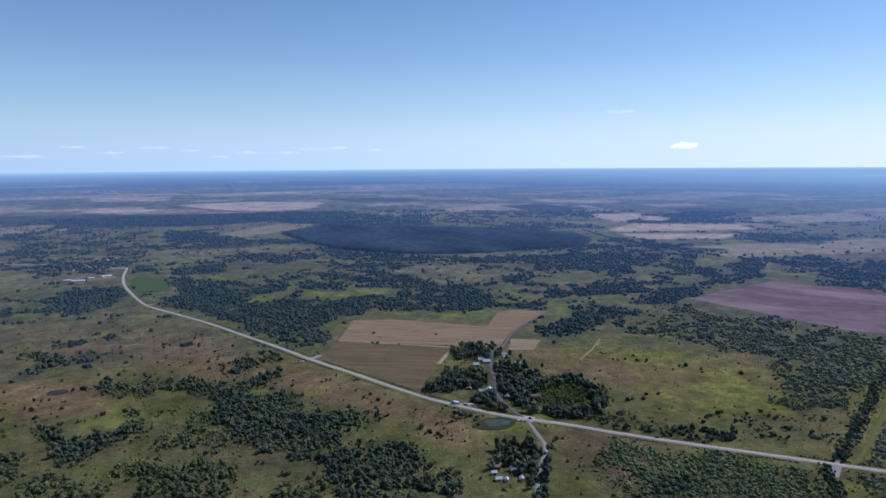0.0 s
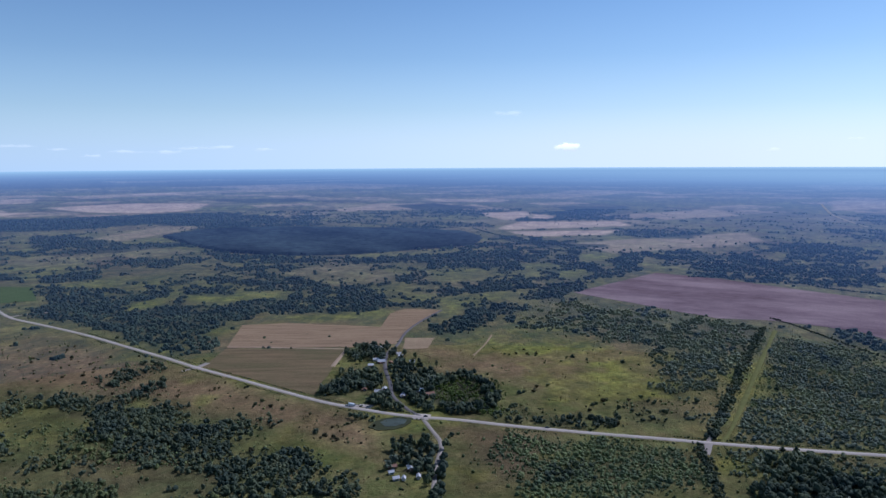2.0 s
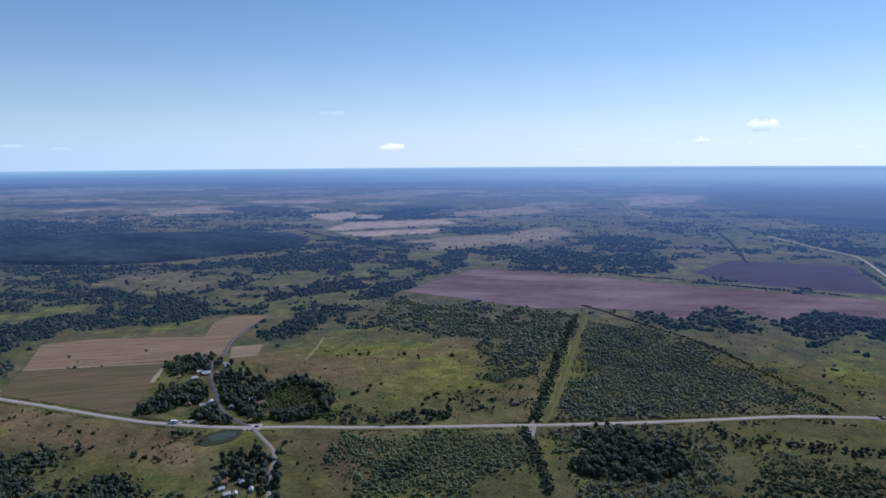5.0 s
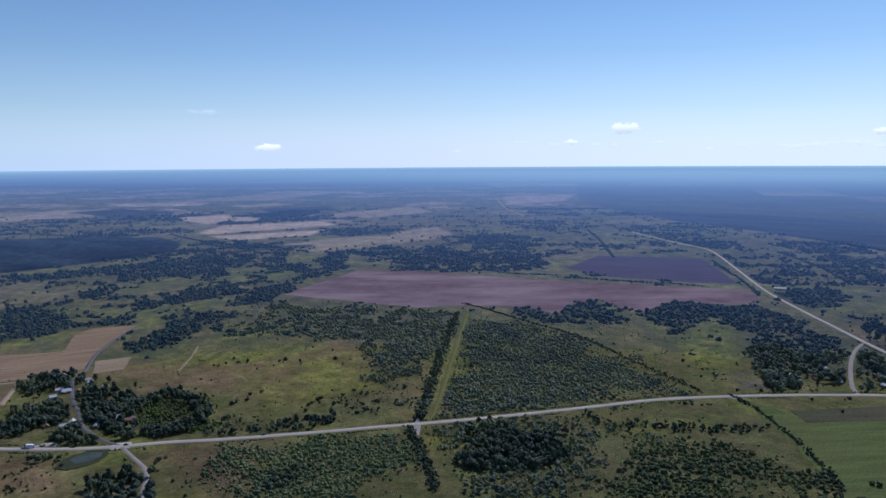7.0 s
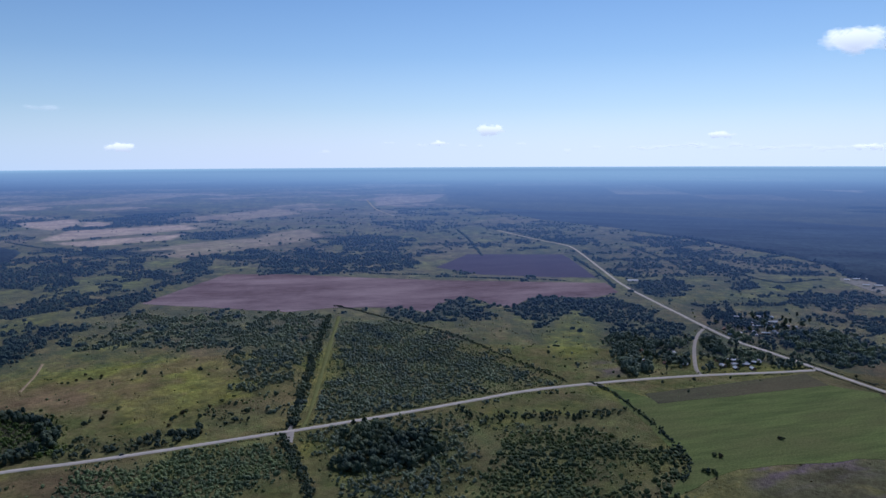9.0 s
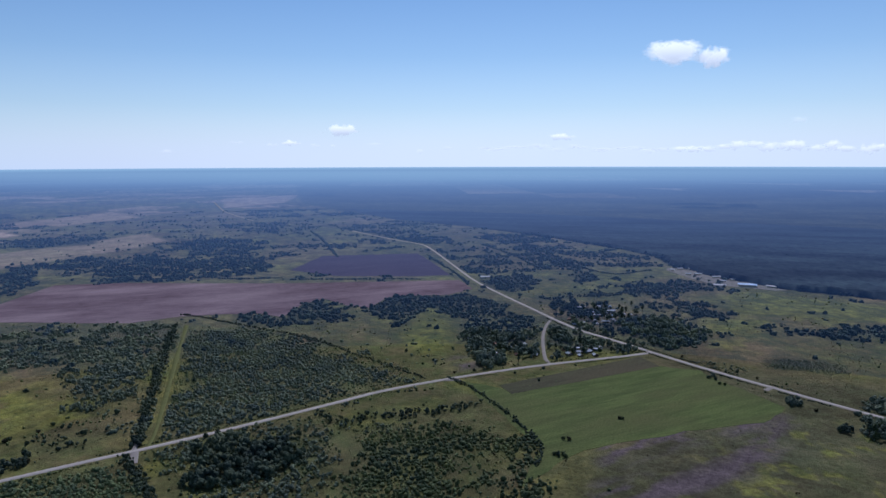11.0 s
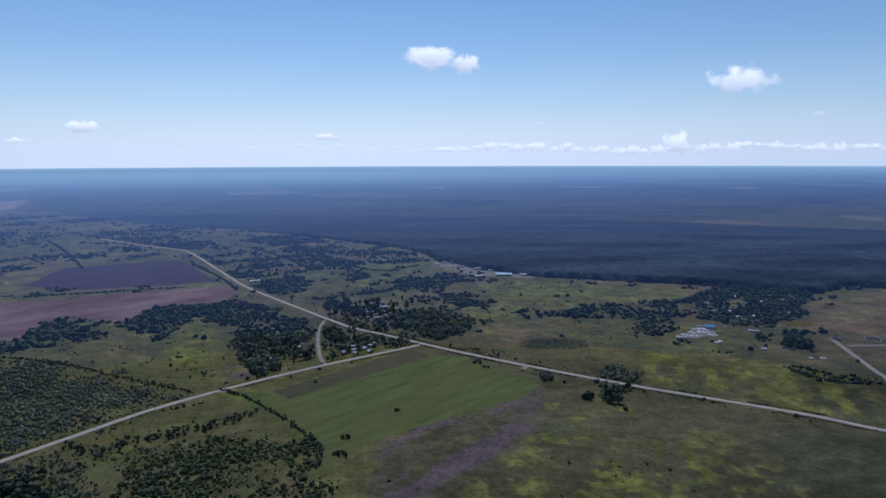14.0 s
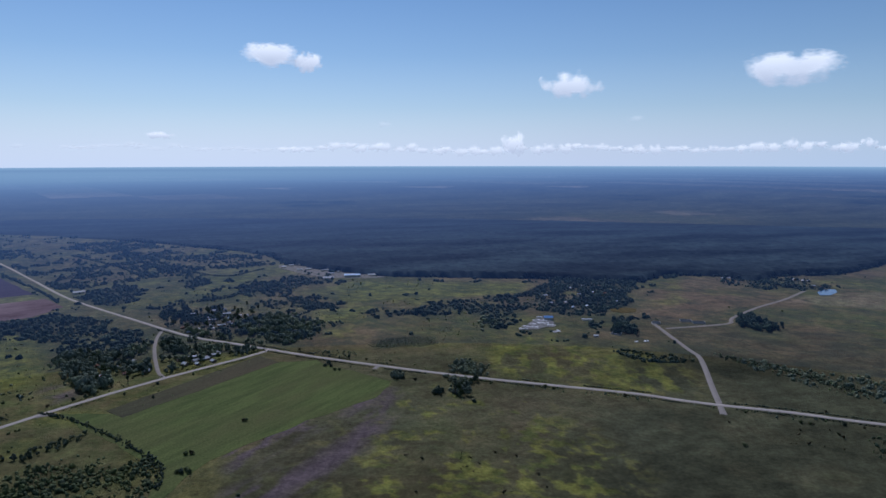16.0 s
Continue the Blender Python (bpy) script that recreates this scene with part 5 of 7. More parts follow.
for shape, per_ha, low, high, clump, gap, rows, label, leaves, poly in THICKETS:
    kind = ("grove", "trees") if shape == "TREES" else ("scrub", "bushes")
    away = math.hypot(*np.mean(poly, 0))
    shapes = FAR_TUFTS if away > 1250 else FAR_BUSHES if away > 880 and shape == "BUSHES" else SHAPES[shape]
    # farther dark thickets switch to the paler grey leaves, imitating haze
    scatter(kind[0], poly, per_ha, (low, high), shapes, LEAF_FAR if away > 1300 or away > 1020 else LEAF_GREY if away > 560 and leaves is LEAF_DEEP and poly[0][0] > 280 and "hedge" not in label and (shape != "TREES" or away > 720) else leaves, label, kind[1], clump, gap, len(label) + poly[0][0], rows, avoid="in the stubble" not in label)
UNDER = [values for values in THICKETS if 100 < values[1] and values[0] != "TREES" and math.hypot(*np.mean(values[-1], 0)) < 900]
for _, per_ha, low, high, clump, gap, rows, label, leaves, poly in UNDER:
    scatter("undergrowth", poly, per_ha * 0.45, (1.2, 2.6), PUFFS, LEAF_ROW, "low undergrowth between the bushes", "bushes", 40, max(0.2, gap - 0.12), len(label) + 3)


def hedge_row(points, wide, every, sizes, shapes, mat, label, gaps=0.0, name="hedge"):
    """Bushes set one after another along a line."""
    line = smooth_line(points, every)
    n = len(line)
    at = line + rng.normal(0, wide / 2.5, (n, 2))
    keep = value_noise(np.arange(n) * every, np.full(n, 3.0 * n), 35, n) >= gaps
    at = at[keep]
    heap(name, at[:, 0], at[:, 1], sizes[0] + (sizes[1] - sizes[0]) * rng.uniform(0, 1, len(at)) ** 1.4, shapes, mat, label, "hedge")


def beside(line, away):
    """A line that runs beside another one."""
    p = smooth_line(line, 30)
    way = np.gradient(p, axis=0)
    way /= np.hypot(*way.T)[:, None]
    return [tuple(q) for q in p + np.stack([-way[:, 1], way[:, 0]], -1) * away]


hedge_row([(679, 957), (684, 914), (683, 837), (684, 757), (683, 684), (669, 612), (652, 554), (640, 502), (630, 459), (623, 433)], 3.5, 1.3, (1.8, 4.2), BUSHES, LEAF_DEEP, "thin dark hedge along a ditch")
hedge_row([(642, 415), (623, 370), (591, 322), (560, 280), (534, 250), (511, 235), (486, 229)], 4.0, 1.2, (1.8, 4.4), BUSHES, LEAF_DEEP, "dark hedge round the corner of the green field")
hedge_row([(627, 901), (555, 817), (498, 748), (443, 680), (397, 625), (350, 566), (330, 542)], 6.5, 0.65, (1.8, 4.4), TREES, LEAF_DEEP, "long dark hedge of trees beside the grass track")
hedge_row([(312, 530), (299, 495), (288, 467), (279, 441), (267, 413)], 6.0, 0.65, (1.8, 4.2), TREES, LEAF_DEEP, "dark hedge of trees below the crossroads")
hedge_row(beside(ROAD_B[8:-1], 8.5), 1.6, 1.6, (1.0, 2.6), PUFFS, LEAF_DEEP, "low dark weeds and bushes along the road ditch", 0.3, "verge_bushes")
hedge_row(beside(ROAD_B[8:-1], -8.5), 1.6, 1.6, (1.0, 2.4), PUFFS, LEAF_DEEP, "low dark weeds and bushes along the road ditch", 0.35, "verge_bushes")
hedge_row(beside(ROAD_A[6:], -8.0), 1.6, 2.0, (0.9, 2.2), PUFFS, LEAF_SCRUB, "low weeds along the main road ditch", 0.42, "verge_bushes")
hedge_row(beside(ROAD_A[6:], 8.0), 1.6, 2.0, (0.9, 2.2), PUFFS, LEAF_SCRUB, "low weeds along the main road ditch", 0.42, "verge_bushes")
hedge_row([(1766, 1722), (1612, 1527), (1462, 1354), (1324, 1198)], 5.0, 2.2, (3.0, 6.5), FAR_TUFTS, LEAF_FAR, "dark hedge along a field drain")
hedge_row([(1010, 1048), (1053, 991), (1089, 932), (1129, 879), (1162, 817)], 5.0, 2.2, (3.0, 6.5), FAR_TUFTS, LEAF_FAR, "dark hedge between the bare and the ploughed field")
hedge_row([(750, 1347), (836, 1315), (927, 1239), (949, 1164), (1015, 1080)], 5.0, 2.2, (3.0, 6.5), FAR_TUFTS, LEAF_FAR, "dark hedge behind the bare field")
hedge_row([(1474, 1015), (1355, 890), (1258, 787), (1163, 699)], 5.0, 2.2, (3.0, 6.5), FAR_TUFTS, LEAF_FAR, "dark roadside hedge")
hedge_row([(1742, 998), (1650, 886), (1555, 783), (1434, 676)], 5.0, 2.2, (3.0, 6.5), FAR_TUFTS, LEAF_FAR, "dark hedge across the far meadow")
hedge_row([(515, 2503), (540, 2291), (594, 2099), (652, 1954), (653, 1772)], 5.0, 2.2, (3.0, 6.5), FAR_TUFTS, LEAF_FAR, "dark hedge by the far pale fields")
hedge_row([(1906, 1718), (1812, 1417), (1681, 1160)], 5.0, 2.2, (3.0, 6.5), FAR_TUFTS, LEAF_FAR, "dark bushes along the far road")
hedge_row([(1619, 741), (1504, 601), (1443, 495), (1540, 443)], 4.0, 1.8, (2.4, 5.0), FAR_BUSHES, LEAF_FAR, "dark hedge in the eastern valley")
hedge_row([(1041, 339), (1026, 277), (1093, 246), (1157, 230)], 4.0, 1.8, (2.4, 5.0), FAR_BUSHES, LEAF_FAR, "dark hedge behind the eastern village")
hedge_row([(871, -210), (844, -228), (825, -252), (824, -280)], 4.0, 1.8, (2.4, 5.0), FAR_BUSHES, LEAF_FAR, "dark thicket before the gravel lane")
hedge_row([(848, -338), (824, -360), (806, -386), (775, -405), (736, -423), (700, -450)], 9.0, 0.9, (2.0, 4.6), BUSHES, LEAF_DEEP, "long dark thicket across the southern meadow")

# trees and bushes of the farther land, ring by ring
for near, away, per_ha, low, high, shapes in ((930, 1500, 240, 4.2, 7.3, FAR_BUSHES), (1500, 2300, 175, 5, 7.8, FAR_BUSHES), (2300, 3600, 115, 7, 8.5, FAR_TUFTS)):
    amount = int((away**2 - near**2) * radians(160) / 2 / 1e4 * per_ha)
    r, az = np.sqrt(rng.uniform(near**2, away**2, amount)), np.radians(rng.uniform(-38, 122, amount))
    x, y = r * np.sin(az), r * np.cos(az)
    keep = (under_crowns(x, y) + rng.normal(0, 0.02, amount) > 0) & (inside(BIG_FOREST, x, y) < 5) & (inside(FAR_WOOD, x, y) < 5) & (inside(EAST_OPEN, x, y) < 0)
    x, y = x[keep], y[keep]
    for share, poly in PALE_FIELDS:
        keep = (inside(poly, x, y) < -6) | (rng.uniform(0, 1, len(x)) > 0.86 + 0.14 * share)
        x, y = x[keep], y[keep]
    keep = clear(x, y)
    x, y = x[keep], y[keep]
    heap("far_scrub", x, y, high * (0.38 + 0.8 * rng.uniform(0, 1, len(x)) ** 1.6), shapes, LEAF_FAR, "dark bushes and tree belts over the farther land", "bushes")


# ---- clouds ----
def cloud_material(name, dense):
    m, n, links, b = material(name, 1.0)
    info = n.new("ShaderNodeObjectInfo")
    tc = n.new("ShaderNodeTexCoord")
    shift = n.new("ShaderNodeVectorMath")
    shift.operation = "MULTIPLY_ADD"
    shift.inputs[1].default_value = (1, 0, 0.6)
    links.new(tc.outputs["Object"], shift.inputs[0])
    far = n.new("ShaderNodeVectorMath")
    far.operation = "SCALE"
    far.inputs[0].default_value = (37, 11, 23)
    links.new(info.outputs["Random"], far.inputs["Scale"])
    links.new(far.outputs[0], shift.inputs[2])
    lumps = noise_tex(n, shift.outputs[0], 2.5, 5, 0.55)
    dist = n.new("ShaderNodeVectorMath")
    dist.operation = "LENGTH"
    flat = n.new("ShaderNodeVectorMath")
    flat.operation = "MULTIPLY"
    flat.inputs[1].default_value = (1, 0, 1)
    links.new(tc.outputs["Object"], flat.inputs[0])
    links.new(flat.outputs[0], dist.inputs[0])
    level = n.new("ShaderNodeMath")
    level.operation = "MULTIPLY_ADD"
    level.inputs[1].default_value = 1.95
    links.new(lumps, level.inputs[0])
    inner = n.new("ShaderNodeMath")
    inner.operation = "MULTIPLY"
    inner.inputs[1].default_value = -1.0
    links.new(dist.outputs["Value"], inner.inputs[0])
    links.new(inner.outputs[0], level.inputs[2])
    alpha = ramp(n, level.outputs[0], (0.24, grey(0)), (0.42, grey(0.36 * dense)), (0.68, grey(0.94 * dense)))
    sep = n.new("ShaderNodeSeparateXYZ")
    links.new(tc.outputs["Object"], sep.inputs[0])
    tall = n.new("ShaderNodeMath")
    tall.operation = "MULTIPLY_ADD"
    tall.inputs[1].default_value, tall.inputs[2].default_value = 0.5, 0.5
    links.new(sep.outputs["Z"], tall.inputs[0])
    # clouds glow by themselves; grey underside and white top are painted in
    glow = n.new("ShaderNodeEmission")
    links.new(ramp(n, tall.outputs[0], (0.22, (0.62, 0.64, 0.70)), (0.68, (1.0, 0.985, 0.98))), glow.inputs["Color"])
    glow.inputs["Strength"].default_value = 0.95
    clear_air = n.new("ShaderNodeBsdfTransparent")
    blend = n.new("ShaderNodeMixShader")
    links.new(alpha, blend.inputs[0])
    links.new(clear_air.outputs[0], blend.inputs[1])
    links.new(glow.outputs[0], blend.inputs[2])
    links.new(blend.outputs[0], n["Material Output"].inputs[0])
    return m


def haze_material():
    """Glow of an added shell, painted as pale haze that thins out upwards from the horizon."""
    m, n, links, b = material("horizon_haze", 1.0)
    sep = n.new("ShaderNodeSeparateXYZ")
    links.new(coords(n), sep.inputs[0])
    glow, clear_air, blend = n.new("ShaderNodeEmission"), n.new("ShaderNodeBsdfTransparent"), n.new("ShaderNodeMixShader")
    # the glow is painted brighter towards the sun
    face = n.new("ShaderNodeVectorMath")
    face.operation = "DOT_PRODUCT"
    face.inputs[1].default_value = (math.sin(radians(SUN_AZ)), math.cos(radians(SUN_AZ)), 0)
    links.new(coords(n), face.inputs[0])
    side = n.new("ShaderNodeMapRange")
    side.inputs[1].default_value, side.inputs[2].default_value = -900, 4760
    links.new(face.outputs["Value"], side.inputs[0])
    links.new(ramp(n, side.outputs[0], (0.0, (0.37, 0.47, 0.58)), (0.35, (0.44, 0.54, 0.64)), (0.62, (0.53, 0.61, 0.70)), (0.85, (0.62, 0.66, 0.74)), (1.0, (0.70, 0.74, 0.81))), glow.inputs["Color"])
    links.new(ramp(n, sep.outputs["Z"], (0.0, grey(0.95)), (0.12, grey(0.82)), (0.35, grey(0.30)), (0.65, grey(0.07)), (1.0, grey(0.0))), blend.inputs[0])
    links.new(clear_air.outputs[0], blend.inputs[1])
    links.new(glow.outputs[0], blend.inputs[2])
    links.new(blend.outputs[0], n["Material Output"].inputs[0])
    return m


# added ring that glows as haze in front of the sky
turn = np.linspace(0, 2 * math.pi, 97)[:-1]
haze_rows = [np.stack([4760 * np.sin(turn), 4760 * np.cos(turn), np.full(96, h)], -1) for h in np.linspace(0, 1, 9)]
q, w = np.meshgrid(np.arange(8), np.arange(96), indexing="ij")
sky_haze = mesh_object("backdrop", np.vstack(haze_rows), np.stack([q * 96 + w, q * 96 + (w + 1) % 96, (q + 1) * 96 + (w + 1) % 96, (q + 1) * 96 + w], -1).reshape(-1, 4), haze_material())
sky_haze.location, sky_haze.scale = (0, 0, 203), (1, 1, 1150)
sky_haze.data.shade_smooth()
tagged(sky_haze, "glowing shell painted as pale haze over the horizon", "sky haze", kind="structure")
CLOUD, THIN_CLOUD, BANK_CLOUD = cloud_material("cloud_vapour", 1.0), cloud_material("thin_cloud_vapour", 0.13), cloud_material("bank_cloud_vapour", 0.6)


def cloud_mesh(mat):
    bm = bmesh.new()
    bmesh.ops.create_icosphere(bm, subdivisions=3, radius=1.0)
    me = bpy.data.meshes.new("cloud")
    bm.to_mesh(me)
    bm.free()
    me.materials.append(mat)
    me.shade_smooth()
    return me


CLOUD_MESH, THIN_MESH, BANK_MESH = cloud_mesh(CLOUD), cloud_mesh(THIN_CLOUD), cloud_mesh(BANK_CLOUD)


def cloud(x, y, z, wide, high, label):
    """A cloud bank in the far sky, wider than it is deep."""
    ob = new("cloud", THIN_MESH if "faint" in label else BANK_MESH if "bank" in label else CLOUD_MESH)
    ob.location, ob.rotation_euler = (x, y, z), (0, 0, -math.atan2(x, y))
    ob.scale = (wide * 0.62, wide * 0.25, high * 0.75)
    return tagged(ob, label, "cloud", "clouds in the sky")


cloud(1531, 4337, 340, 191, 54, "small flat white cloud low over the horizon")
cloud(3437, 3051, 452, 229, 69, "small ragged white cloud in blue sky")
cloud(3213, 3290, 365, 122, 31, "thin white wisp of cloud")
cloud(4220, 1824, 400, 161, 38, "small flat white cloud in blue sky")
cloud(4405, 1149, 906, 410, 122, "bright puffy white cloud high in the sky")
cloud(4459, 947, 871, 210, 107, "small white puff beside a larger cloud")
cloud(4514, -752, 723, 382, 150, "bright puffy white cloud")
cloud(4128, -1960, 778, 620, 150, "large puffy white cloud with grey underside")
cloud(4570, 474, 480, 115, 38, "faint small white cloud")
cloud(4582, -390, 352, 160, 120, "towering white cloud head over the horizon")
cloud(4446, -1153, 505, 134, 38, "faint white wisp of cloud")
cloud(1160, 4400, 560, 260, 26, "very faint wisp of cloud")
for k in range(62):
    # the low bank of cumulus along the horizon
    az = radians(60 + k * 1.05 + random.uniform(-0.25, 0.25))
    rise = random.uniform(0.72, 1.05) + 0.12 * math.sin(k * 0.37)
    cloud(4620 * math.sin(az), 4620 * math.cos(az), EYE + 4620 * math.tan(radians(rise)), random.uniform(88, 135), random.uniform(24, 60) * (0.6 if k < 16 else 1.0), "low white cumulus in a bank along the horizon" if k > 14 else "small faint cumulus low over the horizon")
for k in range(9):
    az = radians(36 + k * 3.1 + random.uniform(-1.2, 1.2))
    cloud(4630 * math.sin(az), 4630 * math.cos(az), EYE + 4630 * math.tan(radians(random.uniform(0.7, 1.5))), random.uniform(50, 120), random.uniform(16, 34), "small faint cumulus low over the horizon")
for k in range(12):
    az = radians(-34 + k * 2.6 + random.uniform(-1, 1))
    cloud(4650 * math.sin(az), 4650 * math.cos(az), EYE + 4650 * math.tan(radians(random.uniform(0.5, 1.3))), random.uniform(120, 330), random.uniform(14, 24), "thin faint cloud low over the horizon")


# ---- tracks, turn-offs, worn ground and water ----
YARD = plain("pale_rubble", (0.17, 0.165, 0.155), 0.95, wear=0.5, scale=0.12)
ORANGE = plain("ochre_weeds", (0.090, 0.070, 0.03), 0.95, wear=0.4, scale=0.1)
REED = plain("reed_bed", (0.040, 0.045, 0.024), 0.95, wear=0.35, scale=0.2)


def water(name, col):
    m, n, links, b = material(name, 0.5)
    links.new(ramp(n, noise_tex(n, coords(n), 0.12, 3), (0.35, tuple(v * 0.75 for v in col)), (0.65, tuple(v * 1.2 for v in col))), b.inputs["Base Color"])
    bump(n, links, b, noise_tex(n, coords(n), 0.8, 3), 0.08, 0.1)
    return m


BLUE_WATER, BLUE_NODES, BLUE_LINKS, BLUE_BSDF = material("open_pond_water", 0.12)
BLUE_BSDF.inputs["Specular IOR Level"].default_value = 0.5
BLUE_BSDF.inputs["Base Color"].default_value = (0.05, 0.10, 0.18, 1)
bump(BLUE_NODES, BLUE_LINKS, BLUE_BSDF, noise_tex(BLUE_NODES, coords(BLUE_NODES), 0.6, 3), 0.1, 0.1)
WATER, DARK_WATER = water("pond_water", (0.050, 0.062, 0.052)), water("dark_pool_water", (0.026, 0.030, 0.034))

field("reed_bed", [(27, 622), (34, 635), (43, 642), (58, 644), (69, 637), (68, 627), (60, 617), (52, 612), (37, 611)], 0.5, REED, "dark reeds around the village pond", "reeds", ragged=3)
field("pond", [(39, 632), (46, 638), (57, 639), (65, 634), (62, 625), (53, 620), (43, 620)], 0.62, WATER, "small grey-green village pond", "pond", ragged=1)
field("pond", [(1275, -683), (1304, -708), (1304, -733), (1276, -722), (1249, -694), (1248, -675)], 0.5, BLUE_WATER, "blue pond beside the gravel lane", "pond", ragged=1)
field("pond", [(-727, 1130), (-732, 1139), (-740, 1146), (-749, 1146), (-755, 1140), (-761, 1134), (-758, 1123), (-755, 1114), (-750, 1105), (-742, 1102), (-734, 1103), (-727, 1104), (-721, 1110), (-721, 1121)], 0.4, DARK_WATER, "dark pool in the western meadow", "pond", ragged=2)
field("pond", [(-416, 729), (-419, 732), (-422, 735), (-427, 737), (-432, 734), (-437, 732), (-439, 728), (-440, 725), (-437, 722), (-435, 718), (-429, 718), (-423, 718), (-420, 722), (-416, 726)], 0.4, DARK_WATER, "small dark pool in the western meadow", "pond", ragged=1)
field("ochre_patch", [(1130, -262), (1142, -290), (1130, -306), (1105, -300), (1098, -280), (1112, -262)], 0.4, ORANGE, "patch of ochre weeds beside the hamlet", "ground", ragged=14)
field("yard", [(985, -96), (1021, -111), (1060, -129), (1055, -139), (1031, -155), (1001, -152), (1001, -136), (985, -120)], 0.35, YARD, "pale rubble yard before the blue hall", "yard", ragged=6)
field("yard", [(1600, 420), (1560, 300), (1500, 240), (1440, 150), (1420, 170), (1425, 280), (1510, 370), (1560, 415)], 0.35, YARD, "pale concrete yard of the forest works", "yard", ragged=5)
field("yard", [(-820, 1452), (-740, 1515), (-725, 1490), (-790, 1425)], 0.35, plain("trodden_yard", (0.16, 0.13, 0.10), 0.95, wear=0.3, scale=0.1), "trodden yard of the western farm", "yard", ragged=4)
field("green_field", CLOVER, 0.3, soil("clover", (0.052, 0.082, 0.040), (0.066, 0.096, 0.046), (0.060, 0.080, 0.042), 60), "blue-green clover field inside the road bend")
for n, (points, width, label) in enumerate((
    ([(-187, 837), (-172, 849), (-162, 866)], 5, "short gravel turn-off at the field edge"),
    ([(325, 534), (316, 522), (308, 512)], 5, "short gravel turn-off below the road"),
    ([(325, 536), (331, 543), (338, 550)], 4.5, "pale gravel turn-off at the grass track"),
    ([(790, 98), (808, 93)], 7, "short gravel turn-off into the green field"),
    ([(676, -271), (648, -265)], 6, "short gravel turn-off into the meadow"),
    ([(629, 417), (636, 404), (640, 396)], 6, "short gravel turn-off at the hedge"),
    ([(-7, 823), (2, 860), (11, 897)], 4, "bare pale track at the edge of the stubble"),
    ([(-149, 940), (-75, 922), (11, 901)], 2.6, "bare pale track across the stubble"),
    ([(173, 839), (200, 890), (221, 939)], 2.4, "faint pale track across the yellow meadow"),
    ([(-531, 1196), (-500, 1215), (-470, 1222)], 4, "short farm track beside the clover"),
    ([(-768, 1633), (-810, 1640), (-900, 1690)], 6, "grey village street beyond the road bend"),
    ([(-900, 1690), (-1050, 1700), (-1300, 1760)], 7, "far grey road in the west"),
    ([(73, 643), (80, 640), (88, 637)], 11, "paved widening at the crossroads"),
    ([(12, 684), (22, 682), (34, 676)], 8, "paved lay-by beside the main road"),
    ([(334, 530), (359, 556), (408, 614), (476, 696), (551, 786), (638, 889)], 4, "grassy track beside the long hedge"),
)):
    ribbon("track", points, width, 0.46, (VERGE if "grassy" in label else PALE_TRACK if "bare pale" in label else TAN if "pale" in label and "gravel" not in label else FAR_ASPHALT if "far grey" in label else ASPHALT if "grey" in label or "paved" in label else GRAVEL), label, "track", seed=n, ragged=0.5, step=6)


# ---- buildings ----
def box(bm, x0, y0, z0, x1, y1, z1):
    v = [bm.verts.new(p) for p in ((x0, y0, z0), (x1, y0, z0), (x1, y1, z0), (x0, y1, z0), (x0, y0, z1), (x1, y0, z1), (x1, y1, z1), (x0, y1, z1))]
    for f in ((3, 2, 1, 0), (4, 5, 6, 7), (0, 1, 5, 4), (1, 2, 6, 5), (2, 3, 7, 6), (3, 0, 4, 7)):
        bm.faces.new([v[k] for k in f])
    return bm


def gable(bm, length, width, low, top):
    """Walls with pointed ends."""
    a, b = length / 2, width / 2
    v = [bm.verts.new(p) for p in ((-a, -b, -0.3), (a, -b, -0.3), (a, b, -0.3), (-a, b, -0.3), (-a, -b, low), (a, -b, low), (a, b, low), (-a, b, low), (-a, 0, top), (a, 0, top))]
    for f in ((3, 2, 1, 0), (0, 1, 5, 4), (2, 3, 7, 6), (1, 2, 6, 9, 5), (3, 0, 4, 8, 7), (4, 5, 9, 8), (6, 7, 8, 9)):
        bm.faces.new([v[k] for k in f])
    return bm


def gable_roof(bm, length, width, low, top, over=0.5, thick=0.18):
    a, b = length / 2 + over, width / 2 + over
    eave = low - (top - low) / (width / 2) * over
    for s in (-1, 1):
        v = [bm.verts.new(p) for p in ((-a, s * b, eave), (a, s * b, eave), (a, 0, top), (-a, 0, top), (-a, s * b, eave + thick), (a, s * b, eave + thick), (a, 0, top + thick), (-a, 0, top + thick))]
        for f in ((0, 1, 2, 3), (4, 5, 6, 7), (0, 1, 5, 4), (1, 2, 6, 5), (3, 0, 4, 7)):
            bm.faces.new([v[k] for k in f])
    bmesh.ops.recalc_face_normals(bm, faces=bm.faces)
    return bm


WALL_WHITE = plain("limewash", (0.50, 0.46, 0.40), 0.9, wear=0.2, scale=0.5)
WALL_WOOD = plain("weathered_boards", (0.17, 0.125, 0.085), 0.9, wear=0.35, scale=1.2)
WALL_BRICK = plain("dull_brick", (0.30, 0.16, 0.12), 0.9, wear=0.3, scale=1.5)
ROOF_SLATE = plain("asbestos_slate", (0.40, 0.41, 0.42), 0.85, wear=0.25, scale=0.8)
ROOF_PALE = plain("pale_sheet_metal", (0.40, 0.40, 0.41), 0.6, 0.0, wear=0.15, scale=0.5)
ROOF_RUST = plain("rusty_sheet_metal", (0.22, 0.13, 0.095), 0.8, wear=0.4, scale=0.8)
ROOF_BLUE = plain("blue_sheet_metal", (0.13, 0.25, 0.47), 0.5, wear=0.15, scale=0.4)
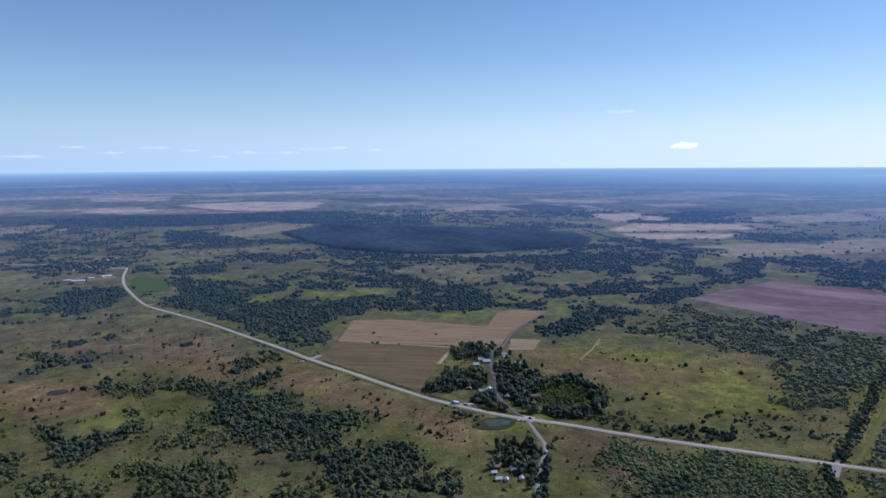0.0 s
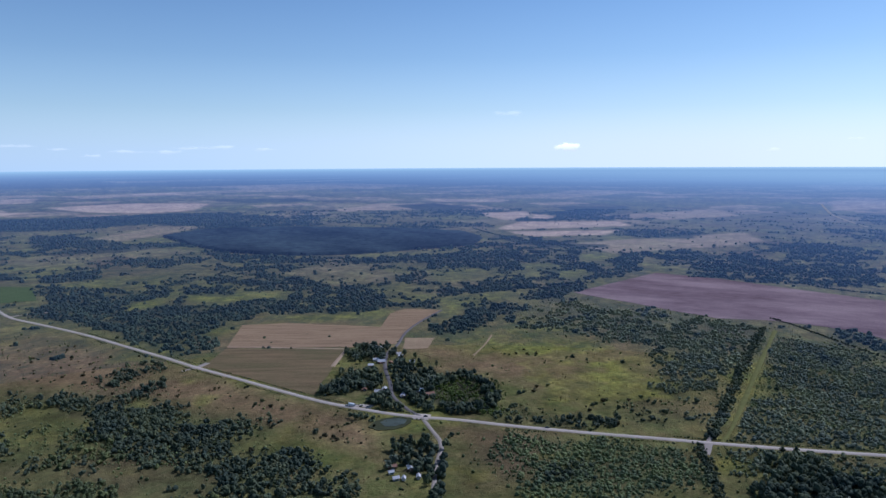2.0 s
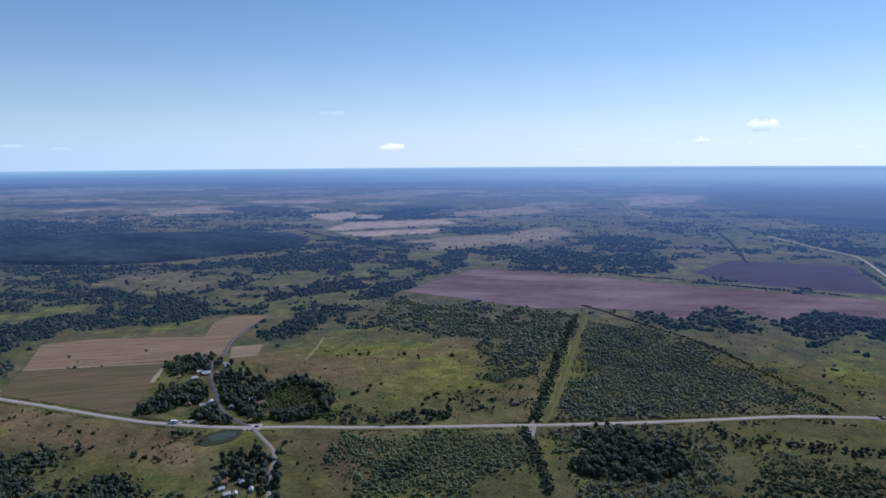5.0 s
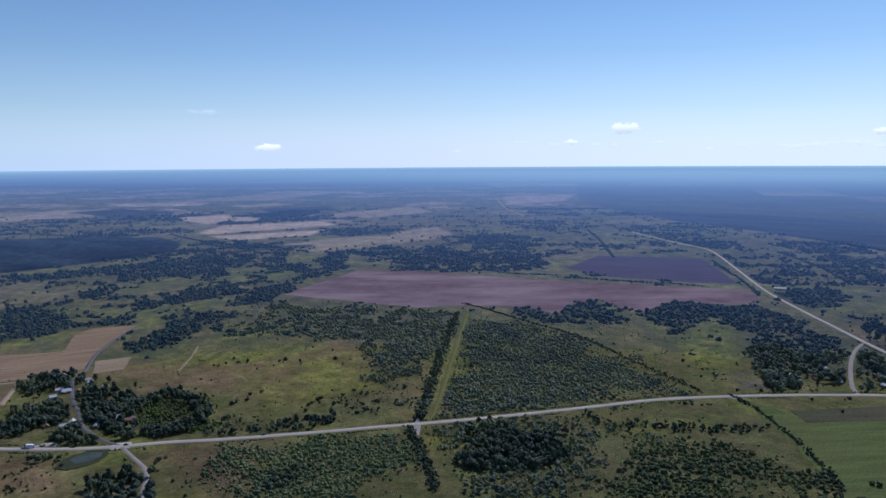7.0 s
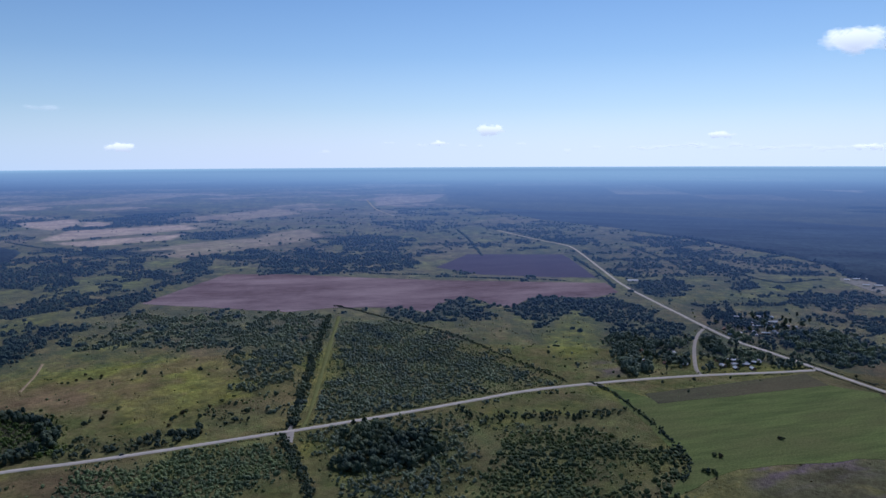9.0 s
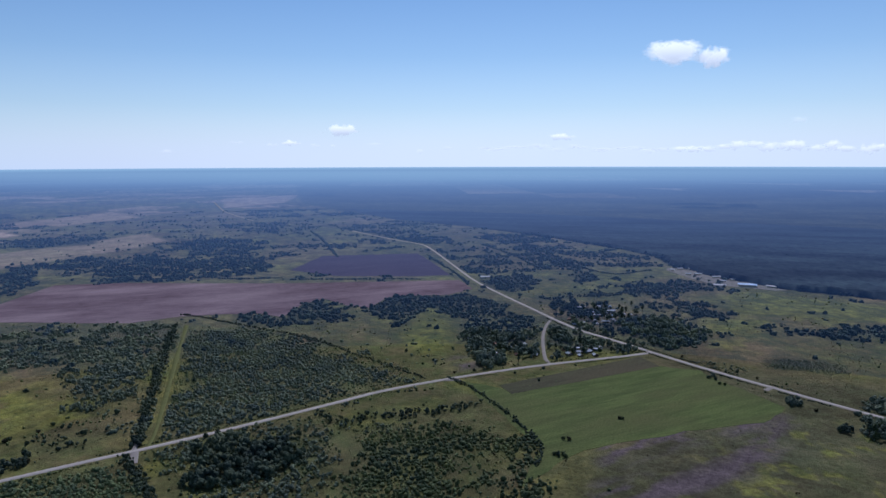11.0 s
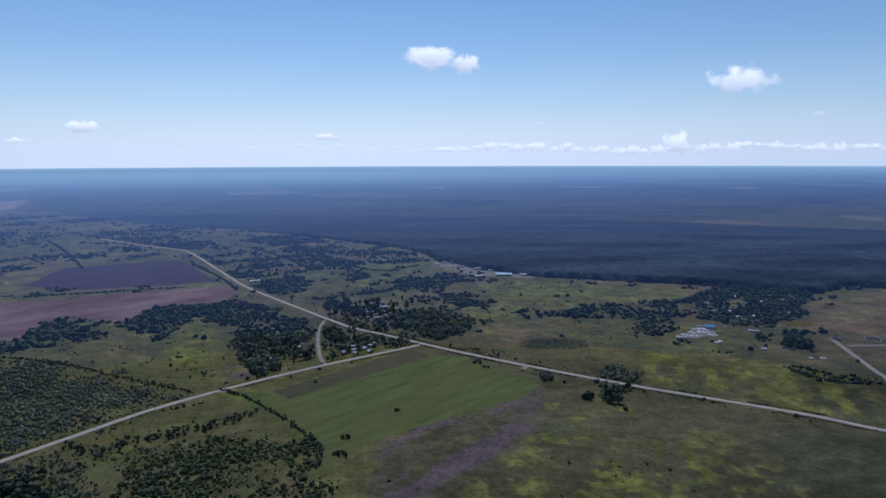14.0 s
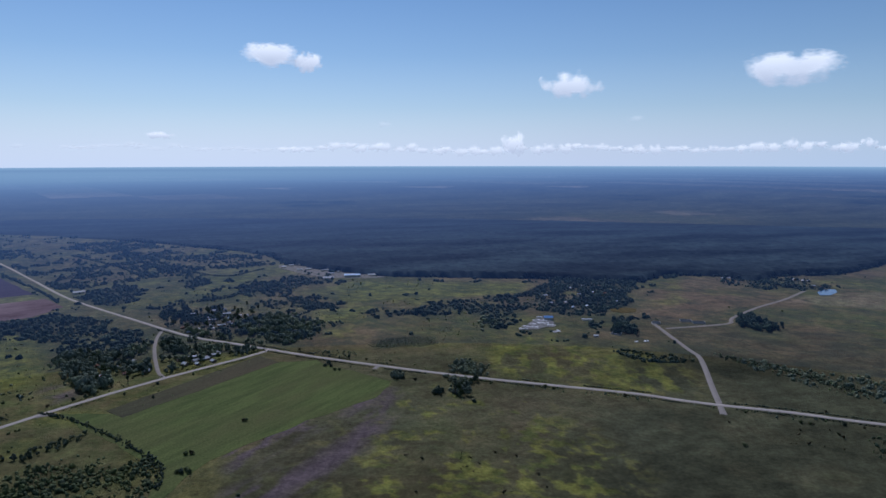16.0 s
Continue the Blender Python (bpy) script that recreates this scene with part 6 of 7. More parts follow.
ROOF_SKY = plain("light_blue_sheet_metal", (0.27, 0.34, 0.42), 0.5, wear=0.15, scale=0.3)
CONCRETE = plain("grey_concrete", (0.36, 0.35, 0.34), 0.9, wear=0.25, scale=0.4)
GLASS, gn_, gl_, gb_ = material("window_glass", 0.05)
gb_.inputs["Base Color"].default_value = (0.03, 0.04, 0.05, 1)
gb_.inputs["Specular IOR Level"].default_value = 0.5
FRAME = plain("white_window_frame", (0.7, 0.7, 0.68), 0.6, wear=0.1)
DOOR = plain("painted_door", (0.16, 0.20, 0.17), 0.7, wear=0.25)
BRICK = plain("chimney_brick", (0.33, 0.17, 0.12), 0.9, wear=0.3, scale=3)


def window(parent, x, y, z, across):
    """A framed window in a wall; across: the wall runs along y."""
    f, g = bmesh.new(), bmesh.new()
    w, h, d = 0.55, 0.65, 0.07
    if across:
        box(f, x - d, y - w, z - h, x + d, y + w, z + h)
        box(g, x - d - 0.02, y - w + 0.1, z - h + 0.1, x + d + 0.02, y + w - 0.1, z + h - 0.1)
    else:
        box(f, x - w, y - d, z - h, x + w, y + d, z + h)
        box(g, x - w + 0.1, y - d - 0.02, z - h + 0.1, x + w - 0.1, y + d + 0.02, z + h - 0.1)
    frame_ = part("window", f, FRAME, parent)
    part("pane", g, GLASS, frame_)


def house(length, width, low, top, wall, roof, label):
    root = new("house")
    part("wall", gable(bmesh.new(), length, width, low, top), wall, root)
    r = part("roof", gable_roof(bmesh.new(), length, width, low, top), roof, root)
    part("chimney", box(bmesh.new(), length * 0.18, 0.3, top - 0.8, length * 0.18 + 0.6, 0.9, top + 0.8), BRICK, r)
    part("door", box(bmesh.new(), -length * 0.3, -width / 2 - 0.08, 0, -length * 0.3 + 0.95, -width / 2 + 0.05, 2.0), DOOR, root)
    for x in (-0.05, 0.2, 0.38):
        window(root, length * x, -width / 2, 1.5, False)
    for x in (-0.3, 0.05, 0.3):
        window(root, length * x, width / 2, 1.5, False)
    for y in (-0.22, 0.22):
        window(root, length / 2, width * y, 1.5, True)
    porch = bmesh.new()
    gable(porch, 2.4, 2.2, 2.0, 2.6)
    bmesh.ops.translate(porch, verts=porch.verts, vec=(-length * 0.12, -width / 2 - 1.1, 0))
    part("porch", porch, wall, root)
    return tagged(root, label, "house", "village houses")


def shed(x, y, turn, length, width, low, top, wall, roof, label, group=""):
    """A long low building with doors at one side."""
    root = new("shed")
    part("wall", gable(bmesh.new(), length, width, low, top), wall, root)
    part("roof", gable_roof(bmesh.new(), length, width, low, top, 0.6, 0.2), roof, root)
    doors = max(1, int(length / 14))
    for k in range(doors):
        u = -length / 2 + (k + 0.5) * length / doors
        part("door", box(bmesh.new(), u - 1.4, -width / 2 - 0.1, 0, u + 1.4, -width / 2 + 0.05, min(low - 0.3, 3.0)), DOOR, root)
    root.matrix_basis = pose(*lay(x, y), 0, 0, turn)
    return tagged(root, label, "shed", group)


STYLES = [
    house(9, 7, 2.7, 5.0, WALL_WOOD, ROOF_SLATE, "low wooden village house with a grey slate roof"),
    house(10, 7.5, 2.8, 5.2, WALL_WHITE, ROOF_PALE, "whitewashed village house with a pale metal roof"),
    house(8, 6.5, 2.6, 4.8, WALL_WOOD, ROOF_RUST, "weathered wooden village house with a rusty roof"),
    house(11, 8, 3.0, 5.6, WALL_BRICK, ROOF_SLATE, "brick village house with a grey slate roof"),
    house(9, 7, 2.7, 5.0, WALL_WHITE, ROOF_SKY, "whitewashed village house with a light blue roof"),
]
USED = set()


def settle(places, turn, order):
    """Houses of the styles named in order; the first of each style is the built one."""
    for k, (x, y) in enumerate(places):
        style = order[k % len(order)]
        m = pose(*lay(x, y), 0, 0, turn + random.choice((0, 90, 180, 270)) + random.uniform(-7, 7)) @ Matrix.Scale(random.uniform(0.72, 0.9), 4)
        if style in USED:
            copy_thing(STYLES[style], m)
        else:
            USED.add(style)
            STYLES[style].matrix_basis = m


settle([(48, 896), (48, 839), (54, 829), (79, 862), (92, 823), (73, 818), (84, 802), (42, 719), (50, 724), (49, 687), (8, 774), (88, 713), (91, 692), (65, 826), (68, 700), (28, 728), (40, 817), (72, 736), (87, 737), (17, 797), (80, 850), (40, 870)], 85, (0, 1, 3, 1, 0, 2, 1, 1, 0, 1, 2, 4, 0, 2, 0, 2, 0, 3, 0, 2, 0, 1))
settle([(792, 411), (799, 460), (795, 437), (812, 400), (776, 367), (765, 387), (757, 411), (796, 477), (844, 434)], 25, (1, 0, 2, 0, 0, 2, 3, 0, 2))
settle([(819, 326), (805, 317), (817, 302), (856, 309), (832, 315), (820, 346), (803, 332)], -35, (1, 0, 0, 1, 0, 2, 0))
settle([(1020, 388), (1038, 380), (1033, 363), (1046, 358), (1033, 336), (1065, 337), (1009, 340), (1100, 402), (1115, 394), (984, 407), (973, 379), (1009, 314), (1081, 370), (1000, 370), (1107, 385), (1026, 327), (1048, 327), (958, 388), (1054, 307), (980, 360), (1058, 372), (1020, 350)], -60, (1, 0, 1, 4, 1, 3, 1, 1, 0, 2, 0, 2, 0, 1, 4, 0, 1, 0, 2, 1, 0, 1))
settle([(1248, -230), (1265, -260), (1177, -195), (1158, -180), (1141, -225), (1217, -245), (1232, -165), (1259, -280), (1183, -283), (1304, -224), (1334, -251), (1167, -167), (1328, -284), (1287, -302), (1136, -201)], 10, (1, 0, 1, 1, 0, 1, 0, 2, 0, 0, 1, 0, 2, 0, 4))
settle([(1402, -710), (1396, -718), (1396, -728), (1409, -705), (1333, -706), (1327, -718), (1428, -578), (1421, -562)], 0, (1, 1, 1, 0, 0, 2, 1, 0))
settle([(-898, 1685), (-864, 1646), (-899, 1743), (-854, 1683), (-879, 1763), (-835, 1701), (-855, 1577), (-878, 1595), (-867, 1783), (-830, 1593)], 20, (0, 1, 2, 0, 1, 0, 1, 1, 0, 2))
for x, y, turn, long, low, roof in ((40, 521, 15, 5, 2.2, ROOF_PALE), (43, 510, 10, 6, 2.3, ROOF_PALE), (49, 509, 80, 5, 2.2, ROOF_PALE), (61, 510, 85, 5.5, 2.3, ROOF_PALE), (59, 559, 60, 5.5, 2.3, ROOF_PALE), (42, 531, 5, 8, 2.5, ROOF_RUST), (56, 526, 95, 8, 2.5, ROOF_SLATE)):
    shed(x, y, turn, long * 0.8, long * 0.5, low, low + 1.1, WALL_WHITE if roof is ROOF_PALE else WALL_WOOD, roof, "small white farm shed with a pale roof" if roof is ROOF_PALE else "old wooden farm building with a dark roof", "farmstead sheds")
shed(53, 893, 5, 16, 6, 2.6, 4.0, WALL_WOOD, ROOF_SLATE, "long wooden barn with a grey roof")
shed(97, 700, 10, 9, 6, 2.5, 4.0, WALL_WOOD, ROOF_RUST, "small wooden barn with a rusty roof")
shed(-784, 1441, 15, 24, 11, 3.2, 5.2, WALL_WHITE, ROOF_PALE, "long white cattle shed with a pale metal roof", "farm sheds")
shed(-754, 1502, 55, 22, 9, 3.2, 5.0, WALL_WHITE, ROOF_PALE, "long white cattle shed with a pale metal roof", "farm sheds")
shed(-776, 1480, 35, 12, 7, 2.8, 4.2, WALL_WHITE, ROOF_PALE, "small white farm shed with a pale roof", "farm sheds")
shed(-812, 1450, 15, 14, 7, 2.8, 4.0, CONCRETE, ROOF_SLATE, "low grey farm shed with a slate roof", "farm sheds")
for x, y in [(1045, 397), (1035, 379), (1075, 372), (1062, 349), (1032, 328), (999, 354), (1075, 424), (833, 333), (825, 317), (843, 310)]:
    shed(x, y, random.uniform(-70, -45), random.uniform(9, 15), 4.6, 2.4, 3.4, WALL_WOOD if x % 2 else CONCRETE, ROOF_PALE if y % 2 else ROOF_SLATE, "low village outbuilding with a pale roof", "village outbuildings")
shed(1249, 711, -46, 21, 8, 3.0, 4.8, WALL_WHITE, ROOF_PALE, "lone white shed beside the eastern road")
shed(1440, 222, 100, 34, 14, 4.5, 6.5, WALL_WHITE, plain("works_roof_metal", (0.42, 0.54, 0.70), 0.5, wear=0.15, scale=0.3), "large works hall with a light blue metal roof", "works halls")
shed(1412, 268, 92, 22, 9, 3.5, 5.0, WALL_WHITE, ROOF_PALE, "long white works hall with a pale roof", "works halls")
shed(1452, 180, 95, 18, 8, 3.2, 4.6, WALL_WHITE, ROOF_PALE, "white works hall with a pale roof", "works halls")
shed(1458, 145, 95, 14, 8, 3.5, 5, CONCRETE, ROOF_PALE, "low works shed with a pale roof", "works halls")
for x, y, long in ((1587, 390, 18), (1600, 366, 22), (1521, 355, 16), (1532, 337, 20), (1548, 317, 18), (1514, 296, 24), (1470, 273, 16), (1499, 259, 18), (1562, 400, 12)):
    shed(x, y, 118 + random.uniform(-30, 30), long * 0.75, 6, 2.8, 4.0, WALL_WHITE, ROOF_PALE if long != 16 else ROOF_SLATE, "low white store at the forest works" if long != 16 else "low store with a grey slate roof at the works", "works halls")
shed(1050, -146, 95, 14, 9, 4.0, 5.8, WALL_WHITE, ROOF_BLUE, "hall with a bright blue metal roof", "")
shed(1046, -206, 90, 15, 4, 1.9, 2.6, WALL_WHITE, ROOF_PALE, "long white barn at the hamlet")
shed(945, -200, 80, 6, 4, 2.2, 3.0, CONCRETE, ROOF_PALE, "small grey barn beside the hedge")


def ruin(x, y, turn, length, width, label):
    root = new("ruin")
    t = 0.5
    for k, (x0, y0, x1, y1, h) in enumerate(((-length / 2, -width / 2, length / 2, -width / 2 + t, 2.6), (-length / 2, width / 2 - t, length / 2, width / 2, 2.2), (-length / 2, -width / 2 + t, -length / 2 + t, width / 2 - t, 3.0), (length / 2 - t, -width / 2 + t, length / 2, width / 2 - t, 1.8))):
        bm = box(bmesh.new(), x0, y0, -0.3, x1, y1, h)
        bmesh.ops.subdivide_edges(bm, edges=[e for e in bm.edges if e.calc_length() > 4], cuts=6)
        for v in bm.verts:
            if v.co.z > 1:
                v.co.z -= 1.1 * noise.noise(v.co * 0.9 + Vector((x, y, 0))) ** 2 * 4
        part("wall", bm, CONCRETE, root)
    root.matrix_basis = pose(x, y, 0, 0, 0, turn)
    return tagged(root, label, "ruin", "roofless farm buildings")


ruin(1040, -358, 85, 16, 9, "roofless grey farm building with broken walls")
ruin(1028, -374, 85, 18, 9, "roofless grey farm building with broken walls")
ruin(1026, -308, 85, 12, 8, "roofless grey shed beside the gravel lane")
ruin(960, -232, 60, 14, 8, "roofless grey shed in the weeds")


def rubble(x, y, wide, high):
    """A low heap of broken pale slabs."""
    root = new("rubble_heap")
    bm = bmesh.new()
    bmesh.ops.create_grid(bm, x_segments=9, y_segments=6, size=0.5)
    for v in bm.verts:
        edge = max(0, 1 - 1.7 * math.hypot(v.co.x, v.co.y) ** 1.3)
        v.co = (v.co.x * wide, v.co.y * wide * 0.5, -0.2 + high * edge * random.uniform(0.4, 1.3) + 0.4 * edge)
    part("mound", bm, RUBBLE, root)
    for k in range(9):
        slab = box(bmesh.new(), -random.uniform(0.8, 1.9), -random.uniform(0.5, 1.0), -0.12, random.uniform(0.8, 1.9), random.uniform(0.5, 1.0), 0.12)
        ob = part("slab", slab, SLAB, root)
        ob.matrix_basis = pose(random.uniform(-0.42, 0.42) * wide, random.uniform(-0.2, 0.2) * wide, high * random.uniform(0.3, 0.8), random.uniform(-22, 22), random.uniform(-22, 22), random.uniform(0, 180))
    root.matrix_basis = pose(x, y, 0.3, 0, 0, random.uniform(60, 120))
    return tagged(root, "heap of broken pale concrete slabs on bare ground", "rubble", "rubble heaps")


RUBBLE = plain("white_rubble", (0.36, 0.355, 0.345), 0.95, wear=0.4, scale=0.3)
SLAB = plain("pale_slab", (0.72, 0.71, 0.70), 0.9, wear=0.2, scale=0.8)
for x, y in [(1004, -107), (1019, -118), (1042, -127), (1065, -134), (1026, -131), (1021, -140), (1013, -146), (1000, -119), (1041, -138), (973, -148), (1050, -204), (918, -250), (921, -264), (989, -101)]:
    rubble(x, y, random.uniform(8, 14) * (1.0 if y > -190 else 0.6), random.uniform(0.6, 1.4))


def fence(points, label):
    """Posts with two rails."""
    root = new("fence")
    post = None
    for (x0, y0), (x1, y1) in zip(points, points[1:]):
        n = max(1, int(math.hypot(x1 - x0, y1 - y0) / 3))
        for k in range(n):
            x, y = x0 + (x1 - x0) * k / n, y0 + (y1 - y0) * k / n
            if post is None:
                post = part("post", box(bmesh.new(), -0.08, -0.08, -0.3, 0.08, 0.08, 1.5), WALL_WOOD, root)
                post.location = (x, y, 0)
            else:
                more = new("post", post.data)
                more.parent, more.location = root, (x, y, 0)
        for z in (0.6, 1.25):
            rail = part("rail", box(bmesh.new(), 0, -0.03, z - 0.06, math.hypot(x1 - x0, y1 - y0), 0.03, z + 0.06), WALL_WOOD, root)
            rail.matrix_basis = pose(x0, y0, 0, 0, 0, math.degrees(math.atan2(y1 - y0, x1 - x0)))
    return tagged(root, label, "fence")


fence([(97, 822), (115, 818), (110, 781), (95, 800), (97, 822)], "weathered wooden fence around a village garden")
fence([(35, 544), (39, 525), (72, 518), (71, 501)], "weathered wooden fence around the farmstead")
fence([(100, 860), (118, 842), (113, 822)], "weathered wooden fence behind the village gardens")


# ---- vehicles ----
PAINT_WHITE = plain("white_car_paint", (0.72, 0.73, 0.75), 0.3, wear=0.05)
PAINT_DARK = plain("dark_car_paint", (0.04, 0.045, 0.06), 0.3, wear=0.1)
PAINT_SILVER = plain("silver_car_paint", (0.45, 0.47, 0.5), 0.3, 0.4, wear=0.08)
TYRE = plain("tyre_rubber", (0.02, 0.02, 0.02), 0.9)
RIM_METAL = plain("wheel_rim", (0.45, 0.45, 0.46), 0.4, 0.8, wear=0.1)


def tapered(bm, x0, x1, half, z0, z1, inset):
    v = box(bm, x0, -half, z0, x1, half, z1).verts
    for w in v:
        if w.co.z > (z0 + z1) / 2:
            w.co.x += inset if w.co.x < (x0 + x1) / 2 else -inset
            w.co.y *= 0.86
    return bm


def wheel(parent, x, y, r):
    for name, mat, rr, d in (("wheel", TYRE, r, 0.11), ("rim", RIM_METAL, r * 0.6, 0.13)):
        bm = bmesh.new()
        bmesh.ops.create_cone(bm, cap_ends=True, segments=14, radius1=rr, radius2=rr, depth=d * 2, matrix=Matrix.Translation((x, y, r)) @ Matrix.Rotation(math.pi / 2, 4, "X"))
        parent = part(name, bm, mat, parent)


def car(x, y, turn, paint, label):
    root = new("car")
    body = box(bmesh.new(), -2.15, -0.86, 0.3, 2.15, 0.86, 0.86)
    bmesh.ops.bevel(body, geom=list(body.edges), offset=0.14, segments=2, affect="EDGES")
    part("body", body, paint, root)
    part("cabin", tapered(bmesh.new(), -1.5, 1.0, 0.78, 0.84, 1.4, 0.45), GLASS, root, "dark glazed cabin")
    part("roof", box(bmesh.new(), -1.0, -0.64, 1.4, 0.5, 0.64, 1.46), paint, root)
    for u in (-1.35, 1.35):
        for v in (-0.78, 0.78):
            wheel(root, u, v, 0.32)
    for v in (-0.6, 0.6):
        part("headlight", box(bmesh.new(), 2.1, v - 0.16, 0.58, 2.17, v + 0.16, 0.72), FRAME, root)
    root.matrix_basis = pose(x, y, 0.61, 0, 0, turn)
    return tagged(root, label, "car")


def van(x, y, turn, label):
    root = new("truck")
    load = box(bmesh.new(), -4.2, -1.2, 0.9, 1.4, 1.2, 3.1)
    bmesh.ops.bevel(load, geom=list(load.edges), offset=0.06, segments=1, affect="EDGES")
    part("box_body", load, PAINT_WHITE, root, "white box body")
    cab = tapered(bmesh.new(), 1.5, 3.3, 1.1, 0.6, 2.5, 0.2)
    part("cab", cab, PAINT_SILVER, root)
    part("windscreen", box(bmesh.new(), 3.06, -0.85, 1.6, 3.2, 0.85, 2.3), GLASS, root)
    part("chassis", box(bmesh.new(), -4.1, -0.5, 0.5, 2.6, 0.5, 0.9), TYRE, root)
    for u in (-3.0, 2.4):
        for v in (-0.98, 0.98):
            wheel(root, u, v, 0.48)
    root.matrix_basis = pose(x, y, 0.61, 0, 0, turn)
    return tagged(root, label, "truck")


van(13.5, 680, -27, "white box truck standing in the lay-by")
car(22, 676.5, -27, PAINT_DARK, "dark car standing behind a white truck")
car(8, 681.5, -27, PAINT_SILVER, "silver car standing in the lay-by")
car(84, 638, -22, PAINT_DARK, "dark car at the village crossroads")
car(193, 590, -20, PAINT_DARK, "dark car on the main road")


# ---- single trees and bushes ----
def crown_mesh(name, lumps, wide, high, foot, tufts, mat):
    """Leaf lumps of uneven size with small tufts standing out of them."""
    verts, faces, n = [], [], 0
    for k in range(lumps):
        a, t = rng.uniform(0, 2 * math.pi), rng.uniform(0, 1)
        reach = wide * 0.32 * math.sin(math.pi * (0.18 + 0.7 * t)) * rng.uniform(0.5, 1.2)
        size = wide * rng.uniform(0.17, 0.28)
        at = np.array([reach * math.cos(a), reach * math.sin(a), foot + size * 0.6 + (high - foot - size * 1.4) * t])
        verts.append(ICO * rng.uniform(0.7, 1.25, (12, 1)) * size + at)
        faces.append(ICO_F + n)
        n += 12
        for _ in range(tufts):
            d = rng.normal(0, 1, 3)
            d /= np.linalg.norm(d)
            c = at + d * size * rng.uniform(0.85, 1.25)
            verts.append(c + rng.normal(0, size * 0.28, (4, 3)))
            faces.append(np.array([(0, 1, 2), (0, 2, 3), (0, 3, 1), (1, 3, 2)]) + n)
            n += 4
    ob = mesh_object(name, np.vstack(verts), np.vstack(faces), mat)
    ob.data.shade_flat()
    return ob


def trunk_mesh(high, thick):
    bm = bmesh.new()
    bmesh.ops.create_cone(bm, cap_ends=True, segments=7, radius1=thick, radius2=thick * 0.35, depth=high + 0.3, matrix=Matrix.Translation((0, 0, high / 2 - 0.15)))
    for k in range(4):
        lift = Matrix.Translation((0, 0, high * (0.45 + 0.1 * k))) @ Matrix.Rotation(k * 1.7, 4, "Z") @ Matrix.Rotation(0.85, 4, "Y") @ Matrix.Translation((0, 0, high * 0.16))
        bmesh.ops.create_cone(bm, cap_ends=True, segments=5, radius1=thick * 0.4, radius2=thick * 0.12, depth=high * 0.32, matrix=lift)
    return bm


def tree(wide, high, mat, label, group, name="tree"):
    root = new(name)
    part("trunk", trunk_mesh(high * 0.75, 0.025 * high + 0.05), BARK, root)
    crown_mesh("crown", 11 if name == "tree" else 6, wide, high, high * (0.22 if name == "tree" else 0.04), 9, mat).parent = root
    return tagged(root, label, name, group)


VILLAGE_TREES = [tree(w, h, m, l, "garden trees") for w, h, m, l in ((7, 9, LEAF_DEEP, "leafy dark green garden tree"), (8.5, 10, LEAF_GREY, "broad grey-green garden tree"), (6, 8, LEAF_SCRUB, "small green fruit tree"), (5, 11, LEAF_DEEP, "tall narrow dark tree"))]
SINGLE_BUSHES = [tree(w, h, m, l, "single bushes in the meadows", "bush") for w, h, m, l in ((6, 4.5, LEAF_DEEP, "round dark green bush on open grass"), (4.5, 3.4, LEAF_SCRUB, "low green bush on open grass"), (5, 4, LEAF_DRY, "brownish green bush on dry grass"))]
PLANTED = set()


def plant(kinds, x, y, size=1.0):
    k = int(rng.integers(0, len(kinds)))
    m = pose(x, y, 0, 0, 0, rng.uniform(0, 360)) @ Matrix.Scale(size * rng.uniform(0.8, 1.15), 4)
    if id(kinds[k]) in PLANTED:
        ob = copy_thing(kinds[k], m)
    else:
        PLANTED.add(id(kinds[k]))
        ob = kinds[k]
    ob.matrix_basis = m
    return ob


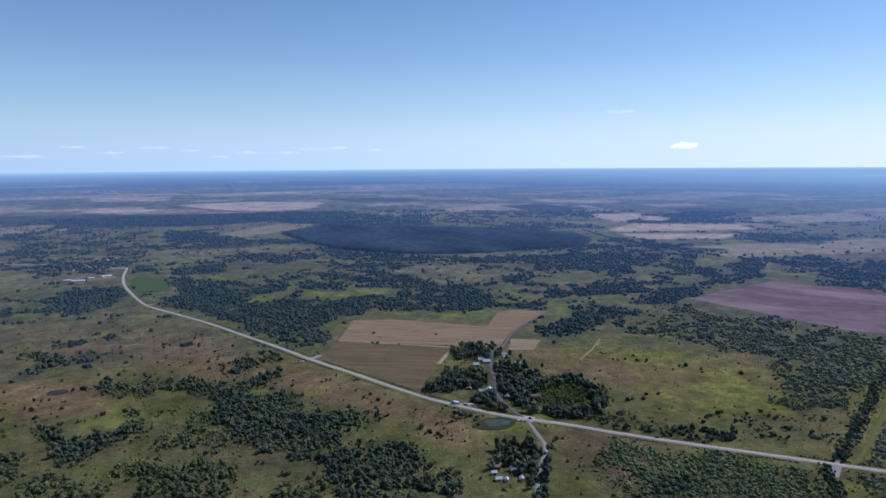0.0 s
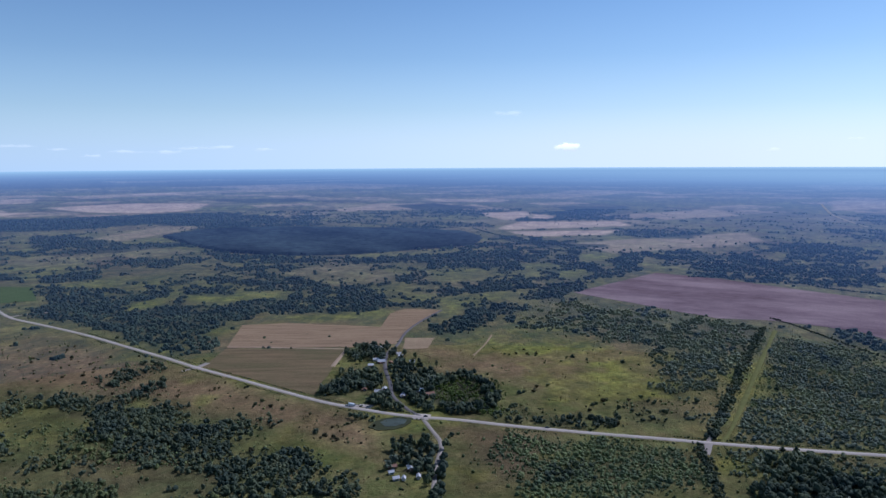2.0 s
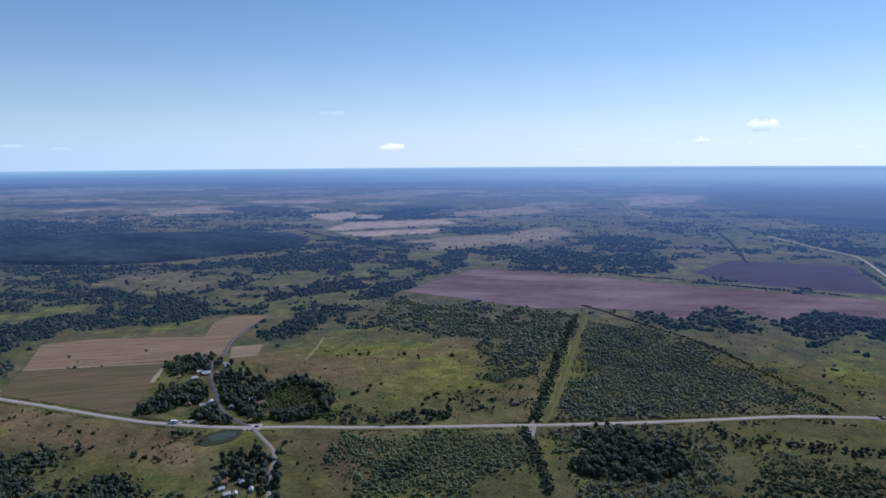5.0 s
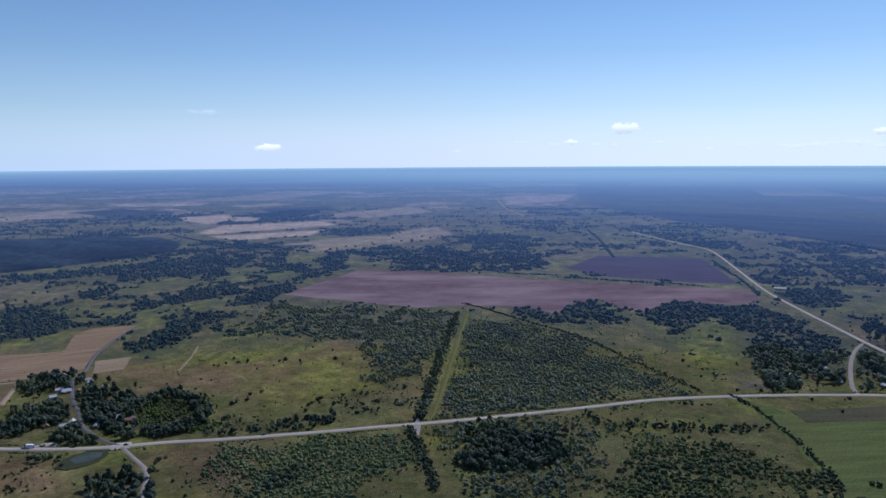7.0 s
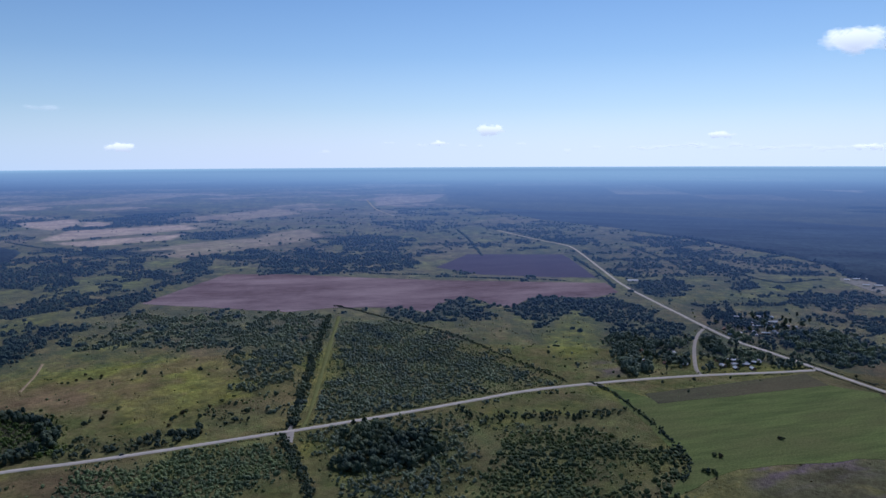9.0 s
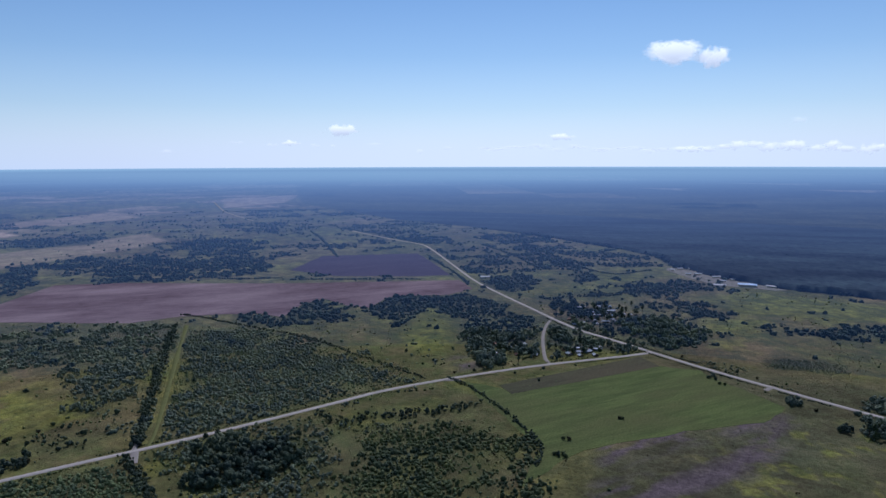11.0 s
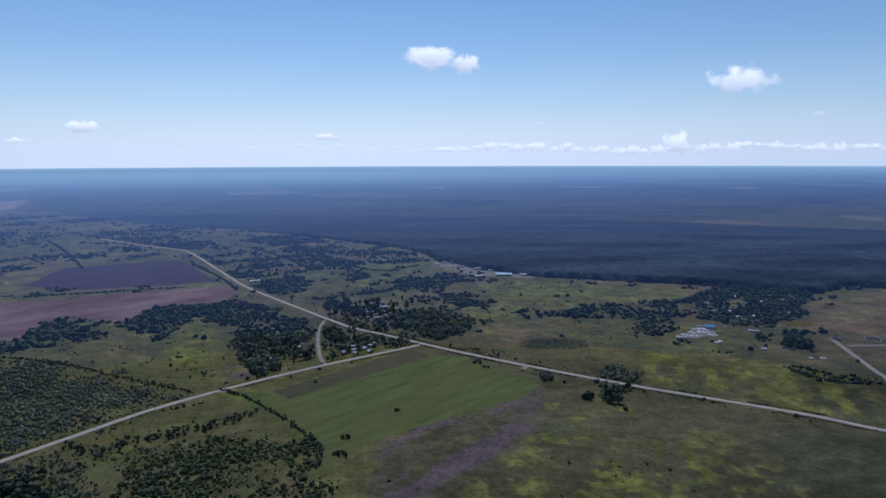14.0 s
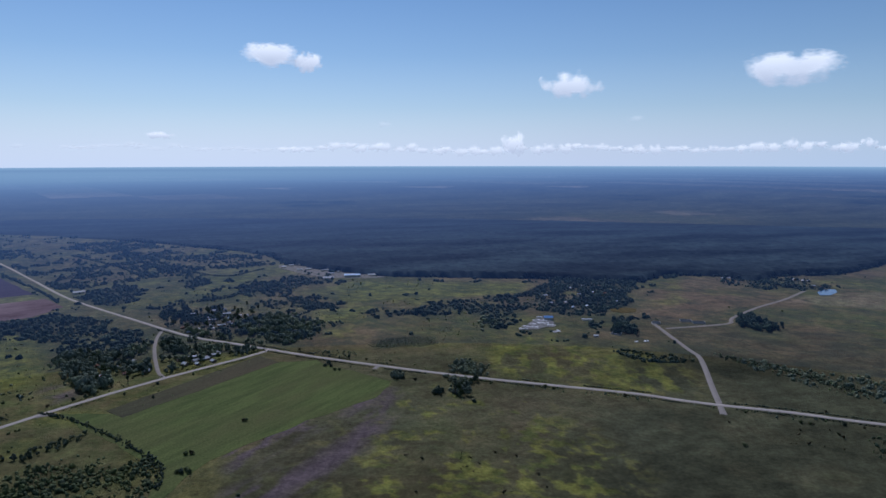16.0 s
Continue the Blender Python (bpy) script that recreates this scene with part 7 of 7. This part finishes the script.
for x, y in ((-394, 674), (-343, 658), (-324, 665), (-357, 638), (-406, 651), (-423, 670), (-412, 787), (-395, 772), (-388, 786), (-500, 760), (-287, 806), (-192, 732), (-389, 920), (-336, 874), (-298, 837), (-49, 583), (-77, 584), (-128, 669), (-80, 711), (-69, 693), (-57, 684), (-3, 595), (-28, 577), (-14, 608), (-22, 615), (-6, 602), (218, 705), (98, 584), (101, 587), (231, 578), (262, 587), (316, 653), (272, 649), (257, 639)):
    plant(SINGLE_BUSHES, x, y)
for x, y in ((800, 159), (800, 152), (785, 144), (785, 139), (760, 69), (760, 63), (750, 46), (703, 22), (624, 204), (515, 221), (515, 224), (549, 230), (515, 214), (687, 320), (729, -100), (722, -108), (699, -180), (628, -330), (624, -337), (574, -254), (680, -20), (1110, -540), (1139, -464)):
    plant(SINGLE_BUSHES, x, y, 0.9)
for x, y in ((359, 663), (473, 650), (688, 464), (668, 468), (703, 519), (625, 202), (519, 218), (550, 226), (377, 507), (388, 504), (1088, 273), (215, 837), (220, 833), (230, 837), (243, 832), (255, 831), (244, 852), (288, 807), (296, 808), (310, 794), (350, 775), (210, 691), (199, 691), (193, 688), (231, 707), (262, 643), (278, 653), (299, 646), (249, 626)):
    plant(SINGLE_BUSHES, x, y, 0.9)
for places, count, spread in (([(40, 880), (30, 850), (66, 860), (85, 845), (75, 795), (30, 740), (60, 700), (45, 700), (90, 740), (100, 780)], 7, 12), ([(50, 540), (66, 520), (52, 560)], 5, 9), ([(800, 445), (775, 400), (830, 420), (790, 380), (820, 450)], 7, 20), ([(810, 335), (840, 320), (860, 350), (880, 370)], 6, 14), ([(1020, 350), (990, 385), (1050, 340), (1100, 370), (1060, 390)], 7, 20)):
    for cx, cy in places:
        for _ in range(count):
            x, y = cx + rng.normal(0, spread), cy + rng.normal(0, spread)
            if clear(np.array([x]), np.array([y]))[0]:
                plant(VILLAGE_TREES, x, y)
for x, y in ((704, 0), (697, -6), (715, -12), (718, -4), (730, -9), (737, -18), (722, 0), (745, -23), (700, -13)):
    plant(VILLAGE_TREES, x, y)
# roadside trees at wide gaps
for line, every in ((ROAD_A, 46.0), (ROAD_B, 60.0)):
    path = smooth_line(line, 12)
    for k in range(4, len(path) - 4):
        if rng.uniform() < 12 / every and 420 < math.hypot(*path[k]) < 1100:
            way = path[k + 1] - path[k - 1]
            way /= math.hypot(*way)
            side = 12 + rng.uniform(0, 6)
            if rng.uniform() < 0.5:
                side = -side
            x, y = path[k][0] - way[1] * side, path[k][1] + way[0] * side
            plant(SINGLE_BUSHES, x, y, 0.7)
